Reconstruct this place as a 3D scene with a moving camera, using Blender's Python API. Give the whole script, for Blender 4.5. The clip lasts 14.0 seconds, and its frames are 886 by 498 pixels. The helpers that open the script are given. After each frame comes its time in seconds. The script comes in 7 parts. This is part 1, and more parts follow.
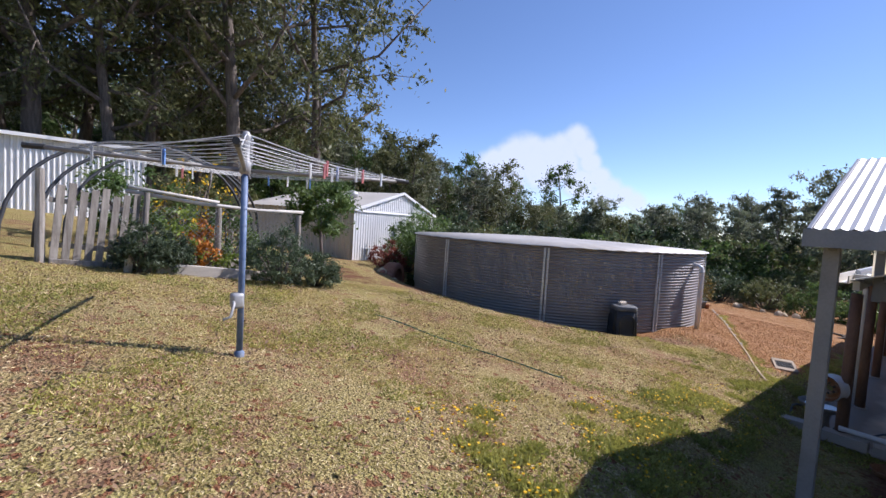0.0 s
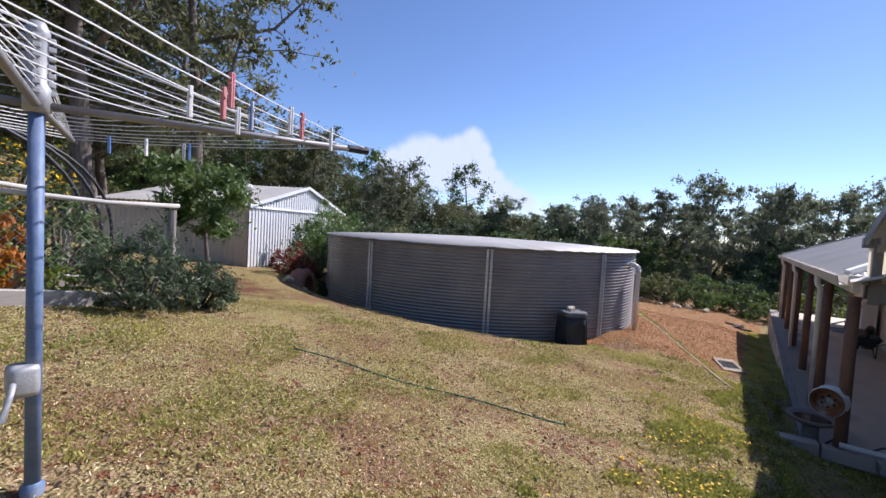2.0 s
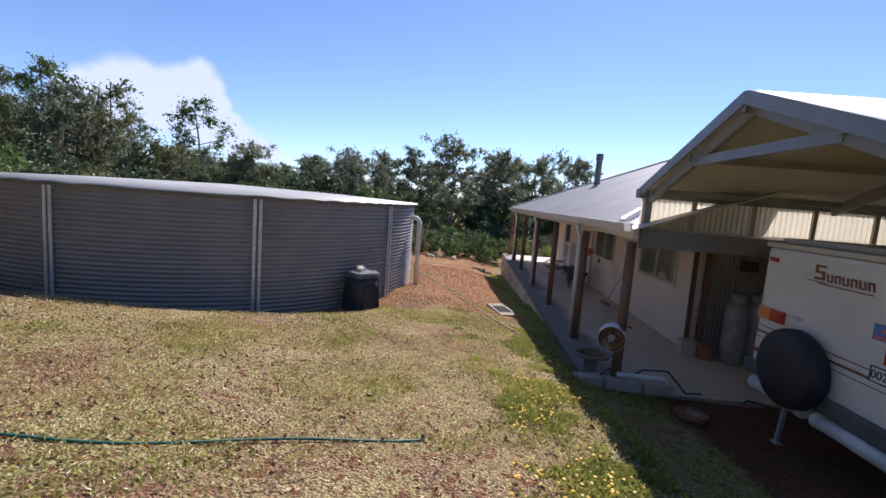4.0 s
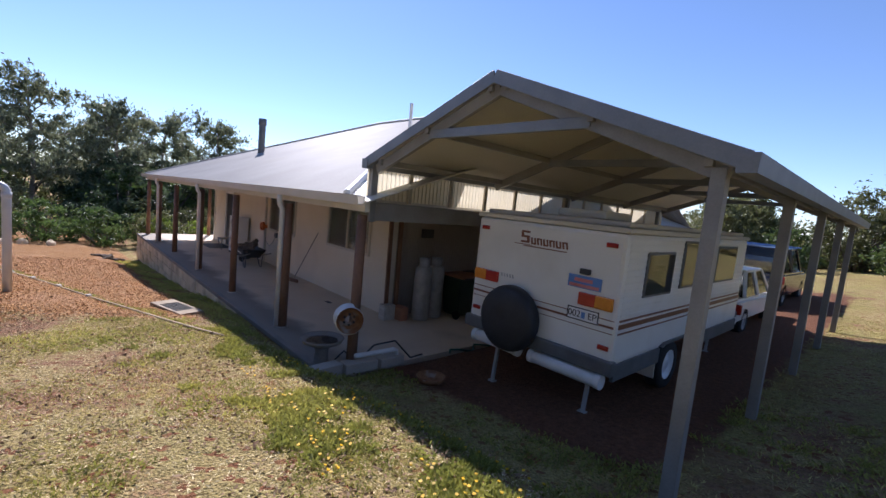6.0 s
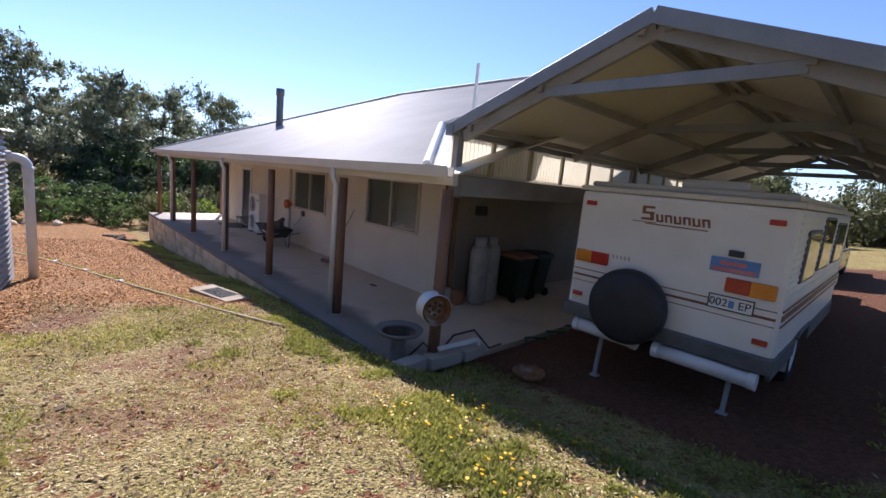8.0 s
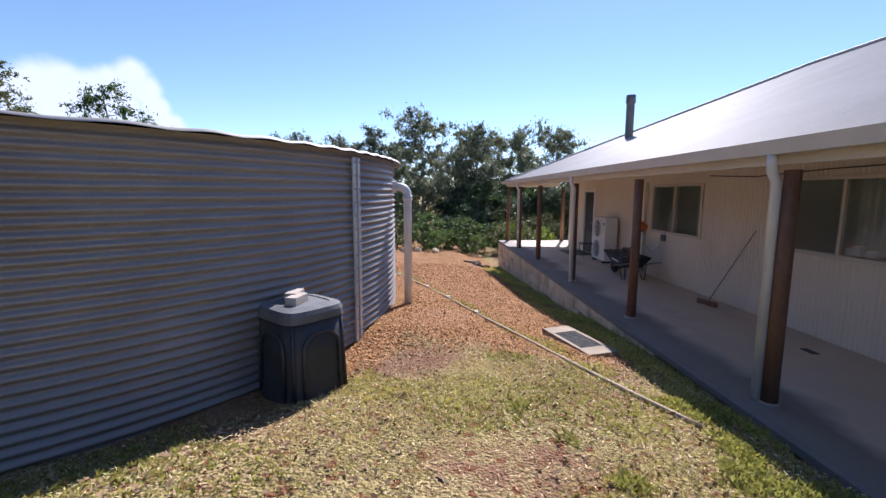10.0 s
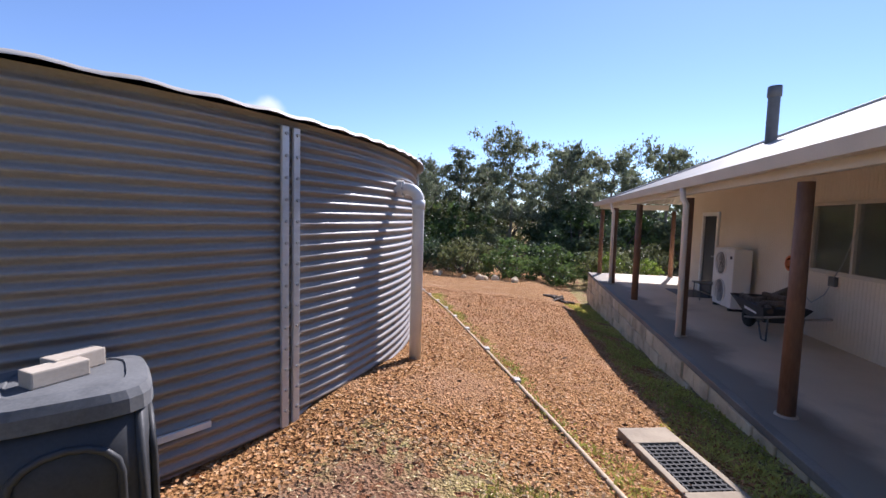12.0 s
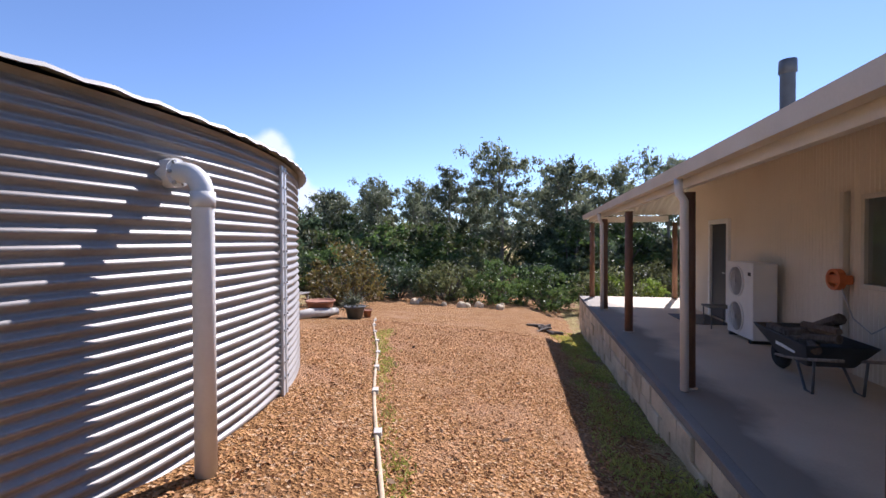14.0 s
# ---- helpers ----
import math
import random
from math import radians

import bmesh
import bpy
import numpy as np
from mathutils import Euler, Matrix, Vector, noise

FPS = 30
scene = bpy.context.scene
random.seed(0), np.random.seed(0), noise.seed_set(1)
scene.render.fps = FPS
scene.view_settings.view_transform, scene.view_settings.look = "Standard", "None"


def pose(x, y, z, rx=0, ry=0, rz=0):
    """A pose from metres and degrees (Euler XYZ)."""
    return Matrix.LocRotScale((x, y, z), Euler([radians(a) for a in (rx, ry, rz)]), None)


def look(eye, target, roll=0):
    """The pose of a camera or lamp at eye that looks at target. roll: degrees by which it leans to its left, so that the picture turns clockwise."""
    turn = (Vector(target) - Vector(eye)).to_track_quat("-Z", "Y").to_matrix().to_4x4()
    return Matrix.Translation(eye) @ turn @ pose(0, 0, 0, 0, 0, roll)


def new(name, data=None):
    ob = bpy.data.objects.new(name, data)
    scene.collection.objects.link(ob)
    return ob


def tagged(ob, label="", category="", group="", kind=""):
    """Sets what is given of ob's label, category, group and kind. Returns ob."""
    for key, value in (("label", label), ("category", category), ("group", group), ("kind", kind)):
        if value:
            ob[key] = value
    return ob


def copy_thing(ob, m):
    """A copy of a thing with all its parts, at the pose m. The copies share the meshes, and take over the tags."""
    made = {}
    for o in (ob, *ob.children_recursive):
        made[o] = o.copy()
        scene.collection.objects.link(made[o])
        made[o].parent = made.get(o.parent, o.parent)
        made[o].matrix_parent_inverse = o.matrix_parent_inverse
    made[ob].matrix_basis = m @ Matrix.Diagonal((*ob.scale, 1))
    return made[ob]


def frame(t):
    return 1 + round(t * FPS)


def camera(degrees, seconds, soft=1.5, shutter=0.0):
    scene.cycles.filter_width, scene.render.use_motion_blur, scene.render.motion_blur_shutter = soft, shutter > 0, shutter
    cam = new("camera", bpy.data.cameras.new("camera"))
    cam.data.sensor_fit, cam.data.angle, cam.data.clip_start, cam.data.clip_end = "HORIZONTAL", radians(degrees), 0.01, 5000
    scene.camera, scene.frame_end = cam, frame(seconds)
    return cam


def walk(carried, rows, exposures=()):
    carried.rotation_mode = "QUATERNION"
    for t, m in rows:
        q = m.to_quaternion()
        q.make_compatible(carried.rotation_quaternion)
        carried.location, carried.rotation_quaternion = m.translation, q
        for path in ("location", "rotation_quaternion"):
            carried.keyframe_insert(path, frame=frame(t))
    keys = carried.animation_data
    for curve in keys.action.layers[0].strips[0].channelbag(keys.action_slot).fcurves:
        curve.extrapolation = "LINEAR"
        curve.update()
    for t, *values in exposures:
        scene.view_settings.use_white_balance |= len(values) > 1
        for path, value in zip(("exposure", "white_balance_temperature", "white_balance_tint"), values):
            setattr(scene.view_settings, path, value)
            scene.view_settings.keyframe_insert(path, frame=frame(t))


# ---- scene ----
cam = camera(91.6, 14.0)
METRES, EYE, TILT, LEAN, TURN = 14.0, 2.95, 0.0, 0.0, -41.0
ROWS = [
    (0.0, 0.0, 0.0, 0.0, 0.21, -3.48, -3.49),
    (0.5, -0.0174, 0.0334, -0.001, 0.21, -3.18, -3.21),
    (1.0, -0.0293, 0.0663, -0.0033, 1.2, -2.93, -1.57),
    (1.5, -0.0383, 0.1018, -0.0037, -2.37, -2.57, -2.72),
    (2.0, -0.0431, 0.1379, -0.0051, -13.05, -2.75, -3.29),
    (2.5, -0.0443, 0.1752, -0.0099, -16.24, -5.72, -3.09),
    (3.0, -0.0413, 0.2097, -0.0119, -32.51, -6.33, -4.49),
    (5.5, -0.0057, 0.3546, -0.0273, -61.9, -7.01, -4.37),
    (6.0, 0.004, 0.376, -0.0278, -91.37, -6.05, -5.67),
    (6.5, 0.0157, 0.3936, -0.0303, -115.64, -4.88, -6.09),
    (7.0, 0.0206, 0.4119, -0.0315, -139.69, -2.54, -6.49),
    (7.5, 0.0311, 0.4338, -0.0327, -134.23, -3.67, -7.5),
    (8.0, 0.0583, 0.4604, -0.0399, -91.83, -9.02, -5.33),
    (8.5, 0.0849, 0.4896, -0.0463, -73.42, -10.6, -5.5),
    (9.0, 0.1183, 0.5135, -0.0518, -60.11, -11.15, -3.33),
    (11.5, 0.3094, 0.6014, -0.0761, -43.3, -5.04, -0.88),
    (12.0, 0.3493, 0.6138, -0.078, -37.76, -4.18, -1.63),
    (12.5, 0.3921, 0.6284, -0.0794, -37.73, -2.96, -2.64),
    (13.0, 0.4294, 0.6443, -0.0803, -32.66, -2.36, 0.57),
    (13.5, 0.4669, 0.6632, -0.0837, -35.35, -1.78, 0.08),
    (14.0, 0.5041, 0.6743, -0.0876, -37.15, -0.87, 0.27),
]
walk(cam, [(t, pose(0, 0, EYE, TILT, LEAN, TURN) @ pose(METRES * x, METRES * y, METRES * z, 90 + pitch, roll, yaw)) for t, x, y, z, yaw, pitch, roll in ROWS],
     exposures=[(0.0, 0.6, 5900, 22), (3.0, 0.6, 5900, 22), (5.5, 0.75, 5850, 23), (7.0, 0.85, 5950, 20), (8.0, 0.95, 5850, 23), (9.0, 0.9, 5800, 23), (11.5, 0.9, 5900, 22), (14.0, 0.9, 5900, 22)])

# ---- world, sun ----
SUN_AZ, SUN_EL = math.atan2(-0.39, 1.0), math.atan2(1.0, 1.07)
world = bpy.data.worlds.new("sky")
scene.world = world
world.use_nodes = True
wn = world.node_tree.nodes
sky = wn.new("ShaderNodeTexSky")
sky.sky_type = "NISHITA"
sky.sun_disc = False
sky.sun_elevation = SUN_EL
sky.sun_rotation = math.pi / 2 - SUN_AZ
sky.air_density, sky.dust_density, sky.ozone_density = 0.82, 0.05, 3.6
wn["Background"].inputs["Strength"].default_value = 0.1
world.node_tree.links.new(sky.outputs[0], wn["Background"].inputs["Color"])
sun = new("sun", bpy.data.lights.new("sun", "SUN"))
sun.data.energy, sun.data.angle, sun.data.color = 4.5, radians(0.6), (1.0, 0.95, 0.86)
sun.matrix_basis = look((math.cos(SUN_AZ) * 30, math.sin(SUN_AZ) * 30, 30 * math.tan(SUN_EL)), (0, 0, 0))

# ---- materials ----
def mat(name, a, b, scale=4.0, rough=0.7, bump=0.1, fine=60.0, metal=0.0, stretch=(1, 1, 1), vary=0.0, stain=None, dist=0.01, translucent=0.0, spec=0.5):
    """Two colours mixed by noise at two scales, with fine relief; stain adds a third colour in blotches."""
    m = bpy.data.materials.new(name)
    m.use_nodes = True
    n, l = m.node_tree.nodes, m.node_tree.links
    p = n["Principled BSDF"]
    geo = n.new("ShaderNodeTexCoord")
    mp = n.new("ShaderNodeMapping")
    mp.inputs["Scale"].default_value = stretch
    l.new(geo.outputs["Object"], mp.inputs["Vector"])
    def tex(s, d=5.0):
        t = n.new("ShaderNodeTexNoise")
        t.inputs["Scale"].default_value, t.inputs["Detail"].default_value = s, d
        l.new(mp.outputs[0], t.inputs["Vector"])
        return t
    n1, n2 = tex(scale), tex(fine, 3.0)
    add = n.new("ShaderNodeMath"); add.operation = "MULTIPLY_ADD"
    l.new(n2.outputs["Fac"], add.inputs[0]); add.inputs[1].default_value = 0.45
    l.new(n1.outputs["Fac"], add.inputs[2])
    ramp = n.new("ShaderNodeMapRange")
    ramp.inputs["From Min"].default_value, ramp.inputs["From Max"].default_value = 0.5, 0.95
    l.new(add.outputs[0], ramp.inputs["Value"])
    mix = n.new("ShaderNodeMix"); mix.data_type = "RGBA"
    mix.inputs["A"].default_value, mix.inputs["B"].default_value = (*a, 1), (*b, 1)
    l.new(ramp.outputs[0], mix.inputs["Factor"])
    out = mix.outputs["Result"]
    if stain:
        n3 = tex(scale * 0.6, 8.0)
        r3 = n.new("ShaderNodeMapRange")
        r3.inputs["From Min"].default_value, r3.inputs["From Max"].default_value = 0.55, 0.72
        l.new(n3.outputs["Fac"], r3.inputs["Value"])
        m3 = n.new("ShaderNodeMix"); m3.data_type = "RGBA"
        l.new(r3.outputs[0], m3.inputs["Factor"]); l.new(out, m3.inputs["A"])
        m3.inputs["B"].default_value = (*stain, 1)
        out = m3.outputs["Result"]
    if vary:
        info = n.new("ShaderNodeNewGeometry")
        oi = n.new("ShaderNodeObjectInfo")
        s = n.new("ShaderNodeMath"); s.operation = "ADD"
        l.new(info.outputs["Random Per Island"], s.inputs[0]); l.new(oi.outputs["Random"], s.inputs[1])
        mr = n.new("ShaderNodeMapRange")
        mr.inputs["From Max"].default_value = 2.0
        mr.inputs["To Min"].default_value, mr.inputs["To Max"].default_value = 1 - vary, 1 + vary
        l.new(s.outputs[0], mr.inputs["Value"])
        h = n.new("ShaderNodeHueSaturation")
        l.new(out, h.inputs["Color"]); l.new(mr.outputs[0], h.inputs["Value"])
        out = h.outputs["Color"]
    l.new(out, p.inputs["Base Color"])
    p.inputs["Roughness"].default_value, p.inputs["Metallic"].default_value = rough, metal
    p.inputs["Specular IOR Level"].default_value = spec
    if bump:
        b_ = n.new("ShaderNodeBump")
        b_.inputs["Strength"].default_value, b_.inputs["Distance"].default_value = bump, dist
        l.new(add.outputs[0], b_.inputs["Height"]); l.new(b_.outputs[0], p.inputs["Normal"])
    if translucent:
        tr = n.new("ShaderNodeBsdfTranslucent")
        l.new(out, tr.inputs["Color"])
        ms = n.new("ShaderNodeMixShader"); ms.inputs[0].default_value = translucent
        l.new(p.outputs[0], ms.inputs[1]); l.new(tr.outputs[0], ms.inputs[2])
        l.new(ms.outputs[0], n["Material Output"].inputs["Surface"])
    return m

M_SHEET = mat("galvanised_tank_steel", (0.25, 0.225, 0.205), (0.34, 0.31, 0.28), 1.2, 0.42, 0.05, 40, 0.2, stain=(0.27, 0.235, 0.21))
M_TANKROOF = mat("tank_roof_steel", (0.38, 0.36, 0.32), (0.47, 0.45, 0.41), 0.8, 0.6, 0.04, 30, 0.1, stain=(0.42, 0.39, 0.34))
M_STRAP = mat("galvanised_strap", (0.55, 0.56, 0.57), (0.70, 0.71, 0.72), 6, 0.4, 0.1, 80, 0.4)
M_ROOF = mat("grey_roof_sheet", (0.34, 0.325, 0.30), (0.42, 0.405, 0.375), 0.7, 0.62, 0.03, 25, 0.0, stain=(0.37, 0.345, 0.30), spec=0.25)
M_WHITEROOF = mat("white_roof_sheet", (0.58, 0.58, 0.56), (0.66, 0.66, 0.64), 0.8, 0.5, 0.03, 25, 0.05)
M_UNDER = mat("beige_roof_lining", (0.56, 0.52, 0.44), (0.64, 0.60, 0.52), 0.9, 0.6, 0.03, 25)
M_WALL = mat("cream_wall_cladding", (0.72, 0.65, 0.54), (0.79, 0.73, 0.63), 0.9, 0.5, 0.05, 50, stain=(0.67, 0.60, 0.50))
M_TRIM = mat("cream_gutter_paint", (0.62, 0.58, 0.50), (0.70, 0.66, 0.58), 2, 0.45, 0.05, 60)
M_GREYFRAME = mat("grey_steel_frame", (0.22, 0.21, 0.20), (0.30, 0.29, 0.27), 3, 0.5, 0.06, 60, 0.1)
M_BARGE = mat("blue_grey_barge", (0.19, 0.205, 0.225), (0.26, 0.275, 0.295), 3, 0.45, 0.05, 60, 0.1)
M_POLY = mat("cream_polycarbonate", (0.78, 0.70, 0.50), (0.84, 0.77, 0.60), 2, 0.4, 0.03, 40, translucent=0.45)
M_POST = mat("rust_brown_post", (0.15, 0.075, 0.045), (0.27, 0.145, 0.085), 5, 0.7, 0.25, 50, stretch=(1, 1, 0.25))
M_PVC = mat("white_pvc", (0.70, 0.69, 0.66), (0.78, 0.77, 0.74), 4, 0.4, 0.05, 60, stain=(0.62, 0.60, 0.55))
M_CONC = mat("concrete_slab", (0.40, 0.345, 0.28), (0.52, 0.455, 0.37), 0.9, 0.85, 0.15, 45, stain=(0.32, 0.27, 0.21))
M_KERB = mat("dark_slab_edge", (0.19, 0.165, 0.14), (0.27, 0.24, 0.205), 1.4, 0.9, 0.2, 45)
M_STONE = mat("limestone_block", (0.56, 0.44, 0.27), (0.72, 0.60, 0.41), 3, 0.9, 0.5, 30, vary=0.22, stain=(0.40, 0.31, 0.20), dist=0.02)
# wall cladding with the carport's shade put into its colour
M_WALLSHADE = mat("cladding_painted_shade", (0.24, 0.205, 0.17), (0.32, 0.28, 0.235), 0.9, 0.6, 0.05, 50)
M_BLACKPL = mat("black_plastic", (0.024, 0.026, 0.028), (0.048, 0.05, 0.054), 3, 0.55, 0.15, 70)
M_GREYPL = mat("dusty_grey_lid", (0.09, 0.095, 0.10), (0.16, 0.165, 0.17), 6, 0.8, 0.15, 70)
M_VINYL = mat("black_vinyl_cover", (0.016, 0.017, 0.02), (0.03, 0.03, 0.034), 4, 0.55, 0.2, 40)
M_RUBBER = mat("tyre_rubber", (0.015, 0.015, 0.015), (0.03, 0.029, 0.028), 5, 0.85, 0.2, 60)
M_VANWHITE = mat("caravan_white", (0.74, 0.72, 0.66), (0.80, 0.78, 0.73), 1.6, 0.35, 0.03, 60, stain=(0.68, 0.65, 0.58))
M_STRIPE = mat("brown_stripe", (0.18, 0.07, 0.035), (0.26, 0.10, 0.05), 6, 0.4, 0.02)
M_REDLENS = mat("red_lens", (0.40, 0.025, 0.02), (0.50, 0.04, 0.025), 8, 0.15, 0.02)
M_AMBER = mat("amber_lens", (0.65, 0.20, 0.02), (0.75, 0.27, 0.03), 8, 0.15, 0.02)
M_GREYSKIRT = mat("grey_bumper_paint", (0.09, 0.095, 0.10), (0.14, 0.145, 0.15), 4, 0.5, 0.1)
M_DARK = mat("dark_inside", (0.012, 0.012, 0.013), (0.03, 0.03, 0.03), 4, 0.8, 0.1)
M_TEXT = mat("dark_print", (0.03, 0.025, 0.025), (0.05, 0.04, 0.04), 8, 0.5, 0.0)
M_WHITE = mat("white_paint", (0.76, 0.76, 0.74), (0.82, 0.82, 0.80), 4, 0.4, 0.04)
M_BLUEPOLE = mat("faded_blue_paint", (0.09, 0.15, 0.27), (0.16, 0.22, 0.34), 9, 0.55, 0.15, 70, stain=(0.30, 0.32, 0.34))
M_GALV = mat("galvanised_casting", (0.34, 0.34, 0.34), (0.48, 0.48, 0.47), 9, 0.5, 0.25, 80, 0.3)
M_WIRE = mat("clothes_wire", (0.55, 0.55, 0.54), (0.68, 0.68, 0.66), 9, 0.5, 0.0)
M_OLDWOOD = mat("weathered_timber", (0.15, 0.13, 0.105), (0.34, 0.31, 0.27), 5, 0.9, 0.5, 60, stretch=(4, 4, 0.5), vary=0.25)
M_SLEEPER = mat("pale_sleeper", (0.36, 0.32, 0.27), (0.52, 0.48, 0.42), 3, 0.9, 0.4, 50, stretch=(0.4, 3, 3))
M_POLE = mat("bleached_pole", (0.42, 0.39, 0.34), (0.60, 0.57, 0.51), 5, 0.85, 0.3, 60, stretch=(0.5, 3, 3))
M_SHED = mat("white_shed_sheet", (0.62, 0.62, 0.61), (0.74, 0.74, 0.72), 0.9, 0.45, 0.03, 40, 0.1)
M_SHEDTAN = mat("tan_shed_sheet", (0.42, 0.36, 0.27), (0.50, 0.44, 0.34), 0.9, 0.6, 0.05, 40)
M_RUST = mat("rusted_steel", (0.16, 0.06, 0.025), (0.34, 0.17, 0.07), 8, 0.75, 0.4, 60, 0.2, stain=(0.42, 0.36, 0.30))
M_TERRACOTTA = mat("terracotta", (0.30, 0.13, 0.08), (0.42, 0.20, 0.12), 5, 0.85, 0.3, 60)
M_REDROCK = mat("red_laterite_rock", (0.24, 0.08, 0.035), (0.42, 0.17, 0.07), 9, 0.95, 0.7, 50, dist=0.03)
M_BARK = mat("grey_brown_bark", (0.075, 0.06, 0.05), (0.20, 0.165, 0.135), 3, 0.95, 0.7, 18, stretch=(3, 3, 0.5), dist=0.05)
M_PALEBARK = mat("pale_gum_bark", (0.22, 0.18, 0.15), (0.42, 0.37, 0.32), 2, 0.9, 0.4, 18, stretch=(2, 2, 0.4), dist=0.03)
def leafmat(name, a, b, t=0.42):
    return mat(name, a, b, 0.8, 0.55, 0.0, 8.0, vary=0.6, translucent=t)
M_LEAF = leafmat("gum_leaves", (0.085, 0.105, 0.035), (0.20, 0.20, 0.085))
M_LEAFBLUE = leafmat("blue_gum_leaves", (0.12, 0.145, 0.085), (0.25, 0.27, 0.16))
M_LEAFGREEN = leafmat("green_leaves", (0.07, 0.12, 0.03), (0.14, 0.20, 0.055))
M_LEAFYEL = leafmat("bronze_leaves", (0.14, 0.11, 0.03), (0.26, 0.20, 0.06))
M_LEAFLIME = leafmat("lime_leaves", (0.15, 0.22, 0.03), (0.28, 0.34, 0.06), 0.4)
M_LEAFDARK = leafmat("rosemary_leaves", (0.06, 0.095, 0.045), (0.13, 0.17, 0.09))
M_LEAFRED = leafmat("red_leaves", (0.14, 0.035, 0.025), (0.24, 0.07, 0.04))
M_FLOWER = leafmat("yellow_flowers", (0.72, 0.46, 0.01), (0.80, 0.56, 0.015))
M_ORANGE = leafmat("orange_leaves", (0.50, 0.16, 0.02), (0.65, 0.28, 0.04))
M_LITTER = mat("dry_leaf_litter", (0.16, 0.085, 0.045), (0.40, 0.27, 0.15), 2, 0.9, 0.0, 8, vary=0.6)
M_GRASS = leafmat("grass_blades", (0.30, 0.27, 0.075), (0.58, 0.48, 0.18), 0.4)
M_STRAW = mat("dry_straw", (0.48, 0.37, 0.18), (0.74, 0.62, 0.36), 2, 0.9, 0.0, 8, vary=0.5)
M_WEED = leafmat("yellow_green_weeds", (0.27, 0.285, 0.06), (0.52, 0.48, 0.12), 0.4)
def glowing_smoke_material():
    """Thin white smoke, as dense as the sheet's own weight and a little noise make it; it glows in place of sunlight.
    """
    m = bpy.data.materials.new("smoke")
    m.use_nodes = True
    n, l = m.node_tree.nodes, m.node_tree.links
    n.remove(n["Principled BSDF"])
    at = n.new("ShaderNodeAttribute"); at.attribute_name = "plume"
    tc = n.new("ShaderNodeTexCoord")
    nz = n.new("ShaderNodeTexNoise"); nz.inputs["Scale"].default_value, nz.inputs["Detail"].default_value = 0.045, 7.0
    l.new(tc.outputs["Object"], nz.inputs["Vector"])
    k = n.new("ShaderNodeMath"); k.operation = "MULTIPLY_ADD"
    l.new(nz.outputs["Fac"], k.inputs[0]); k.inputs[1].default_value = 0.9; l.new(at.outputs["Fac"], k.inputs[2])
    r = n.new("ShaderNodeMapRange"); r.interpolation_type = "SMOOTHSTEP"
    r.inputs["From Min"].default_value, r.inputs["From Max"].default_value = 0.62, 1.35
    r.inputs["To Max"].default_value = 0.88
    l.new(k.outputs[0], r.inputs["Value"])
    # emission stands in for the sunlight scattered by the smoke
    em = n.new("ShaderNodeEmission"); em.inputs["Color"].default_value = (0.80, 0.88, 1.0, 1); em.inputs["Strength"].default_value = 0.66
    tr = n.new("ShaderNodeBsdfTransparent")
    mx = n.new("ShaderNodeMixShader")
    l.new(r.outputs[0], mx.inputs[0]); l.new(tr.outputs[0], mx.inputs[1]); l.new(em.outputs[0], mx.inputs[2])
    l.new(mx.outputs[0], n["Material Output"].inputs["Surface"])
    return m
M_SMOKEGLOW = glowing_smoke_material()
M_CARDARK = mat("dark_car_paint", (0.03, 0.035, 0.05), (0.045, 0.05, 0.07), 3, 0.2, 0.0, 40, 0.3)
M_HOSE = mat("green_hose", (0.02, 0.09, 0.06), (0.04, 0.14, 0.09), 4, 0.5, 0.05)
M_CURTAIN = mat("net_curtain", (0.55, 0.53, 0.48), (0.68, 0.66, 0.60), 3, 0.9, 0.2, 40, stretch=(6, 6, 0.5))
M_BRICKRED = mat("orange_hose_reel", (0.55, 0.12, 0.03), (0.65, 0.18, 0.05), 4, 0.5, 0.05)
M_BLUE = mat("faded_blue_plastic", (0.10, 0.22, 0.50), (0.16, 0.30, 0.58), 4, 0.5, 0.0)
M_PINK = mat("faded_red_plastic", (0.55, 0.16, 0.16), (0.65, 0.26, 0.25), 4, 0.5, 0.0)

def glassmat(name, tint, rough=0.03):
    m = bpy.data.materials.new(name)
    m.use_nodes = True
    p = m.node_tree.nodes["Principled BSDF"]
    p.inputs["Base Color"].default_value = (*tint, 1)
    p.inputs["Roughness"].default_value = rough
    p.inputs["Transmission Weight"].default_value = 0.92
    p.inputs["IOR"].default_value = 1.45
    return m
M_GLASS = glassmat("window_glass", (0.80, 0.84, 0.84))
M_CARGLASS = glassmat("tinted_glass", (0.22, 0.23, 0.23))

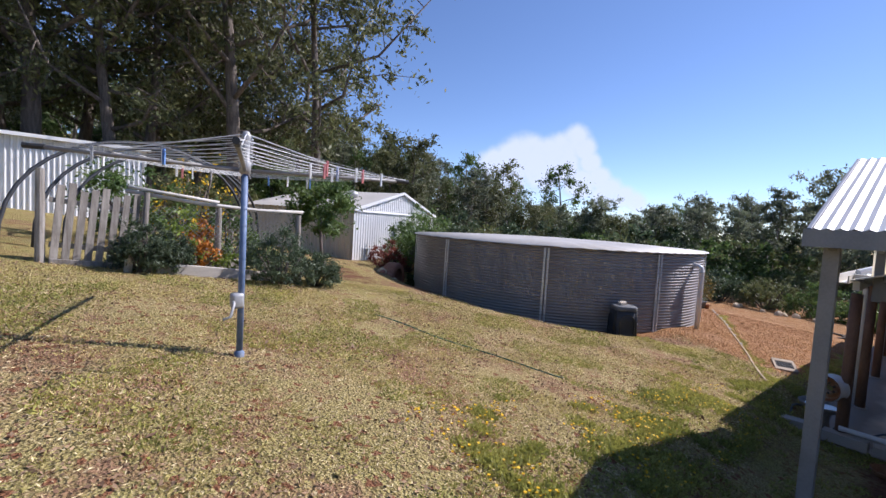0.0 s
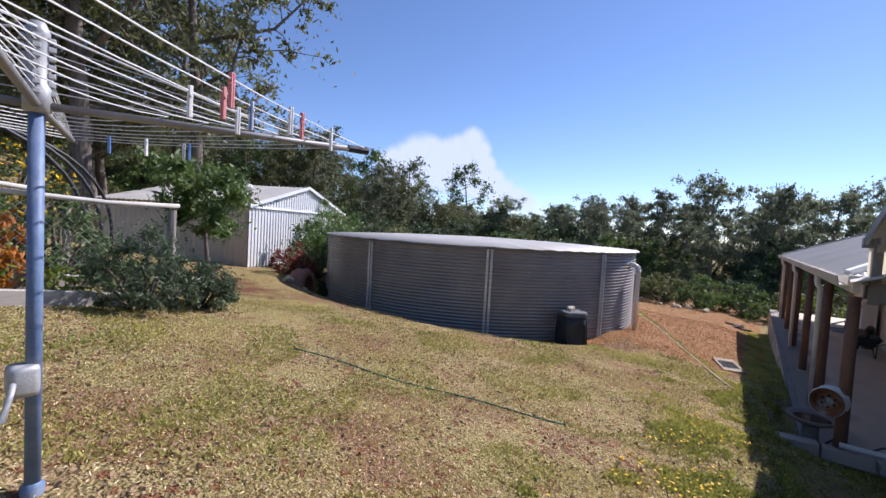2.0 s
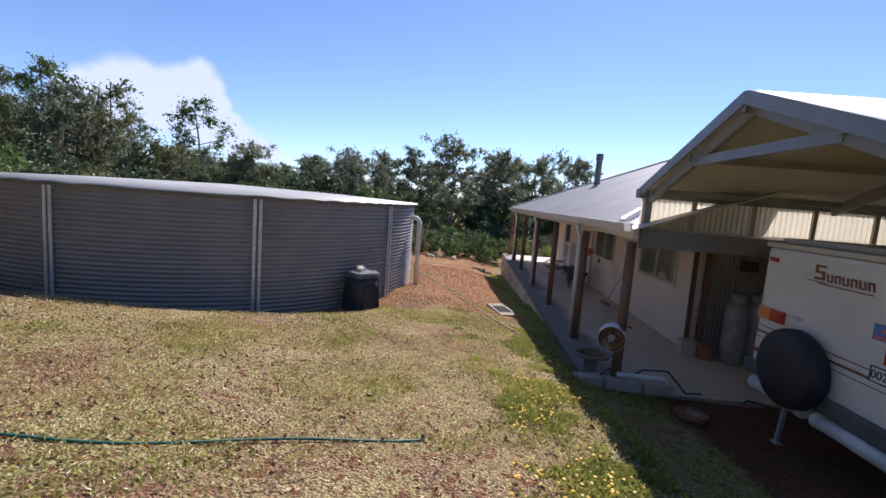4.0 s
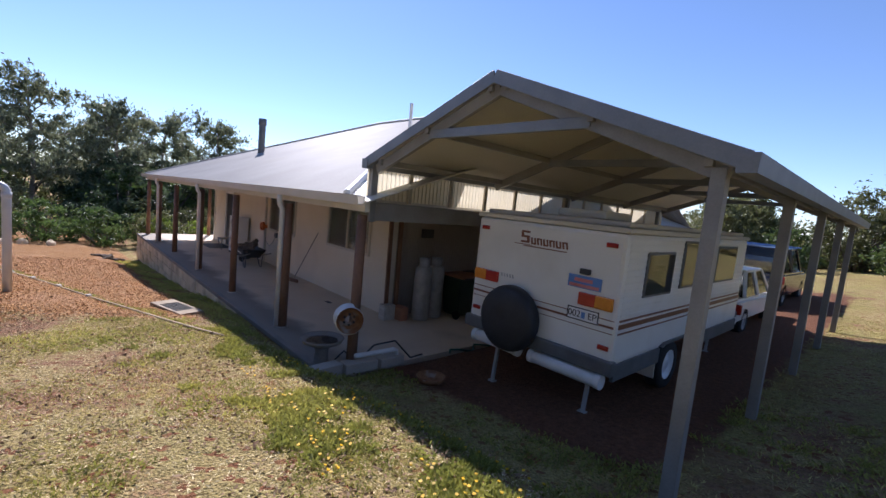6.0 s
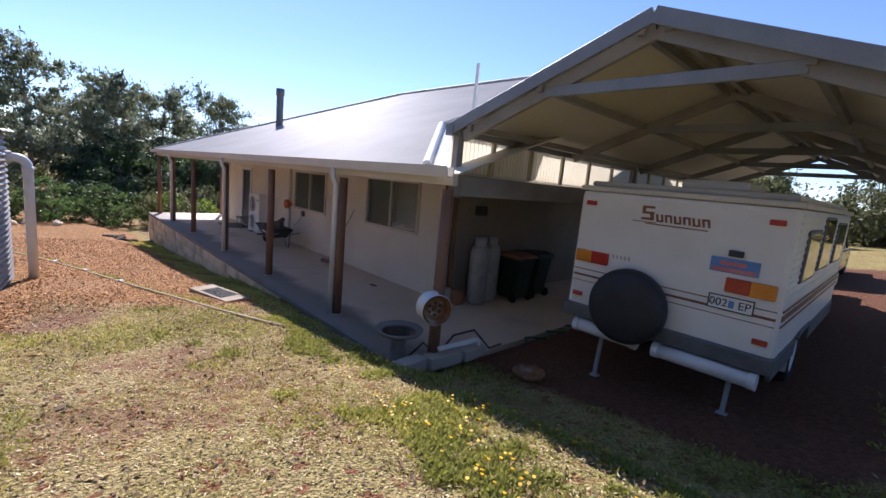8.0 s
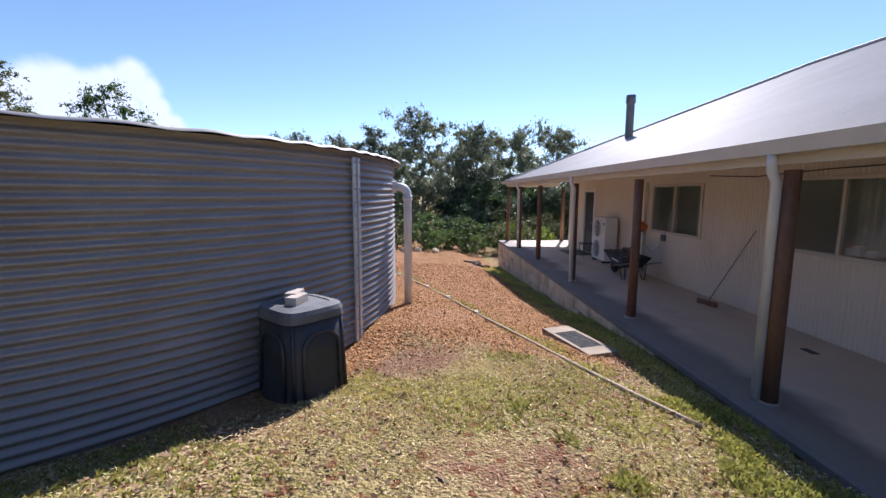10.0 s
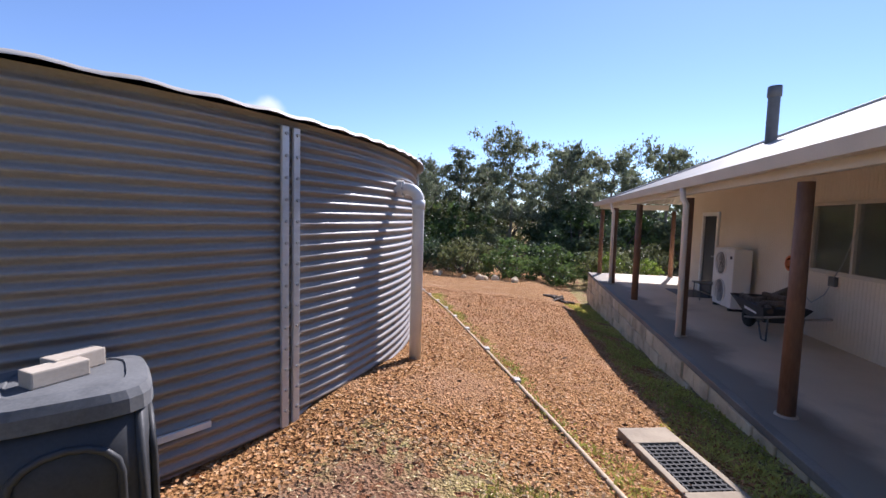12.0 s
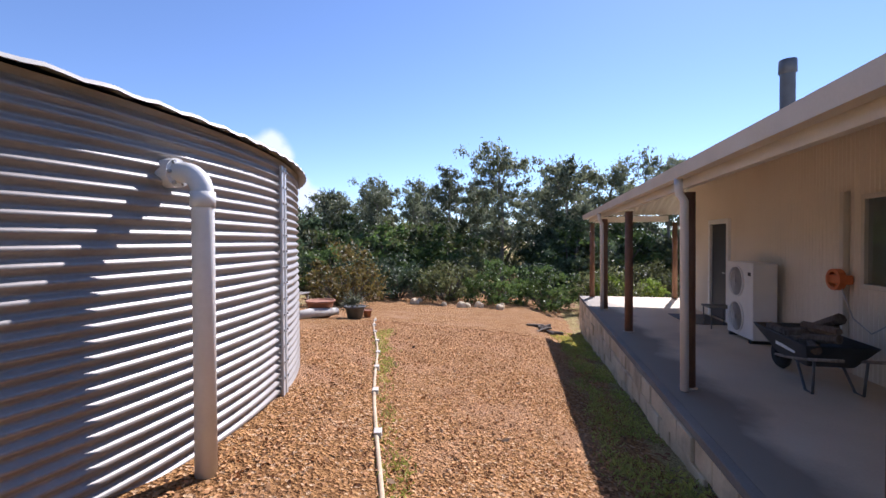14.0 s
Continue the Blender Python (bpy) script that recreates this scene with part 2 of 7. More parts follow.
def ground_material():
    """Dry lawn with brown litter, reddish gravel where the sheet's own gravel weight says so."""
    m = bpy.data.materials.new("dry_lawn_and_gravel")
    m.use_nodes = True
    n, l = m.node_tree.nodes, m.node_tree.links
    p = n["Principled BSDF"]
    tc = n.new("ShaderNodeTexCoord")
    def noise_(s, d=6.0, r=0.6):
        t = n.new("ShaderNodeTexNoise")
        t.inputs["Scale"].default_value, t.inputs["Detail"].default_value, t.inputs["Roughness"].default_value = s, d, r
        l.new(tc.outputs["Object"], t.inputs["Vector"])
        return t.outputs["Fac"]
    def rng(v, a, b):
        t = n.new("ShaderNodeMapRange")
        t.inputs["From Min"].default_value, t.inputs["From Max"].default_value = a, b
        l.new(v, t.inputs["Value"])
        return t.outputs[0]
    def mix(f, a, b):
        t = n.new("ShaderNodeMix"); t.data_type = "RGBA"
        l.new(f, t.inputs["Factor"])
        for k, v in (("A", a), ("B", b)):
            if isinstance(v, tuple):
                t.inputs[k].default_value = (*v, 1)
            else:
                l.new(v, t.inputs[k])
        return t.outputs["Result"]
    vor = n.new("ShaderNodeTexVoronoi"); vor.inputs["Scale"].default_value = 42
    l.new(tc.outputs["Object"], vor.inputs["Vector"])
    vor2 = n.new("ShaderNodeTexVoronoi"); vor2.inputs["Scale"].default_value = 17
    l.new(tc.outputs["Object"], vor2.inputs["Vector"])
    sep = n.new("ShaderNodeSeparateColor"); l.new(vor.outputs["Color"], sep.inputs[0])
    sep2 = n.new("ShaderNodeSeparateColor"); l.new(vor2.outputs["Color"], sep2.inputs[0])
    lawn = mix(rng(noise_(0.55), 0.38, 0.62), (0.50, 0.37, 0.165), (0.39, 0.335, 0.11))
    lawn = mix(rng(noise_(30, 4, 0.8), 0.42, 0.60), lawn, (0.17, 0.125, 0.05))
    lawn = mix(rng(noise_(55, 3, 0.8), 0.5, 0.68), lawn, (0.60, 0.49, 0.25))
    bare = mix(rng(noise_(24, 4, 0.8), 0.35, 0.65), (0.17, 0.085, 0.05), (0.40, 0.235, 0.135))
    lawn = mix(rng(noise_(0.75, 8, 0.75), 0.50, 0.60), lawn, bare)
    lawn = mix(rng(sep2.outputs[0], 0.86, 0.9), lawn, (0.24, 0.11, 0.055))
    grav = mix(sep.outputs[0], (0.15, 0.068, 0.025), (0.50, 0.265, 0.105))
    grav = mix(rng(sep.outputs[1], 0.86, 0.92), grav, (0.58, 0.38, 0.22))
    grav = mix(rng(noise_(0.9, 7), 0.52, 0.68), grav, (0.42, 0.24, 0.13))
    at = n.new("ShaderNodeAttribute"); at.attribute_name = "gravel"
    jag = n.new("ShaderNodeMath"); jag.operation = "MULTIPLY_ADD"
    l.new(noise_(3.0, 8, 0.7), jag.inputs[0]); jag.inputs[1].default_value = 0.9; l.new(at.outputs["Fac"], jag.inputs[2])
    gm = rng(jag.outputs[0], 0.85, 1.05)
    at2 = n.new("ShaderNodeAttribute"); at2.attribute_name = "dirt"
    jag2 = n.new("ShaderNodeMath"); jag2.operation = "MULTIPLY_ADD"
    l.new(noise_(2.0, 8, 0.7), jag2.inputs[0]); jag2.inputs[1].default_value = 0.9; l.new(at2.outputs["Fac"], jag2.inputs[2])
    dirt = mix(rng(noise_(18, 6, 0.7), 0.35, 0.65), (0.13, 0.06, 0.035), (0.24, 0.115, 0.065))
    at3 = n.new("ShaderNodeAttribute"); at3.attribute_name = "green"
    jag3 = n.new("ShaderNodeMath"); jag3.operation = "MULTIPLY_ADD"
    l.new(noise_(0.9, 8, 0.7), jag3.inputs[0]); jag3.inputs[1].default_value = 0.8; l.new(at3.outputs["Fac"], jag3.inputs[2])
    lush = mix(rng(noise_(1.4, 6), 0.4, 0.62), (0.43, 0.36, 0.10), (0.32, 0.30, 0.08))
    lush = mix(rng(noise_(30, 4, 0.8), 0.42, 0.62), lush, (0.16, 0.15, 0.045))
    lawn = mix(rng(jag3.outputs[0], 0.75, 1.05), lawn, lush)
    col = mix(gm, lawn, grav)
    col = mix(rng(jag2.outputs[0], 0.85, 1.05), col, dirt)
    l.new(col, p.inputs["Base Color"])
    p.inputs["Roughness"].default_value = 0.95
    p.inputs["Specular IOR Level"].default_value = 0.115
    h = n.new("ShaderNodeMath"); h.operation = "ADD"
    l.new(vor.outputs["Distance"], h.inputs[0]); l.new(noise_(28, 5, 0.75), h.inputs[1])
    bp = n.new("ShaderNodeBump"); bp.inputs["Strength"].default_value, bp.inputs["Distance"].default_value = 1.0, 0.035
    l.new(h.outputs[0], bp.inputs["Height"]); l.new(bp.outputs[0], p.inputs["Normal"])
    return m
M_GROUND = ground_material()

# ---- building helpers ----
OFFSET = {}
def mesh_of(name, bm, material, smooth=False):
    me = bpy.data.meshes.new(name)
    bm.to_mesh(me)
    bm.free()
    me.materials.append(material)
    if smooth:
        me.shade_smooth()
    return me

def thing(name, label, category, at=(0, 0, 0), group="", kind=""):
    ob = new(name)
    ob.location = at
    ob.empty_display_size = 0.2
    OFFSET[ob.name] = Vector(at)
    return tagged(ob, label, category, group, kind)

def part(name, bm, material, parent, label="", smooth=False):
    off = OFFSET[parent.name]
    bmesh.ops.translate(bm, verts=bm.verts, vec=-off)
    ob = new(name, mesh_of(name, bm, material, smooth))
    ob.parent = parent
    OFFSET[ob.name] = off
    return tagged(ob, label)

def solo(name, bm, material, label, category, group="", kind="", smooth=False):
    ob = new(name, mesh_of(name, bm, material, smooth))
    OFFSET[ob.name] = Vector((0, 0, 0))
    return tagged(ob, label, category, group, kind)

def B():
    return bmesh.new()

def box(bm, lo, hi, bev=0.0, turn=None):
    c = [(a + b) / 2 for a, b in zip(lo, hi)]
    s = [abs(b - a) for a, b in zip(lo, hi)]
    m = Matrix.Translation(c) @ (turn or Matrix()) @ Matrix.Diagonal((*s, 1))
    r = bmesh.ops.create_cube(bm, size=1, matrix=m)
    if bev:
        es = list({e for v in r["verts"] for e in v.link_edges})
        bmesh.ops.bevel(bm, geom=es, offset=bev, segments=2, affect="EDGES", profile=0.6)
    return bm

def beam(bm, a, b, w, h, bev=0.0):
    """A square bar from a to b, w wide and h high."""
    a, b = Vector(a), Vector(b)
    d = b - a
    q = d.to_track_quat("Y", "Z").to_matrix().to_4x4()
    m = Matrix.Translation((a + b) / 2) @ q @ Matrix.Diagonal((w, d.length, h, 1))
    r = bmesh.ops.create_cube(bm, size=1, matrix=m)
    if bev:
        bmesh.ops.bevel(bm, geom=list({e for v in r["verts"] for e in v.link_edges}), offset=bev, segments=1, affect="EDGES")
    return bm

def rod(bm, a, b, r0, r1=None, seg=10, caps=True):
    a, b = Vector(a), Vector(b)
    d = b - a
    m = Matrix.Translation((a + b) / 2) @ d.to_track_quat("Z", "Y").to_matrix().to_4x4()
    bmesh.ops.create_cone(bm, cap_ends=caps, segments=seg, radius1=r0, radius2=r0 if r1 is None else r1, depth=d.length, matrix=m)
    return bm

def tube(bm, pts, r, seg=8):
    """A round tube along a run of points; r is a number or one for each point."""
    pts = [Vector(p) for p in pts]
    rs = r if isinstance(r, (list, tuple)) else [r] * len(pts)
    rings = []
    up = None
    for i, p in enumerate(pts):
        d = (pts[min(i + 1, len(pts) - 1)] - pts[max(i - 1, 0)]).normalized()
        if up is None:
            up = d.orthogonal().normalized()
        up = (up - d * up.dot(d)).normalized()
        side = d.cross(up)
        rings.append([bm.verts.new(p + rs[i] * (math.cos(k * math.tau / seg) * up + math.sin(k * math.tau / seg) * side)) for k in range(seg)])
    for a, b in zip(rings, rings[1:]):
        for k in range(seg):
            bm.faces.new((a[k], a[(k + 1) % seg], b[(k + 1) % seg], b[k]))
    bm.faces.new(rings[0][::-1]); bm.faces.new(rings[-1])
    return bm

def lathe(bm, prof, at=(0, 0, 0), seg=24, turn=None):
    """A turned shape: prof is a run of (radius, height)."""
    m = Matrix.Translation(at) @ (turn or Matrix())
    rings = []
    for r, z in prof:
        rings.append([bm.verts.new(m @ Vector((max(r, 0.0005) * math.cos(k * math.tau / seg), max(r, 0.0005) * math.sin(k * math.tau / seg), z))) for k in range(seg)])
    for a, b in zip(rings, rings[1:]):
        for k in range(seg):
            bm.faces.new((a[k], a[(k + 1) % seg], b[(k + 1) % seg], b[k]))
    return bm

def slab(bm, pts, z0, z1):
    """A prism over a polygon of (x, y)."""
    lo = [bm.verts.new((x, y, z0)) for x, y in pts]
    hi = [bm.verts.new((x, y, z1)) for x, y in pts]
    bm.faces.new(lo[::-1]); bm.faces.new(hi)
    for i in range(len(pts)):
        j = (i + 1) % len(pts)
        bm.faces.new((lo[i], lo[j], hi[j], hi[i]))
    return bm

def profile_prism(bm, pts, axis, a, b, bev=0.0):
    """A prism of a profile drawn in the two other axes, from a to b along axis ('x' or 'y')."""
    def v(p, t):
        return bm.verts.new((t, p[0], p[1]) if axis == "x" else (p[0], t, p[1]))
    lo, hi = [v(p, a) for p in pts], [v(p, b) for p in pts]
    fs = [bm.faces.new(lo[::-1]), bm.faces.new(hi)]
    for i in range(len(pts)):
        j = (i + 1) % len(pts)
        fs.append(bm.faces.new((lo[i], lo[j], hi[j], hi[i])))
    bmesh.ops.recalc_face_normals(bm, faces=fs)
    if bev:
        bmesh.ops.bevel(bm, geom=list({e for f in fs for e in f.edges}), offset=bev, segments=2, affect="EDGES")
    return bm

def corrugated(bm, at, u, v, width, reach, pitch, amp, steps=4, ribs=False):
    """A ribbed sheet: waves run along v, width along u; reach(s) gives where the sheet starts and ends along v at s along u."""
    at, u, v = Vector(at), Vector(u).normalized(), Vector(v).normalized()
    nrm = u.cross(v).normalized()
    count = int(width / pitch * steps) + 1
    last = None
    for i in range(count + 1):
        s = min(i * pitch / steps, width)
        ph = (i % steps) / steps
        h = amp * (1.0 if ph < 0.3 else 0.0) if ribs else amp * 0.5 * (1 + math.cos(ph * math.tau))
        a, b = reach(s)
        p = at + u * s + nrm * h
        now = (bm.verts.new(p + v * a), bm.verts.new(p + v * b))
        if last:
            bm.faces.new((last[0], now[0], now[1], last[1]))
        last = now
    return bm

def thick(ob, t=0.003, offset=-1):
    md = ob.modifiers.new("thick", "SOLIDIFY")
    md.thickness, md.offset = t, offset
    return ob

def lettering(text, size, material, parent, m, name="lettering", shear=0.0, label=""):
    cu = bpy.data.curves.new(name, "FONT")
    cu.body, cu.size, cu.align_x, cu.align_y, cu.extrude, cu.shear = text, size, "CENTER", "CENTER", 0.002, shear
    tmp = new(name, cu)
    me = bpy.data.meshes.new_from_object(tmp.evaluated_get(bpy.context.evaluated_depsgraph_get()))
    bpy.data.objects.remove(tmp)
    me.materials.append(material)
    ob = new(name, me)
    ob.parent = parent
    OFFSET[ob.name] = OFFSET[parent.name]
    ob.matrix_basis = Matrix.Translation(-OFFSET[parent.name]) @ m
    return tagged(ob, label)

# ---- the lie of the land ----
def sstep(a, b, x):
    t = min(max((x - a) / (b - a), 0.0), 1.0)
    return t * t * (3 - 2 * t)

def soft(x, w=1.5):
    return w * math.log1p(math.exp(min(max(x / w, -40), 40))) if x / w < 40 else x

TANK = (13.8, 9.7, 5.05)
def land(x, y):
    xx = max(x, -60.0)
    f = 1.37 - 0.15 * xx + 0.088 * soft(xx - 7.5) + 0.062 * soft(xx - 31, 2.0) - 0.09 * soft(-xx - 1, 3.0)
    z = f + 0.08 * (1 - 0.65 * sstep(18, 28, x)) * (soft(y, 1.0) - 0.6 * soft(y - 11, 2.0))
    # the levelled pad under the carport
    pad = 0.49 - 0.102 * (x - 4.45)
    w = sstep(1.9, 0.7, y) * sstep(2.2, 4.0, x) * sstep(26, 24, x) if x < 9 else 0.0
    w *= sstep(-16, -11, y)
    z += (pad - z) * w
    if x >= 8.2:
        w = sstep(1.6, 1.25, y) * sstep(8.3, 8.7, x) * sstep(26.2, 25.9, x)
        z += (min(z, -0.08) - z) * w
    # the ground falls away along the verandah wall
    z -= 0.30 * sstep(3.0, 1.25, y) * sstep(-6, 0, y) * sstep(11.5, 17.5, x) * sstep(40, 30, x)
    # cut for the tank
    d = math.hypot(x - TANK[0], y - TANK[1])
    z += (min(z, 0.30) - z) * sstep(6.3, 5.2, d)
    z += 0.13 * sstep(6.6, 5.3, d) * sstep(11.5, 13, x) * sstep(8, 6, y)
    # wooded rise behind
    r, az = math.hypot(x, y), math.degrees(math.atan2(y, x))
    if r > 34:
        z += 0.13 * (r - 34) * sstep(28, 62, az) * sstep(150, 110, az) * (1 if r < 130 else 0) + (0.13 * 96 * sstep(28, 62, az) * sstep(150, 110, az) if r >= 130 else 0)
    z -= 0.02 * max(r - 60, 0) * sstep(30, 5, az) * sstep(-60, -20, az) if r < 160 else 2.0 * sstep(30, 5, az) * sstep(-60, -20, az)
    return z

def gravel_at(x, y):
    d = math.hypot(x - TANK[0], y - TANK[1])
    g = sstep(10.5, 13.2, x - 0.25 * (y - 3)) * sstep(1.0, 1.6, y) * sstep(12.0, 9.5, y if x > 19 else 0) * sstep(36, 33, x)
    g = max(g, 0.75 * sstep(6.2, 5.3, d) * sstep(9, 11, x) * sstep(8, 6, y))
    return g

def green_at(x, y):
    v = 0.52 * sstep(1.8, -3, y) * sstep(5, 3, x)
    v = max(v, 0.45 * sstep(3.6, 2.2, y) * sstep(2.5, 4.5, x) * sstep(12, 9, x), 0.45 * sstep(5, 8, y) * sstep(10, 6, x))
    return v

def dirt_at(x, y):
    v = sstep(3.9, 5.2, x) * sstep(8.9, 8.5, x) * sstep(1.0, -0.3, y) * sstep(-22, -16, y)
    v = max(v, 0.55 * sstep(1.6, 0.6, math.hypot((x - 5.9) * 0.9, (y - 11.8) * 0.45)))
    return v

def ground():
    def axis(lo, hi, near0, near1, fine):
        v, s, out = near0, fine, []
        out = list(np.arange(near0, near1, fine))
        p, s = near1, fine
        while p < hi:
            out.append(p); s = min(s * 1.22, 400); p += s
        out.append(hi)
        p, s = near0, fine
        while p > lo:
            s = min(s * 1.22, 400); p -= s
            out.append(max(p, lo))
        return sorted(set(round(float(q), 3) for q in out))
    xs, ys = axis(-3000, 3000, -3, 28, 0.16), axis(-3000, 3000, -3, 12, 0.16)
    verts, grav, dirt, green = [], [], [], []
    for y in ys:
        for x in xs:
            z = land(x, y)
            if -3 <= x <= 28 and -3 <= y <= 12:
                z += 0.025 * noise.noise((x * 0.9, y * 0.9, 0)) + 0.012 * noise.noise((x * 3.1, y * 3.1, 4))
            verts.append((x, y, z)); grav.append(gravel_at(x, y)); dirt.append(dirt_at(x, y)); green.append(green_at(x, y))
    nx = len(xs)
    faces = [(j * nx + i, j * nx + i + 1, (j + 1) * nx + i + 1, (j + 1) * nx + i) for j in range(len(ys) - 1) for i in range(nx - 1)]
    me = bpy.data.meshes.new("ground")
    me.from_pydata(verts, [], faces)
    for key, vals in (("gravel", grav), ("dirt", dirt), ("green", green)):
        me.attributes.new(key, "FLOAT", "POINT").data.foreach_set("value", vals)
    me.materials.append(M_GROUND)
    me.shade_smooth()
    tagged(new("ground", me), "dry patchy lawn running into reddish gravel", "ground", kind="structure")
ground()

# ---- plants ----
def leaves(points, spread, per, size, rng, aspect=0.35, droop=0.0):
    """Leaf blades as loose quads round cluster centres: vertex and face arrays."""
    pts = np.repeat(np.asarray(points, float), per, axis=0)
    sp = np.repeat(np.broadcast_to(np.asarray(spread, float), (len(points),)), per)
    n = len(pts)
    dirs = rng.normal(size=(n, 3)); dirs /= np.linalg.norm(dirs, axis=1)[:, None]
    c = pts + dirs * (sp * np.minimum(np.abs(rng.normal(size=n)) * 0.64, 1.45))[:, None] * np.array((1, 1, 0.85))
    a = rng.normal(size=(n, 3)); a[:, 2] -= droop; a /= np.linalg.norm(a, axis=1)[:, None]
    b = np.cross(a, rng.normal(size=(n, 3))); b /= np.linalg.norm(b, axis=1)[:, None]
    s = size * (0.6 + 0.8 * rng.random(n))[:, None]
    v = np.stack((c - a * s * 0.5, c + b * s * aspect * 0.5, c + a * s * 0.5, c - b * s * aspect * 0.5), axis=1).reshape(-1, 3)
    return v

def leaf_mesh(name, v, material):
    n = len(v) // 4
    me = bpy.data.meshes.new(name)
    me.vertices.add(n * 4); me.vertices.foreach_set("co", v.astype(np.float32).ravel())
    me.loops.add(n * 4); me.loops.foreach_set("vertex_index", np.arange(n * 4, dtype=np.int32))
    me.polygons.add(n); me.polygons.foreach_set("loop_start", np.arange(0, n * 4, 4, dtype=np.int32))
    me.update()
    me.materials.append(material)
    return me

def tree(name, label, seed, height, spread, fork, leaf_size, per, bark, leaf, trunk_r, limbs=9, twigs=6, droop=0.4, category="tree", lean=0.05, cl=0.55):
    """A tapered trunk that forks into limbs, twigs and leaf clusters."""
    rng = np.random.default_rng(seed)
    root = thing(name, label, category)
    bm = B()
    top = Vector((rng.normal() * lean * height, rng.normal() * lean * height, height * 0.86))
    def along(t):
        return Vector((top.x * t + 0.012 * height * math.sin(5 * t + seed), top.y * t + 0.012 * height * math.cos(4 * t + seed), top.z * t - 0.1 * (t == 0)))
    tube(bm, [along(k / 9) for k in range(10)], [trunk_r * (1.25 if k == 0 else 1) * (1 - 0.088 * k) for k in range(10)], 9)
    ends, sizes = [], []
    for i in range(limbs):
        t = fork + (0.97 - fork) * (i + 0.5 * rng.random()) / limbs
        a = i * 2.4 + rng.random()
        shape = math.sin(math.pi * min(0.98, 0.18 + 0.8 * (t - fork) / (1 - fork))) ** 0.7
        out = spread * shape * (0.75 + 0.5 * rng.random())
        p0 = along(t)
        p2 = p0 + Vector((math.cos(a) * out, math.sin(a) * out, out * (0.35 + 0.6 * rng.random())))
        p2.z = min(p2.z, height)
        p1 = (p0 + p2) / 2 + Vector((0, 0, -0.08 * out)) + Vector(rng.normal(size=3) * 0.08 * out)
        r = trunk_r * 0.42 * (1 - 0.6 * t)
        tube(bm, [p0, p1, p2], [r, r * 0.7, r * 0.25], 6)
        for j in range(twigs):
            s = 0.35 + 0.65 * (j + rng.random()) / twigs
            q0 = p0.lerp(p1, s * 2) if s < 0.5 else p1.lerp(p2, s * 2 - 1)
            q1 = q0 + Vector(rng.normal(size=3) * np.array((0.38, 0.38, 0.26)) * spread * 0.55)
            q1.z = max(q1.z, height * fork * 0.55)
            tube(bm, [q0, (q0 + q1) / 2 + Vector((0, 0, 0.04 * spread)), q1], [r * 0.35, r * 0.25, r * 0.1], 4)
            for w in (0.6, 1.0):
                ends.append(q0.lerp(q1, w)); sizes.append(spread * (0.10 + 0.13 * rng.random()) * cl / 0.55)
    part("trunk", bm, bark, root, smooth=True)
    v = leaves([tuple(e) for e in ends], sizes, per, leaf_size, rng, 0.38, droop)
    ob = new("crown", leaf_mesh("crown", v, leaf))
    ob.parent = root
    return root

def shrub(name, label, seed, w, h, leaf_size, count, leaf, stems=7, category="shrub", d=None, aspect=0.4):
    """Stems from the ground under an uneven crown of leaf clumps."""
    rng = np.random.default_rng(seed)
    root = thing(name, label, category)
    bm = B()
    ends, sz = [], []
    d = d or w
    for i in range(stems * 6):
        a, r = rng.random() * math.tau, rng.random() ** 0.5
        hz = h * (0.12 + 0.88 * rng.random() * (1 - 0.55 * r * r))
        e = Vector((math.cos(a) * r * w * 0.46, math.sin(a) * r * d * 0.46, hz))
        ends.append(tuple(e)); sz.append(min(w, h) * (0.10 + 0.12 * rng.random()))
        if i < stems * 2:
            tube(bm, [(e.x * 0.15, e.y * 0.15, -0.06), (e.x * 0.6, e.y * 0.6, hz * 0.6), e], [0.018 * h + 0.006, 0.012 * h + 0.004, 0.004], 5)
    part("stem", bm, M_BARK, root, smooth=True)
    ob = new("foliage", leaf_mesh("foliage", leaves(ends, sz, max(4, count // len(ends)), leaf_size, rng, aspect, 0.0), leaf))
    ob.parent = root
    return root

def put(ob, x, y, turn=0.0, scale=1.0, z=None, sz=None):
    zz = land(x, y) - 0.02 if z is None else z
    return Matrix.Translation((x, y, zz)) @ Matrix.Rotation(turn, 4, "Z") @ Matrix.Diagonal((scale, scale, sz or scale, 1))

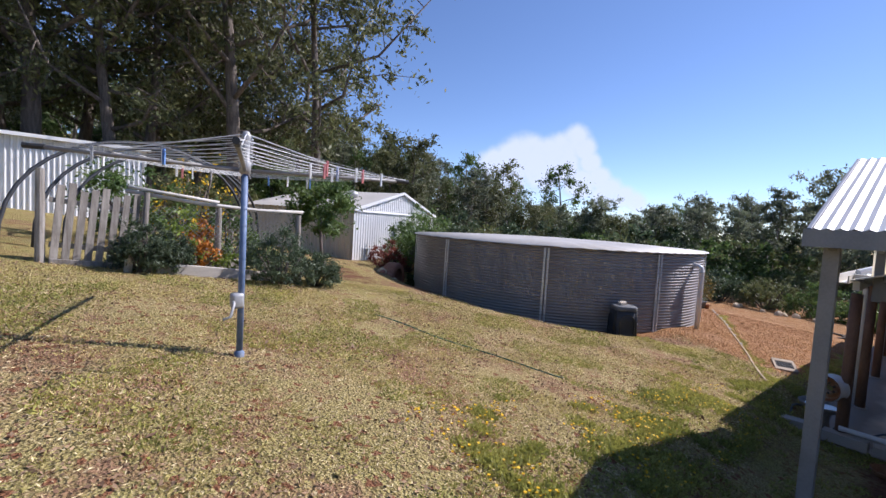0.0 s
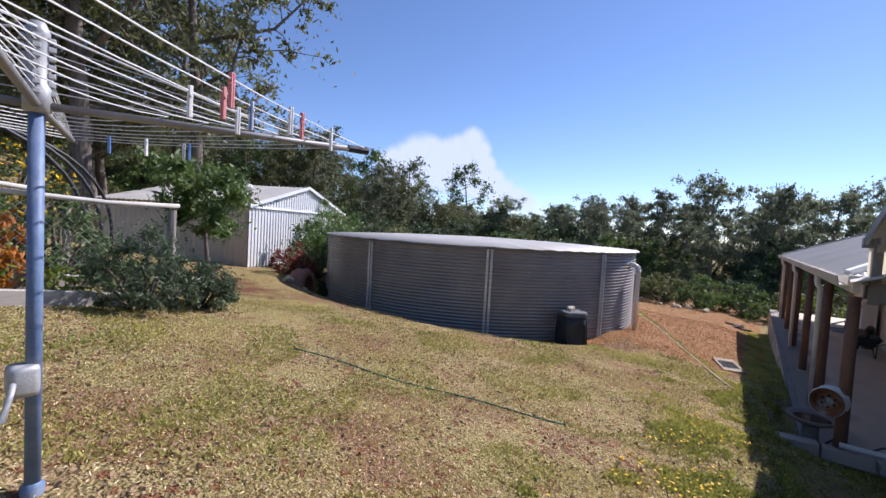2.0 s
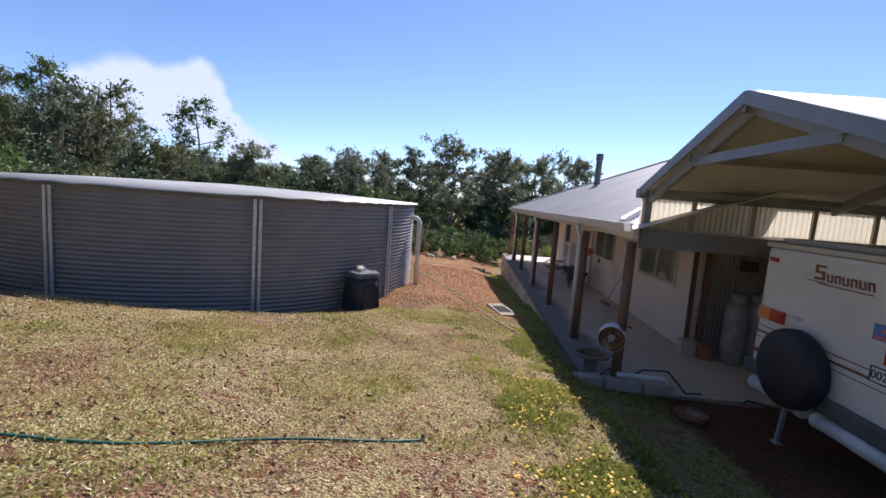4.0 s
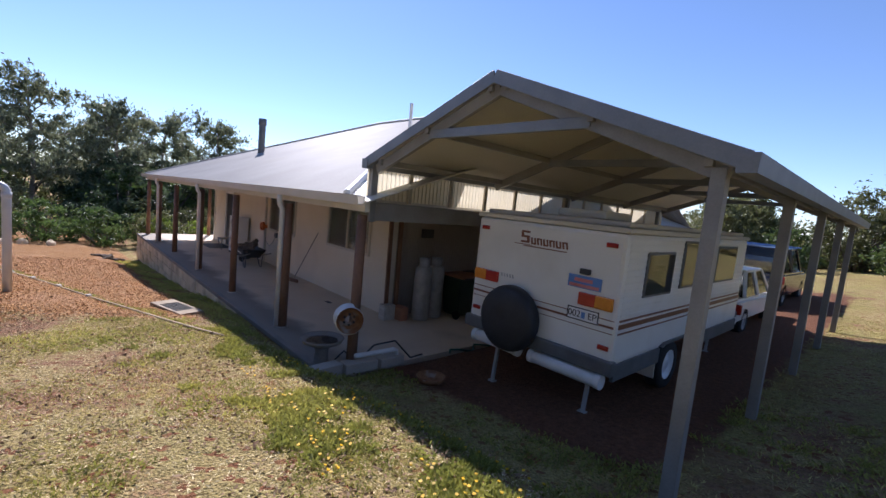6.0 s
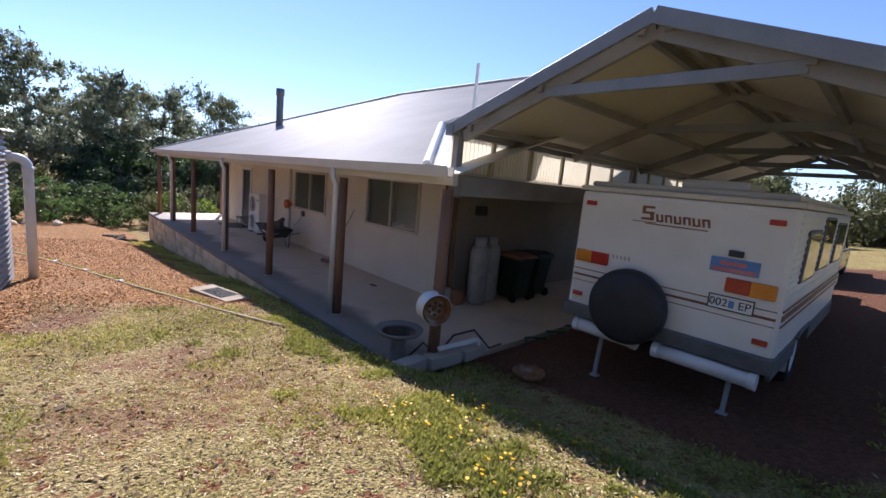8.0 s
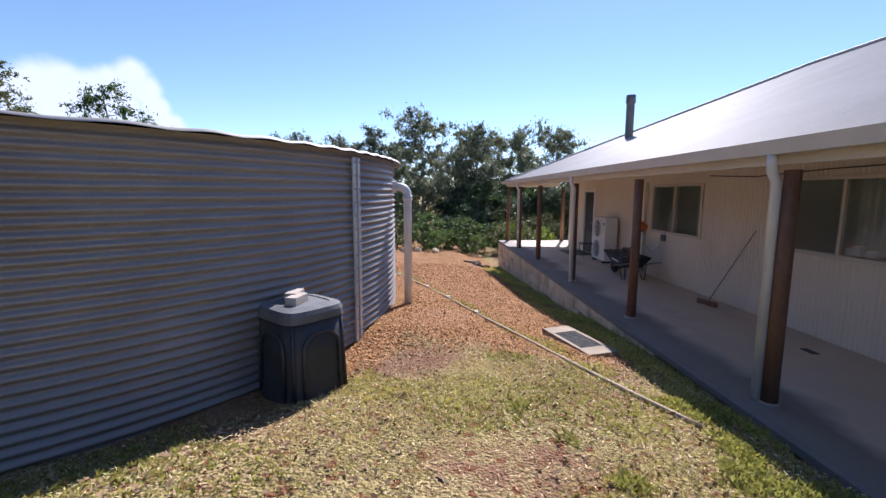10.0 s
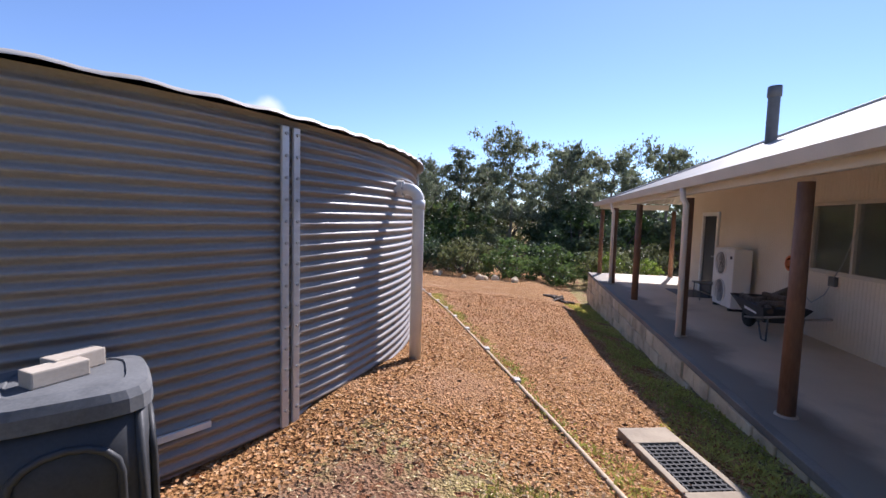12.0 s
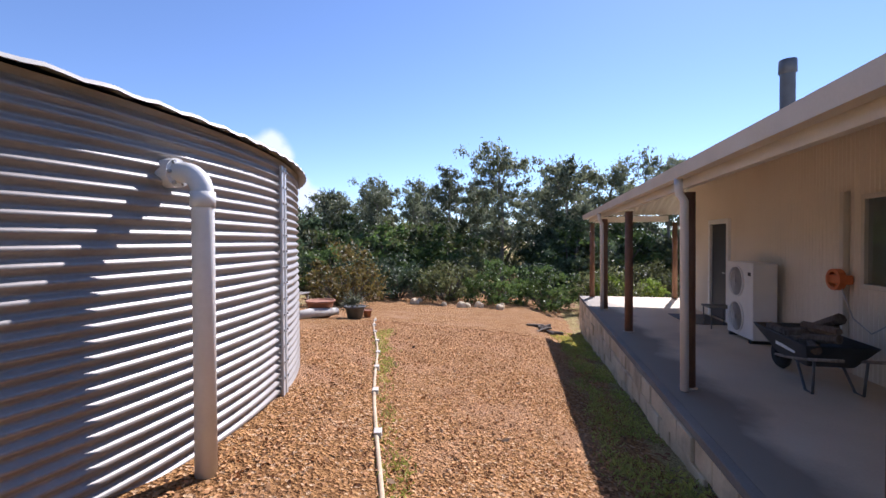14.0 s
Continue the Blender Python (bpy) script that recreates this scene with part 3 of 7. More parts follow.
# ---- water tank ----
def water_tank():
    cx, cy, r = TANK
    z0, z1 = 0.18, 2.50
    root = thing("water_tank", "round corrugated steel rainwater tank with pale sheet roof", "water tank", (cx, cy, z0))
    bm = B()
    waves, seg = 29, 160
    prof = [(r + 0.018 * math.cos(k / 6 * math.tau), z0 + (z1 - z0) * k / (waves * 6)) for k in range(waves * 6 + 1)]
    lathe(bm, prof, (cx, cy, 0), seg)
    part("wall", bm, M_SHEET, root, smooth=True)
    bm = B()
    n = 420
    rings = []
    for rr, zz, amp in ((r + 0.11, z1 + 0.0, 0.008), (r + 0.10, z1 + 0.022, 0.008), (r * 0.6, z1 + 0.10, 0.008), (0.02, z1 + 0.17, 0.0)):
        rings.append([bm.verts.new((cx + rr * math.cos(k * math.tau / n), cy + rr * math.sin(k * math.tau / n), zz + amp * math.sin((rr * math.cos(k * math.tau / n) + rr * 0.4 * math.sin(k * math.tau / n)) * math.tau / 0.26))) for k in range(n)])
    for a, b in zip(rings, rings[1:]):
        for k in range(n):
            bm.faces.new((a[k], a[(k + 1) % n], b[(k + 1) % n], b[k]))
    part("roof", bm, M_TANKROOF, root, smooth=True)
    for i in range(10):
        for off in (-0.75, 0.75):
            a = radians(250.35 + 36 * i + off * 0.72)
            p = Vector((cx + (r + 0.028) * math.cos(a), cy + (r + 0.028) * math.sin(a), 0))
            bm = B()
            box(bm, (p.x - 0.012, p.y - 0.028, z0), (p.x + 0.012, p.y + 0.028, z1 - 0.05), 0.004, Matrix.Rotation(a, 4, "Z"))
            strap = part("strap", bm, M_STRAP, root)
            if i in (0, 9, 1):
                for k in range(14):
                    q = p + Vector((math.cos(a), math.sin(a), 0)) * 0.014 + Vector((0, 0, 0.45 + k * 0.15))
                    bm = B()
                    rod(bm, q, q + Vector((math.cos(a), math.sin(a), 0)) * 0.012, 0.012, seg=6)
                    part("bolt", bm, M_GALV, strap)
    a = radians(242)
    bm = B()
    box(bm, (-0.01, -0.17, -0.02), (0.01, 0.17, 0.02), 0.003)
    bmesh.ops.transform(bm, verts=bm.verts, matrix=Matrix.Translation((cx + (r + 0.03) * math.cos(a), cy + (r + 0.03) * math.sin(a), 0.56)) @ Matrix.Rotation(a, 4, "Z"))
    part("maker_plate", bm, M_WHITE, root, "blank white plate")
water_tank()

def inlet_pipe():
    x, y = 13.74, 4.42
    z = land(x, y)
    root = thing("inlet_pipe", "white plastic pipe rising to the tank inlet", "pipe", (x, y, z))
    bm = B()
    arc = [(x, y, z - 0.05), (x, y, 2.02)] + [(x - 0.0 * k, y + 0.13 * (1 - math.cos(k / 6 * math.pi / 2)), 2.02 + 0.13 * math.sin(k / 6 * math.pi / 2)) for k in range(1, 7)] + [(x, y + 0.30, 2.15)]
    tube(bm, arc, 0.062, 18)
    part("pipe", bm, M_PVC, root, smooth=True)
    bm = B(); lathe(bm, [(0.06, 0), (0.070, 0), (0.070, 0.09), (0.06, 0.09)], (x, y, 1.94), 18)
    part("collar", bm, M_PVC, root, smooth=True)
    bm = B(); rod(bm, (x, y + 0.17, 2.15), (x, y + 0.26, 2.15), 0.088, seg=20)
    fl = part("flange", bm, M_PVC, root)
    for k in range(6):
        a = k * math.tau / 6
        bm = B(); rod(bm, (x + 0.072 * math.cos(a), y + 0.155, 2.15 + 0.072 * math.sin(a)), (x + 0.072 * math.cos(a), y + 0.175, 2.15 + 0.072 * math.sin(a)), 0.012, seg=6)
        part("bolt", bm, M_GALV, fl)
inlet_pipe()

def drum():
    x, y = 10.80, 5.20
    z = land(x, y) - 0.02
    root = thing("compost_bin", "black plastic compost bin with dusty lid beside the tank", "compost bin", (x, y, z))
    place = Matrix.Translation((x, y, z)) @ Matrix.Rotation(radians(-41), 4, "Z") @ Matrix.Diagonal((0.91, 0.91, 0.98, 1))
    def ring(bm, half, h, power=4.5, seg=40):
        out = []
        for k in range(seg):
            a = k * math.tau / seg
            c, q = math.cos(a), math.sin(a)
            r = half / (abs(c) ** power + abs(q) ** power) ** (1 / power)
            out.append(bm.verts.new(place @ Vector((r * c, r * q, h))))
        return out
    def shell(bm, prof):
        rings = [ring(bm, half, h) for half, h in prof]
        for p, q in zip(rings, rings[1:]):
            for k in range(len(p)):
                bm.faces.new((p[k], p[(k + 1) % len(p)], q[(k + 1) % len(p)], q[k]))
        bm.faces.new(rings[0][::-1]); bm.faces.new(rings[-1])
        return bm
    part("barrel", shell(B(), [(0.335, 0), (0.335, 0.05), (0.322, 0.07), (0.312, 0.45), (0.300, 0.76)]), M_BLACKPL, root, smooth=True)
    for turn in range(4):      # arched panel rim on each side, and a corner rib
        m = place @ Matrix.Rotation(turn * math.pi / 2, 4, "Z")
        pts = [(-0.20, -0.325, 0.10), (-0.19, -0.318, 0.50)] + [(-0.19 * math.cos(k * math.pi / 8), -0.313, 0.50 + 0.14 * math.sin(k * math.pi / 8)) for k in range(1, 8)] + [(0.19, -0.318, 0.50), (0.20, -0.325, 0.10)]
        part("panel_rim", tube(B(), [m @ Vector(p) for p in pts], 0.016, 7), M_BLACKPL, root, smooth=True)
        part("corner_rib", tube(B(), [m @ Vector(p) for p in ((0.282, -0.282, 0.04), (0.268, -0.268, 0.4), (0.255, -0.255, 0.74))], 0.02, 7), M_BLACKPL, root, smooth=True)
    lid = part("lid", shell(B(), [(0.318, 0.735), (0.326, 0.74), (0.322, 0.80), (0.305, 0.835), (0.22, 0.85), (0.215, 0.842)]), M_GREYPL, root, "dusty grey lid with dished middle")
    for lo, hi, turn in (((-0.16, -0.06, 0.842), (0.07, 0.05, 0.915), 0.5), ((-0.10, 0.07, 0.842), (0.13, 0.18, 0.925), 0.62)):
        bm = box(B(), lo, hi, 0.008, Matrix.Rotation(turn, 4, "Z"))
        bmesh.ops.transform(bm, verts=bm.verts, matrix=place)
        solo("brick", bm, M_CONC, "rough grey brick weighing down the bin lid", "brick", "bricks on the lid")
drum()

# ---- house ----
def slab_material():
    """Bare concrete with a dark, weathered band of uneven width along the open edge."""
    m = mat("verandah_concrete", (0.56, 0.46, 0.335), (0.67, 0.565, 0.43), 0.9, 0.8, 0.15, 45, stain=(0.40, 0.335, 0.26))
    n, l = m.node_tree.nodes, m.node_tree.links
    p = n["Principled BSDF"]
    old = p.inputs["Base Color"].links[0].from_socket
    tc = n.new("ShaderNodeTexCoord"); sx = n.new("ShaderNodeSeparateXYZ"); l.new(tc.outputs["Object"], sx.inputs[0])
    nz = n.new("ShaderNodeTexNoise"); nz.inputs["Scale"].default_value, nz.inputs["Detail"].default_value = 1.1, 9.0
    l.new(tc.outputs["Object"], nz.inputs["Vector"])
    k = n.new("ShaderNodeMath"); k.operation = "MULTIPLY_ADD"
    l.new(nz.outputs["Fac"], k.inputs[0]); k.inputs[1].default_value = 0.9; l.new(sx.outputs["Y"], k.inputs[2])
    r = n.new("ShaderNodeMapRange"); r.inputs["From Min"].default_value, r.inputs["From Max"].default_value = 6.72, 7.0
    r.inputs["To Max"].default_value = 0.85
    l.new(k.outputs[0], r.inputs["Value"])
    mx = n.new("ShaderNodeMix"); mx.data_type = "RGBA"
    l.new(r.outputs[0], mx.inputs["Factor"]); l.new(old, mx.inputs["A"]); mx.inputs["B"].default_value = (0.19, 0.165, 0.135, 1)
    l.new(mx.outputs["Result"], p.inputs["Base Color"])
    return m
M_SLAB = slab_material()
X0, X1, YW, YE = 8.65, 25.7, -1.5, 0.98     # slab start and end, wall line, slab edge
def house():
    root = thing("house", "cream clad bungalow with grey corrugated hip roof", "house", (17, -6, 0))
    bm = B(); slab(bm, [(X0, YE - 0.001), (X0, -12), (X1, -12), (X1, YE - 0.001)], -0.14, 0.02)
    part("slab", bm, M_SLAB, root, "bare concrete verandah floor with a dark stained edge")
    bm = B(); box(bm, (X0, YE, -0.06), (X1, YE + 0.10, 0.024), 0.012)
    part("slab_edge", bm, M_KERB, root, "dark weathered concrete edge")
    # wall with real openings
    opens = [(11.78, 13.74, 1.22, 2.30), (15.8, 17.75, 1.16, 2.26), (21.5, 22.42, 0.03, 2.14)]
    bm = B()
    cuts = [10.9] + [v for o in opens for v in o[:2]] + [24.0]
    def panel(a, b, lo, hi):
        corrugated(bm, (b, YW, lo), (-1, 0, 0), (0, 0, 1), b - a, lambda s: (0, hi - lo), 0.076, 0.014, 4)
    for i in range(0, len(cuts), 2):
        panel(cuts[i], cuts[i + 1], 0.02, 3.3)
    for a, b, lo, hi in opens:
        panel(a, b, hi, 3.3)
        if lo > 0.1:
            panel(a, b, 0.02, lo)
    thick(part("wall", bm, M_WALL, root))
    bm = B()
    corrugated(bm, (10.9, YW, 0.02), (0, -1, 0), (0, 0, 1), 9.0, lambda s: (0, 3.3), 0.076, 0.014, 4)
    # carport side: the shade on this wall is painted in as a darker colour
    thick(part("end_wall", bm, M_WALLSHADE, root))
    bm = B()
    corrugated(bm, (24.0, -10.5, 0.02), (0, 1, 0), (0, 0, 1), 9.0, lambda s: (0, 3.3), 0.076, 0.014, 4)
    thick(part("end_wall", bm, M_WALL, root))
    bm = B(); box(bm, (10.99, YW - 0.16, 0.02), (23.95, YW - 0.13, 0.03)); box(bm, (10.95, YW - 3.6, 0.02), (23.95, YW - 3.5, 3.2))
    part("inner_wall", bm, M_UNDER, root)
    bm = B(); box(bm, (10.84, YW - 0.06, 0.02), (10.94, YW + 0.05, 2.6), 0.006)
    part("corner_trim", bm, M_TRIM, root)
    for x0, wd in ((24.0, 0.1),):
        bm = B(); box(bm, (x0 - 0.05, YW - 0.06, 0.02), (x0 + 0.05, YW + 0.05, 2.6), 0.006)
        part("corner_trim", bm, M_TRIM, root)
    # window frames, panes, curtains
    for a, b, lo, hi in opens[:2]:
        w = thing("window", "aluminium sliding window in a cream clad wall", "window", ((a + b) / 2, YW, lo), "house windows", "structure")
        bm = B()
        for p, q in (((a - 0.03, lo - 0.03), (b + 0.03, lo + 0.03)), ((a - 0.03, hi - 0.03), (b + 0.03, hi + 0.03)), ((a - 0.03, lo + 0.03), (a + 0.03, hi - 0.03)), ((b - 0.03, lo + 0.03), (b + 0.03, hi - 0.03)), (((a + b) / 2 - 0.025, lo + 0.03), ((a + b) / 2 + 0.025, hi - 0.03))):
            box(bm, (p[0], YW - 0.05, p[1]), (q[0], YW + 0.045, q[1]), 0.006)
        part("window_frame", bm, M_UNDER, w)
        for c, d in ((a, (a + b) / 2), ((a + b) / 2, b)):
            bm = B(); box(bm, (c + 0.03, YW - 0.004, lo + 0.03), (d - 0.025, YW + 0.002, hi - 0.03))
            part("pane", bm, M_GLASS, w).visible_shadow = False
        bm = B()
        near = a < 14
        c0, c1 = (a + 0.05, (a + b) / 2 - 0.1) if near else (a + 0.05, a + 0.3)
        corrugated(bm, (c1, YW - 0.14, lo), (-1, 0, 0), (0, 0, 1), c1 - c0, lambda s: (0.06, hi - lo), 0.11, 0.05, 8)
        part("curtain", bm, M_CURTAIN, w, smooth=True)
        if near:
            for k, hgt in enumerate((0.10, 0.14, 0.09)):
                bm = B(); box(bm, (a + 0.55 + k * 0.2, YW - 0.13, lo + 0.032), (a + 0.68 + k * 0.2, YW - 0.05, lo + 0.032 + hgt), 0.01)
                solo("tissue_box" if k == 1 else "jar", bm, M_WHITE, "small white container on the window sill", "container")
    a, b, lo, hi = opens[2]
    d = thing("door_1", "dark screen door in a white frame", "door", ((a + b) / 2, YW, lo), kind="structure")
    bm = B()
    for p, q in (((a - 0.06, lo), (a + 0.04, hi + 0.06)), ((b - 0.04, lo), (b + 0.06, hi + 0.06)), ((a + 0.04, hi - 0.04), (b - 0.04, hi + 0.06))):
        box(bm, (p[0], YW - 0.05, p[1]), (q[0], YW + 0.06, q[1]), 0.006)
    part("door_frame", bm, M_WHITE, d)
    bm = B(); box(bm, (a + 0.045, YW - 0.03, lo + 0.01), (b - 0.045, YW + 0.01, hi - 0.045), 0.004)
    part("door_leaf", bm, mat("dark_fly_screen", (0.02, 0.024, 0.035), (0.03, 0.035, 0.05), 5, 0.5, 0.3, 200), d)
    bm = B(); rod(bm, (a + 0.11, YW + 0.01, 1.05), (a + 0.11, YW + 0.06, 1.05), 0.012); box(bm, (a + 0.1, YW + 0.05, 1.035), (a + 0.22, YW + 0.065, 1.06), 0.004)
    part("door_handle", bm, M_GALV, d)
    # roof: one sheet from the gutter to the ridge, hipped at both ends
    YG, ZG, SL = 0.83, 2.54, math.tan(radians(23))
    RY = -6.2
    zr = ZG + (YG - RY) * SL
    run = math.hypot(YG - RY, zr - ZG)
    k = run / (YG - RY)
    W = X1 + 0.25 - 8.95
    xe = X1 + 0.25
    def reach(s):
        x = xe - s
        far = (xe - x) * k
        near = (x - 8.95) * k if x < 10.9 else run
        return (0, max(0.02, min(run, far, near)))
    v = Vector((0, RY - YG, zr - ZG))
    bm = B()
    corrugated(bm, (xe, YG, ZG), (-1, 0, 0), v, W, reach, 0.076, 0.016, 4)
    thick(part("roof", bm, M_ROOF, root))
    bm = B()   # back slope and hips as plain ribbed sheets
    corrugated(bm, (8.95, 2 * RY - YG, ZG), (1, 0, 0), (0, YG - RY, zr - ZG), W, lambda s: (0, max(0.02, min(run, (W - s) * k, s * k + 3))), 0.19, 0.016, 2)
    part("roof_back", bm, M_ROOF, root)
    bm = B()
    D = YG - RY
    corrugated(bm, (xe, 2 * RY - YG, ZG), (0, 1, 0), (-D, 0, zr - ZG), 2 * D, lambda s: (0, max(0.02, min(s, 2 * D - s) * k)), 0.15, 0.016, 2)
    part("roof_end", bm, M_ROOF, root)
    bm = B()
    corrugated(bm, (8.95, YG, ZG), (0, -1, 0), (1.95, 0, 1.95 * SL), 2 * D, lambda s: (0, max(0.02, min(s * k, 1.95 * k))), 0.076, 0.016, 4)
    thick(part("roof_end", bm, M_WHITEROOF, root))
    zt = ZG + 1.95 * SL
    bm = B()
    vs = [bm.verts.new(p) for p in ((10.9, YG - 1.95, zt), (10.9, RY, zr - 0.02), (10.9, 2 * RY - YG + 1.95, zt))]
    bm.faces.new(vs)
    thick(part("gable", bm, M_BARGE, root), 0.03)
    bm = B()
    tube(bm, [(9.0, YG - 0.05, ZG + 0.035), (10.9, YG - 1.95, zt + 0.035)], 0.055, 8)
    part("hip_cap", bm, M_WHITE, root)
    bm = B(); tube(bm, [(xe - 0.05, YG - 0.05, ZG + 0.03), (xe - D, RY, zr + 0.03), (10.9, RY, zr + 0.03)], 0.06, 8)
    tube(bm, [(10.9, RY, zr + 0.03), (10.9, YG - 1.95, zt + 0.03)], 0.05, 8)
    part("ridge_cap", bm, M_ROOF, root)
    # soffit, beam, gutter
    bm = B()
    vs = [(YG - 0.03, ZG - 0.07), (YW + 0.02, ZG - 0.07 + (YG - YW) * SL * 0.8), (YW + 0.02, ZG - 0.05 + (YG - YW) * SL * 0.8), (YG - 0.03, ZG - 0.05)]
    profile_prism(bm, vs, "x", 8.4, xe - 0.1)
    part("soffit", bm, M_UNDER, root, "pale lining under the verandah roof")
    bm = B(); box(bm, (8.5, 0.70, ZG - 0.20), (xe - 0.2, 0.78, ZG - 0.06), 0.006)
    box(bm, (xe - 0.28, -1.5, ZG - 0.22), (xe - 0.2, 0.67, ZG - 0.04), 0.006)
    part("verandah_beam", bm, M_TRIM, root)
    bm = B()
    g = [(YG - 0.01, ZG - 0.11), (YG + 0.10, ZG - 0.11), (YG + 0.125, ZG + 0.02), (YG + 0.11, ZG + 0.02), (YG + 0.09, ZG - 0.095), (YG + 0.005, ZG - 0.095), (YG + 0.005, ZG + 0.01), (YG - 0.01, ZG + 0.01)]
    profile_prism(bm, g, "x", 8.45, xe + 0.06)
    part("gutter", bm, M_TRIM, root, "cream gutter along the eaves")
    bm = B(); box(bm, (8.86, -9.0, ZG - 0.10), (8.94, YG - 0.02, ZG + 0.02), 0.005)
    part("gutter", bm, M_TRIM, root)
    # dark fascia over the carport side
    bm = B(); box(bm, (8.66, -9, 2.22), (8.72, 0.50, 2.48), 0.005)
    part("fascia", bm, M_GREYFRAME, root)
    # flue
    bm = B(); lathe(bm, [(0.12, 3.4), (0.12, 4.8)], (20.65, -2.1, 0), 20)
    fl = part("flue", bm, M_GREYSKIRT, root, "dark steel flue with a cowl", True)
    bm = B(); lathe(bm, [(0.0, 5.06), (0.14, 5.05), (0.145, 4.82), (0.12, 4.8)], (20.65, -2.1, 0), 20)
    part("cowl", bm, M_GREYSKIRT, fl, smooth=True)
    bm = B(); rod(bm, (9.95, -0.95, 2.8), (9.95, -0.95, 4.3), 0.03)
    part("vent_pipe", bm, M_PVC, root, "white vent pipe")
    # downpipes
    for x in (11.12, 16.84, 22.84):
        bm = B()
        tube(bm, [(x, YG + 0.06, ZG - 0.10), (x, YG + 0.06, ZG - 0.2), (x, YG + 0.05, ZG - 0.28), (x, 0.83, ZG - 0.36), (x, 0.82, 0.03)], 0.045, 12)
        part("downpipe", bm, M_PVC, root, "white round downpipe", True)
    for x in (18.05,):
        bm = B(); box(bm, (x - 0.04, YW + 0.015, 0.05), (x + 0.04, YW + 0.09, 2.35), 0.01)
        part("conduit", bm, M_TRIM, root)
house()

def verandah_posts():
    first = None
    for x in (8.62, 11.06, 14.0, 17.0, 20.2, 23.0, 25.4):
        if first is None:
            first = thing("verandah_post", "round brown timber post on the verandah edge", "post", group="verandah posts")
            bm = B(); rod(bm, (0, 0, 0.02), (0, 0, 2.29), 0.075, 0.068, 14)
            part("shaft", bm, M_POST, first, smooth=True)
            bm = B(); lathe(bm, [(0.0, 0.02), (0.10, 0.02), (0.095, 0.035), (0.078, 0.04)], (0, 0, 0), 14)
            part("foot", bm, M_CONC, first)
            first.matrix_basis = pose(x, 0.73, 0)
        else:
            copy_thing(first, pose(x, 0.73, 0, 0, 0, x * 40))
    copy_thing(first, pose(25.4, -1.6, 0))
    copy_thing(first, pose(25.4, -4.6, 0))
verandah_posts()

def retaining_wall():
    root = thing("retaining_wall", "low limestone block wall under the verandah edge", "wall", (20, YE, -0.5), kind="structure")
    rng = random.Random(4)
    for row in range(4):
        x = 12.6 + (0.2 if row % 2 else 0)
        while x < X1:
            w = min(rng.uniform(0.38, 0.55), X1 - x)
            zb, ztop = -0.065 - 0.24 * (row + 1), -0.065 - 0.24 * row
            if land(x + w / 2, YE + 0.3) < ztop - 0.04 and w > 0.1:
                bm = B(); box(bm, (x + 0.012, YE - 0.05, zb + 0.012), (x + w - 0.012, YE + 0.10 + rng.uniform(-0.012, 0.02), ztop - 0.004), 0.012)
                part("stone_block", bm, M_STONE, root)
            x += w
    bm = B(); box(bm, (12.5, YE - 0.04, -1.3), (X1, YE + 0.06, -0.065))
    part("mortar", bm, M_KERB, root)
    bm = B(); box(bm, (X1 - 0.1, -12, -1.5), (X1, YE - 0.045, -0.15))
    part("end_face", bm, M_STONE, root)
retaining_wall()

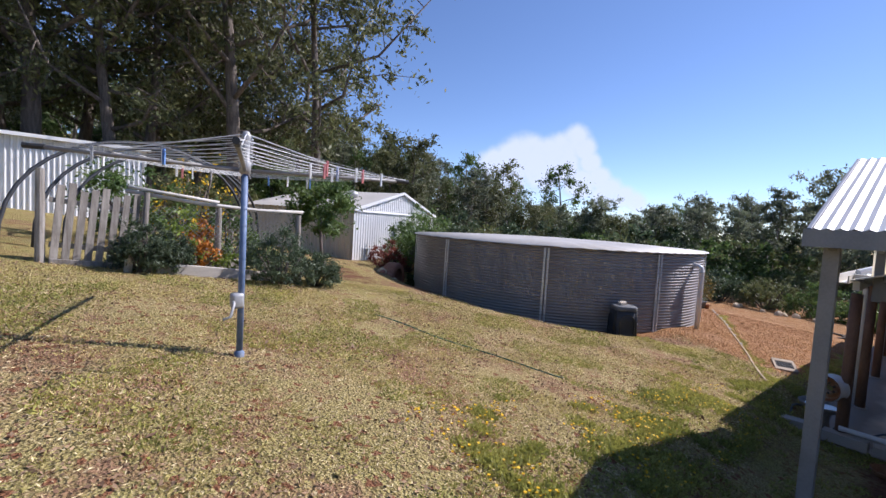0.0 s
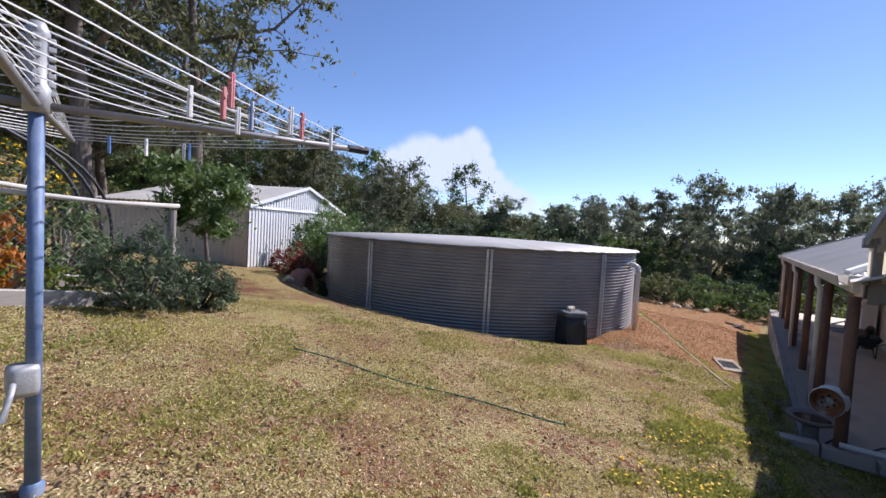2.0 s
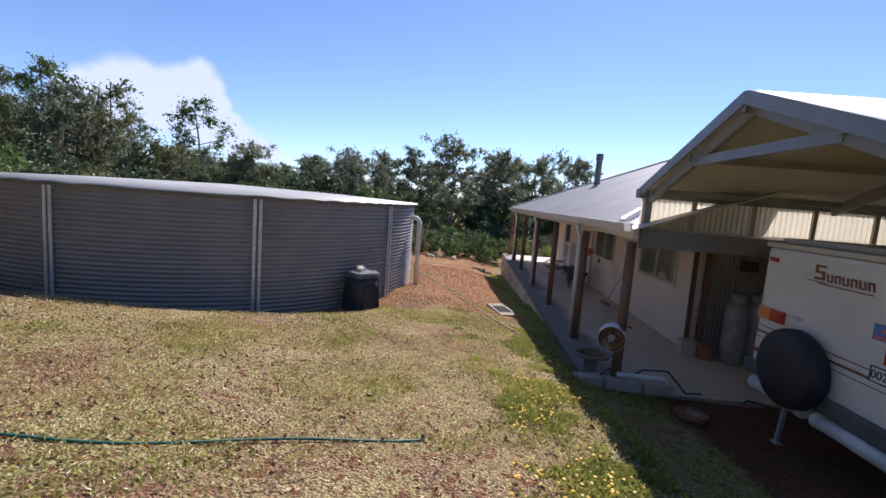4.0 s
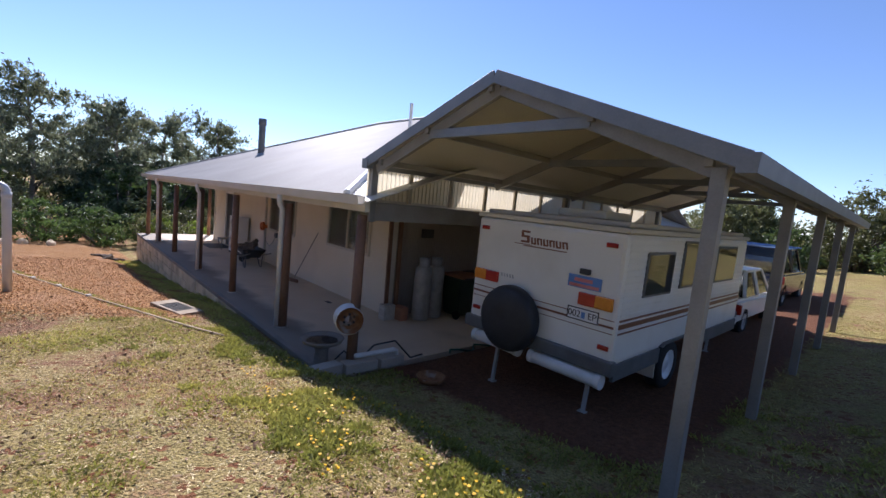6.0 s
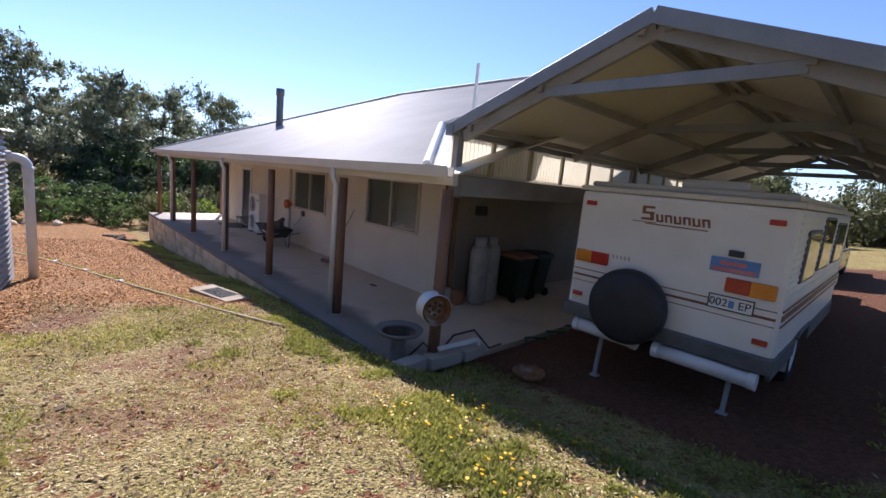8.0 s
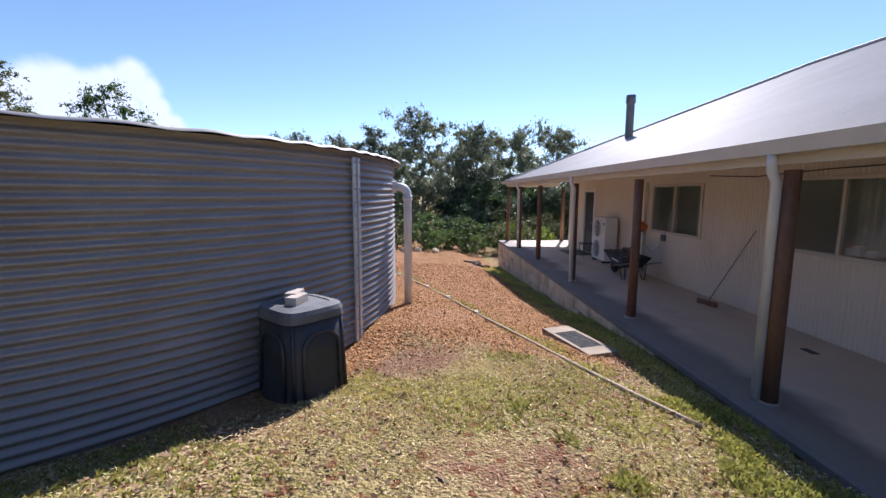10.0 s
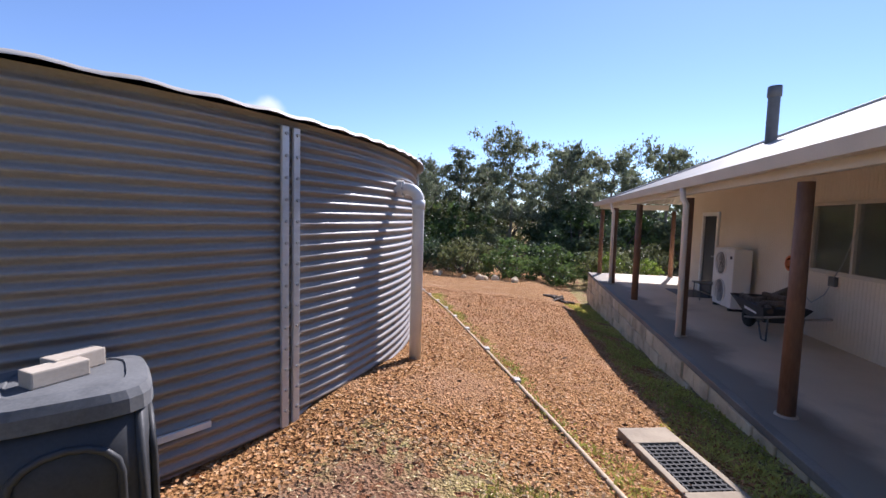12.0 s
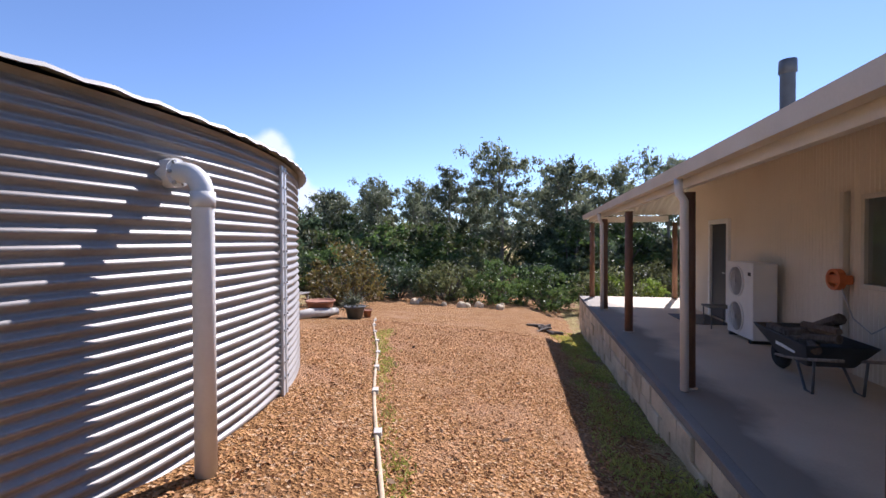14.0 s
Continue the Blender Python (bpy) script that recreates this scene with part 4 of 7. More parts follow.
# ---- carport ----
CX0, CX1, CY0, CY1, CRX, CZE, CZR = 4.38, 8.72, 0.62, -10.0, 6.5, 3.02, 3.86
def carport():
    root = thing("carport", "grey steel gable carport with corrugated roof", "carport", (6.5, -5, 0.3))
    sl = Vector((CRX - CX0 + 0.12, 0, CZR - CZE))
    L = CY0 - CY1
    for side, name in ((-1, "roof_west"), (1, "roof_east")):
        bm = B()
        x = CRX + side * (CRX - CX0 + 0.12)
        d = (CRX - x, 0, CZR - CZE)
        if side < 0:
            corrugated(bm, (x, CY0 + 0.02, CZE + 0.05), (0, -1, 0), d, L, lambda s: (0, sl.length), 0.076, 0.016, 4)
        else:
            corrugated(bm, (x, CY1, CZE + 0.05), (0, 1, 0), d, L, lambda s: (0, sl.length), 0.076, 0.016, 4)
        thick(part(name, bm, M_WHITEROOF, root))
        bm = B()
        off = Vector(d).normalized().cross(Vector((0, 1, 0))) * (0.02 if side > 0 else -0.02)
        a0, a1 = Vector((x, 0, CZE + 0.03)), Vector((CRX, 0, CZR + 0.03))
        profile_prism(bm, [(a0.x, a0.z), (a1.x, a1.z), (a1.x, a1.z - 0.008), (a0.x, a0.z - 0.008)], "y", CY1 + 0.02, CY0)
        part("lining", bm, M_UNDER, root, "beige underside of the roof sheets")
        # barge board, gutter
        bm = B(); beam(bm, (x, CY0 + 0.045, CZE + 0.0), (CRX, CY0 + 0.045, CZR + 0.0), 0.03, 0.13, 0.004)
        part("barge_board", bm, M_BARGE, root)
        bm = B(); profile_prism(bm, [(x - 0.06, CZE - 0.08), (x + 0.06, CZE - 0.08), (x + 0.065, CZE + 0.05), (x - 0.065, CZE + 0.05)], "y", CY1, CY0 + 0.072)
        part("gutter", bm, M_BARGE, root)
    for i in range(5):
        y = CY0 - 0.08 - i * 2.52
        bm = B()
        for side in (-1, 1):
            x = CRX + side * (CRX - CX0)
            beam(bm, (x, y, CZE - 0.08), (CRX, y, CZR - 0.09), 0.06, 0.13, 0.004)
        part("rafter", bm, M_GREYFRAME, root)
        bm = B(); beam(bm, (CRX - 1.05, y + 0.012, CZE + 0.34), (CRX + 1.05, y + 0.012, CZE + 0.34), 0.055, 0.10, 0.004)
        part("tie_beam", bm, M_BARGE, root)
        for x in (CX0 + 0.06, CX1 - 0.0):
            bm = B()
            zb = land(x, y) - 0.05 if x < 8 else 0.02
            if x < 8 or i in (0, 2, 4):
                box(bm, (x - 0.05, y - 0.05, zb if x < 8 or i else 2.2), (x + 0.05, y + 0.05, CZE - 0.03), 0.006)
                part("post", bm, M_GREYFRAME, root)
            else:
                bm.free()
    for t in (0.06, 0.5, 0.95):
        for side in (-1, 1):
            x = CRX + side * (CRX - CX0) * (1 - t)
            z = CZE + (CZR - CZE) * t - 0.03
            bm = B(); box(bm, (x - 0.03, CY1, z - 0.05), (x + 0.03, CY0 - 0.01, z + 0.03), 0.003)
            part("purlin", bm, M_GREYFRAME, root)
    # translucent strip on the house side
    bm = B(); corrugated(bm, (CX1 + 0.03, CY1, 2.52), (0, 1, 0), (0, 0, 1), L, lambda s: (0, 0.48), 0.076, 0.016, 4)
    strip = part("clear_sheet", bm, M_POLY, root, "sunlit cream translucent sheeting")
    for k in range(11):
        bm = B(); y = CY0 - 0.75 - k * 0.85
        box(bm, (CX1 - 0.02, y - 0.03, 2.50), (CX1 + 0.02, y + 0.03, 2.98)); part("batten", bm, M_SHEDTAN, strip)
carport()

# ---- caravan ----
def wheel(parent, x, y, z, r, w, rim=M_WHITE):
    bm = B()
    t = Matrix.Rotation(math.pi / 2, 4, "Y")
    lathe(bm, [(r * 0.6, -w / 2), (r * 0.93, -w / 2), (r, -w * 0.32), (r, w * 0.32), (r * 0.93, w / 2), (r * 0.6, w / 2)], (x, y, z), 26, t)
    wh = part("wheel", bm, M_RUBBER, parent, "black tyre", True)
    bm = B()
    lathe(bm, [(0.0, -w * 0.36), (r * 0.2, -w * 0.40), (r * 0.24, -w * 0.30), (r * 0.5, -w * 0.26), (r * 0.56, -w * 0.46), (r * 0.62, -w * 0.47), (r * 0.62, w * 0.3), (0, w * 0.3)], (x, y, z), 26, t)
    part("rim", bm, rim, wh, "white spoked rim" if rim is M_WHITE else "", True)

def caravan():
    xl, xr, yr, yf = 7.52, 5.44, -0.45, -5.2
    z0, z1 = 1.00, 2.50
    root = thing("caravan", "white pop-top caravan with spare wheel at the rear", "caravan", ((xl + xr) / 2, -2.8, 0.35))
    bm = B(); box(bm, (xr, yf, z0 + 0.02), (xl, yr, z1 - 0.06), 0.05)
    part("body", bm, M_VANWHITE, root)
    bm = B(); box(bm, (xr - 0.02, yf - 0.02, z1 - 0.06), (xl + 0.02, yr + 0.02, z1 + 0.0), 0.02); box(bm, (xr + 0.05, yf + 0.1, z1), (xl - 0.05, yr - 0.1, z1 + 0.06), 0.03)
    roof = part("pop_top_roof", bm, M_UNDER, root, "faded cream pop-top roof")
    bm = B(); box(bm, (5.95, -1.6, z1 + 0.06), (6.6, -0.9, z1 + 0.16), 0.03)
    part("roof_hatch", bm, M_VANWHITE, roof)
    bm = B(); box(bm, (xr - 0.03, yr - 0.06, z0 - 0.08), (xl + 0.03, yr + 0.06, z0 + 0.08), 0.02)
    part("bumper", bm, M_GREYSKIRT, root)
    for a, b in ((yr - 0.07, -1.75), (-2.75, yf)):
        bm = B(); box(bm, (xr - 0.012, b, z0 - 0.16), (xr + 0.03, a, z0 + 0.03), 0.006)
        part("skirt", bm, M_GREYSKIRT, root)
    # moulded side ribs
    for k in range(13):
        bm = B(); z = z0 + 0.55 + 0.068 * k
        box(bm, (xr - 0.008, yf + 0.06, z), (xr + 0.01, yr - 0.06, z + 0.028), 0.004)
        part("side_rib", bm, M_VANWHITE, root)
    for z, h in ((z0 + 0.42, 0.05), (z0 + 0.50, 0.02), (z0 + 0.36, 0.015)):
        bm = B(); box(bm, (xr - 0.011, yf + 0.06, z), (xr + 0.02, yr - 0.05, z + h)); part("stripe", bm, M_STRIPE, root)
        bm = B(); box(bm, (xr + 0.03, yr - 0.02, z), (xl - 0.03, yr + 0.003, z + h * 0.5)); part("stripe", bm, M_STRIPE, root)
    for a, b, lo, hi in ((-1.0, -1.75, 1.76, 2.22), (-2.1, -2.95, 1.80, 2.36), (-3.5, -4.5, 1.8, 2.3)):
        bm = B()
        box(bm, (xr - 0.022, b - 0.03, lo - 0.03), (xr + 0.005, a + 0.03, hi + 0.03), 0.012)
        w = part("window", bm, M_GREYSKIRT, root)
        bm = B(); box(bm, (xr - 0.028, b, lo), (xr - 0.02, a, hi), 0.003); part("pane", bm, M_CARGLASS, w)
    # rear lights
    for xc, s in ((7.28, 1), (5.70, 1)):
        bm = B(); box(bm, (xc, yr - 0.01, 1.60), (xc + 0.2, yr + 0.035, 1.74), 0.01)
        lp = part("tail_light", bm, M_AMBER if xc > 6 else M_REDLENS, root)
        bm = B(); box(bm, (xc - 0.2, yr - 0.01, 1.60), (xc, yr + 0.035, 1.74), 0.01)
        part("lens", bm, M_REDLENS if xc > 6 else M_AMBER, lp)
    for x, z in ((7.38, 2.30), (5.60, 2.30), (7.40, 1.20), (5.55, 1.20)):
        bm = B(); box(bm, (x - 0.06, yr - 0.01, z - 0.025), (x + 0.06, yr + 0.025, z + 0.025), 0.008)
        part("marker_light", bm, M_REDLENS, root)
    bm = B(); box(bm, (5.66, yr - 0.01, 1.78), (6.06, yr + 0.012, 1.92), 0.004)
    pl = part("sticker", bm, M_BLUE, root, "blue and white sticker with red bar")
    bm = B(); box(bm, (5.68, yr + 0.005, 1.79), (6.04, yr + 0.015, 1.825)); box(bm, (5.76, yr + 0.005, 1.85), (5.98, yr + 0.016, 1.89)); part("bar", bm, M_PINK, pl)
    bm = B(); box(bm, (5.80, yr - 0.01, 1.94), (5.92, yr + 0.04, 2.0), 0.01); part("plate_lamp", bm, M_BLACKPL, root)
    bm = B(); box(bm, (5.64, yr - 0.01, 1.42), (6.02, yr + 0.012, 1.56), 0.006)
    plate = part("number_plate", bm, M_WHITE, root, "white number plate")
    facing = Matrix(((-1, 0, 0, 0), (0, 0, 1, 0), (0, 1, 0, 0), (0, 0, 0, 1)))
    lettering("002", 0.105, M_TEXT, plate, Matrix.Translation((5.93, yr + 0.014, 1.487)) @ facing)
    lettering("EP", 0.105, M_TEXT, plate, Matrix.Translation((5.715, yr + 0.014, 1.487)) @ facing)
    bm = B(); box(bm, (5.80, yr + 0.005, 1.45), (5.845, yr + 0.015, 1.52), 0.003); part("crest", bm, M_BLUE, plate)
    bm = B()
    for p, q in (((5.64, 1.42), (6.02, 1.43)), ((5.64, 1.55), (6.02, 1.56)), ((5.64, 1.43), (5.65, 1.55)), ((6.01, 1.43), (6.02, 1.55))):
        box(bm, (p[0], yr + 0.008, p[1]), (q[0], yr + 0.016, q[1]))
    part("plate_border", bm, M_TEXT, plate)
    # maker's mark as slanted bars
    bm = B()
    lean = Matrix.Rotation(0.22, 4, "Y")
    for k in range(6):
        x = 6.60 - k * 0.088
        box(bm, (x - 0.036, yr - 0.01, 2.175), (x - 0.014, yr + 0.006, 2.255), 0.004, lean)
        box(bm, (x + 0.012, yr - 0.01, 2.175), (x + 0.036, yr + 0.006, 2.255), 0.004, lean)
        box(bm, (x - 0.03, yr - 0.01, 2.236 if k % 2 else 2.172), (x + 0.03, yr + 0.005, 2.256 if k % 2 else 2.192), 0.004)
    for z in (2.18, 2.245, 2.305):
        box(bm, (6.66, yr - 0.01, z), (6.79, yr + 0.006, z + 0.026), 0.006)
    box(bm, (6.755, yr - 0.01, 2.26), (6.79, yr + 0.006, 2.32), 0.006, lean); box(bm, (6.66, yr - 0.01, 2.19), (6.70, yr + 0.006, 2.26), 0.006, lean)
    box(bm, (6.13, yr - 0.01, 2.138), (6.74, yr + 0.005, 2.150)); box(bm, (6.62, yr - 0.01, 2.155), (6.88, yr + 0.004, 2.164))
    part("maker_mark", bm, M_STRIPE, root, "brown slanted badge")
    bm = B()
    for k in range(5):
        box(bm, (7.02 - k * 0.045, yr - 0.01, 1.70), (7.04 - k * 0.045, yr + 0.004, 1.745), 0, Matrix.Rotation(0.3, 4, "Y"))
    part("faded_badge", bm, M_GALV, root)
    # spare wheel in a cover
    bm = B()
    t = Matrix.Rotation(-math.pi / 2, 4, "X")
    lathe(bm, [(0.0, 0.23), (0.10, 0.235), (0.34, 0.228), (0.395, 0.20), (0.415, 0.14), (0.415, 0.06), (0.39, 0.02), (0, 0.015)], (6.75, yr, 1.22), 36, t)
    part("spare_wheel_cover", bm, M_VINYL, root, "black vinyl spare wheel cover", True)
    bm = B(); beam(bm, (6.85, yr + 0.02, 0.98), (6.6, yr + 0.14, 1.2), 0.05, 0.04); part("spare_bracket", bm, M_GREYSKIRT, root)
    # drain tubes, corner legs
    for a, b in ((7.35, 6.62), (6.42, 5.52)):
        bm = B(); rod(bm, (a, yr + 0.02, z0 - 0.17), (b, yr + 0.02, z0 - 0.17), 0.075, seg=18)
        tb = part("storage_tube", bm, M_PVC, root, "white plastic storage tube", True)
        bm = B(); rod(bm, (a + 0.015, yr + 0.02, z0 - 0.17), (a - 0.05, yr + 0.02, z0 - 0.17), 0.083, seg=18); part("end_cap", bm, M_PVC, tb)
        bm = B(); rod(bm, (b - 0.015, yr + 0.02, z0 - 0.17), (b + 0.05, yr + 0.02, z0 - 0.17), 0.083, seg=18); part("end_cap", bm, M_PVC, tb)
    for x in (7.1, 5.75):
        for y in (yr - 0.2, yf + 0.2):
            bm = B(); beam(bm, (x, y, z0 - 0.1), (x, y + 0.06, land(x, y) - 0.01), 0.04, 0.04); box(bm, (x - 0.05, y + 0.02, land(x, y) - 0.02), (x + 0.05, y + 0.10, land(x, y) + 0.006), 0.003)
            part("corner_leg", bm, M_GALV, root)
    bm = B(); box(bm, (xr + 0.2, yf - 1.0, z0 - 0.10), (xl - 0.2, yr - 0.1, z0 - 0.0)); part("chassis", bm, M_GREYSKIRT, root)
    for x in (xr + 0.13, xl - 0.13):
        wheel(root, x, -2.25, land(x, -2.25) + 0.33, 0.34, 0.2)
    bm = B(); box(bm, (xr + 0.02, -1.76, 0.62), (xr + 0.26, -1.74, 0.86), 0.004); part("mud_flap", bm, M_UNDER, root, "cream mud flap")
    bm = B(); profile_prism(bm, [(-1.72, z0 + 0.05), (-1.85, z0 + 0.09), (-2.65, z0 + 0.09), (-2.78, z0 + 0.05), (-2.70, z0 + 0.03), (-2.6, z0 + 0.06), (-1.9, z0 + 0.06), (-1.8, z0 + 0.03)], "x", xr - 0.03, xr + 0.02); part("wheel_arch", bm, M_GREYSKIRT, root)
caravan()

def car(name, label, at, paint, tall, length):
    """A car seen end on: lower body, cabin with glass, wheels, lamps."""
    x, y = at
    z = land(x, y)
    w = 1.72 + 0.12 * tall
    root = thing(name, label, "car", (x, y, z))
    h1, h2 = 0.86 + 0.22 * tall, 1.42 + 0.38 * tall
    bm = B(); L = length / 2
    profile_prism(bm, [(y + L, z + 0.32), (y + L + 0.02, z + h1 - 0.1), (y + L - 0.08, z + h1), (y - L + 0.2, z + h1 - 0.08), (y - L, z + h1 - 0.25), (y - L, z + 0.32)], "x", x - w / 2, x + w / 2, 0.07)
    part("body", bm, paint, root)
    bm = B(); t = 0.15
    back = y + L - (0.12 if tall else 0.75)
    lo = [(x - w / 2 + 0.06, back, z + h1 - 0.01), (x + w / 2 - 0.06, back, z + h1 - 0.01), (x + w / 2 - 0.06, y - L + 1.25, z + h1 - 0.01), (x - w / 2 + 0.06, y - L + 1.25, z + h1 - 0.01)]
    hi = [(x - w / 2 + 0.18, back - 0.28, z + h2), (x + w / 2 - 0.18, back - 0.28, z + h2), (x + w / 2 - 0.18, y - L + 1.9, z + h2), (x - w / 2 + 0.18, y - L + 1.9, z + h2)]
    a, b = [bm.verts.new(p) for p in lo], [bm.verts.new(p) for p in hi]
    bm.faces.new(b); bm.faces.new(a[::-1])
    for i in range(4):
        bm.faces.new((a[i], a[(i + 1) % 4], b[(i + 1) % 4], b[i]))
    bmesh.ops.recalc_face_normals(bm, faces=bm.faces)
    part("glasshouse", bm, M_CARGLASS, root)
    bm = B(); box(bm, (x - w / 2 + 0.16, y - L + 1.85, z + h2 - 0.03), (x + w / 2 - 0.16, back - 0.24, z + h2 + 0.04), 0.03)
    for p, q in zip(lo, hi):
        beam(bm, p, q, 0.07, 0.07)
    for sx in (0, 1):
        m0 = [(lo[sx][i] + lo[3 - sx][i]) / 2 for i in range(3)]; m1 = [(hi[sx][i] + hi[3 - sx][i]) / 2 for i in range(3)]
        beam(bm, m0, m1, 0.07, 0.07)
    rf = part("roof", bm, paint, root)
    if tall:
        for k in range(3):
            bm = B(); box(bm, (x - w / 2 + 0.1, y - 0.9 + k * 0.9, z + h2 + 0.06), (x + w / 2 - 0.1, y - 0.84 + k * 0.9, z + h2 + 0.1)); part("roof_bar", bm, M_BLUE, rf)
    for sx in (-1, 1):
        for yy in (y + L - 0.8, y - L + 0.85):
            wheel(root, x + sx * (w / 2 - 0.1), yy, z + 0.31 + 0.05 * tall, 0.32 + 0.05 * tall, 0.2, M_GALV)
        bm = B(); box(bm, (x + sx * (w / 2 - 0.02) - 0.1, y + L - 0.06, z + h1 - 0.3), (x + sx * (w / 2 - 0.02) + 0.03, y + L + 0.03, z + h1 - 0.08), 0.02)
        part("tail_light", bm, M_REDLENS, root)
    bm = B(); box(bm, (x - w / 2 - 0.01, y + L - 0.1, z + 0.34), (x + w / 2 + 0.01, y + L + 0.09, z + 0.52), 0.04); part("bumper", bm, M_GREYSKIRT if tall else paint, root)
car("hatchback", "white hatchback parked in front of the caravan", (6.65, -9.1), M_VANWHITE, 0.0, 4.4)
car("four_wheel_drive", "dark blue four wheel drive with roof bars", (6.9, -14.8), M_CARDARK, 1.0, 4.7)

# ---- rotary clothes hoist ----
def hoist():
    x, y = 1.35, 4.70
    z = land(x, y)
    zh = 3.38
    root = thing("clothes_hoist", "rotary clothes hoist on a faded blue pole", "clothes hoist", (x, y, z))
    bm = B(); rod(bm, (x, y, z - 0.05), (x, y, zh), 0.032, seg=14); lathe(bm, [(0.05, z - 0.03), (0.05, z + 0.03), (0.034, z + 0.05)], (x, y, 0), 14)
    part("pole", bm, M_BLUEPOLE, root, smooth=True)
    bm = B(); lathe(bm, [(0.034, zh - 0.06), (0.055, zh - 0.05), (0.055, zh + 0.06), (0.042, zh + 0.09), (0.042, zh + 0.30), (0.05, zh + 0.32), (0.03, zh + 0.37), (0.0, zh + 0.38)], (x, y, 0), 14)
    part("head", bm, M_GALV, root, "grey cast head", True)
    bm = B(); box(bm, (x - 0.1, y - 0.06, z + 0.50), (x + 0.02, y + 0.06, z + 0.66), 0.03); tube(bm, [(x - 0.08, y - 0.04, z + 0.58), (x - 0.10, y - 0.12, z + 0.56), (x - 0.13, y - 0.13, z + 0.44), (x - 0.2, y - 0.13, z + 0.42)], 0.014, 8)
    part("crank", bm, M_GALV, root, smooth=True)
    R, tips = 1.72, []
    for k in range(4):
        a = radians(-18 + 90 * k)
        c, s = math.cos(a), math.sin(a)
        tip = Vector((x + R * c, y + R * s, zh + 0.02))
        tips.append((c, s))
        bm = B(); tube(bm, [(x + 0.04 * c, y + 0.04 * s, zh - 0.02), tip], 0.02, 8)
        arm = part("arm", bm, M_GREYFRAME, root, smooth=True)
        bm = B(); tube(bm, [tip + Vector((-0.12 * c, -0.12 * s, 0)), tip + Vector((0.03 * c, 0.03 * s, 0))], 0.026, 8); part("arm_cap", bm, M_BLACKPL, arm)
        bm = B(); tube(bm, [(x + 0.03 * c, y + 0.03 * s, zh + 0.34), (x + R * 0.55 * c, y + R * 0.55 * s, zh + 0.10)], 0.006, 5); part("stay", bm, M_WIRE, arm)
        for j in range(7):
            q = Vector((x + 0.05 * c, y + 0.05 * s, zh + 0.04 + 0.042 * j))
            bm = B(); box(bm, q - Vector((0.016, 0.016, 0.012)), q + Vector((0.016, 0.016, 0.012)), 0.004); part("line_hook", bm, M_GALV, root)
    # lines from arm to arm, and radial lines
    for j in range(7):
        f = 1 - 0.115 * j
        bm = B()
        for k in range(4):
            p, q = tips[k], tips[(k + 1) % 4]
            A = Vector((x + R * f * p[0], y + R * f * p[1], zh + 0.02 * f + 0.022)); Bq = Vector((x + R * f * q[0], y + R * f * q[1], zh + 0.02 * f + 0.022))
            mid = (A + Bq) / 2 - Vector((0, 0, 0.03))
            tube(bm, [A, A.lerp(mid, 0.5) - Vector((0, 0, 0.008)), mid, Bq.lerp(mid, 0.5) - Vector((0, 0, 0.008)), Bq], 0.0035, 4)
        part("line", bm, M_WIRE, root)
    for k in range(4):
        for j in range(6):
            c, s = tips[k]; f = 0.55 + 0.08 * j
            bm = B(); tube(bm, [(x + 0.06 * c, y + 0.06 * s, zh + 0.05 + 0.045 * j), (x + R * f * c, y + R * f * s, zh + 0.02 * f + 0.02)], 0.003, 4)
            part("line", bm, M_WIRE, root)
    rng = random.Random(3)
    mats = (M_PINK, M_WHITE, M_BLUE, M_WHITE, M_WHITE, M_GALV)
    first = {}
    for i in range(22):
        k, j, f = rng.randrange(4), rng.choice((0, 0, 1, 2)), rng.uniform(0.15, 0.85)
        g = 1 - 0.115 * j
        p, q = tips[k], tips[(k + 1) % 4]
        A, Bq = Vector((x + R * g * p[0], y + R * g * p[1], zh + 0.02 * g)), Vector((x + R * g * q[0], y + R * g * q[1], zh + 0.02 * g))
        at = A.lerp(Bq, f) - Vector((0, 0, 0.03 * (1 - abs(2 * f - 1))))
        m = i % 6
        if m not in first:
            bm = B(); box(bm, (-0.007, -0.006, -0.065), (-0.001, 0.006, 0.03), 0.002); box(bm, (0.001, -0.006, -0.065), (0.007, 0.006, 0.03), 0.002); rod(bm, (-0.01, 0, 0.0), (0.01, 0, 0), 0.005, seg=6)
            first[m] = solo("clothes_peg", bm, mats[m], "%s plastic clothes peg on the line" % ("faded red", "white", "blue", "white", "white", "grey")[m], "clothes peg", "clothes pegs")
            first[m].matrix_basis = Matrix.Translation(at) @ Matrix.Diagonal((1.4, 1.4, 1.4, 1))
        else:
            copy_thing(first[m], Matrix.Translation(at) @ Matrix.Rotation(rng.random() * 6, 4, "Z"))
hoist()

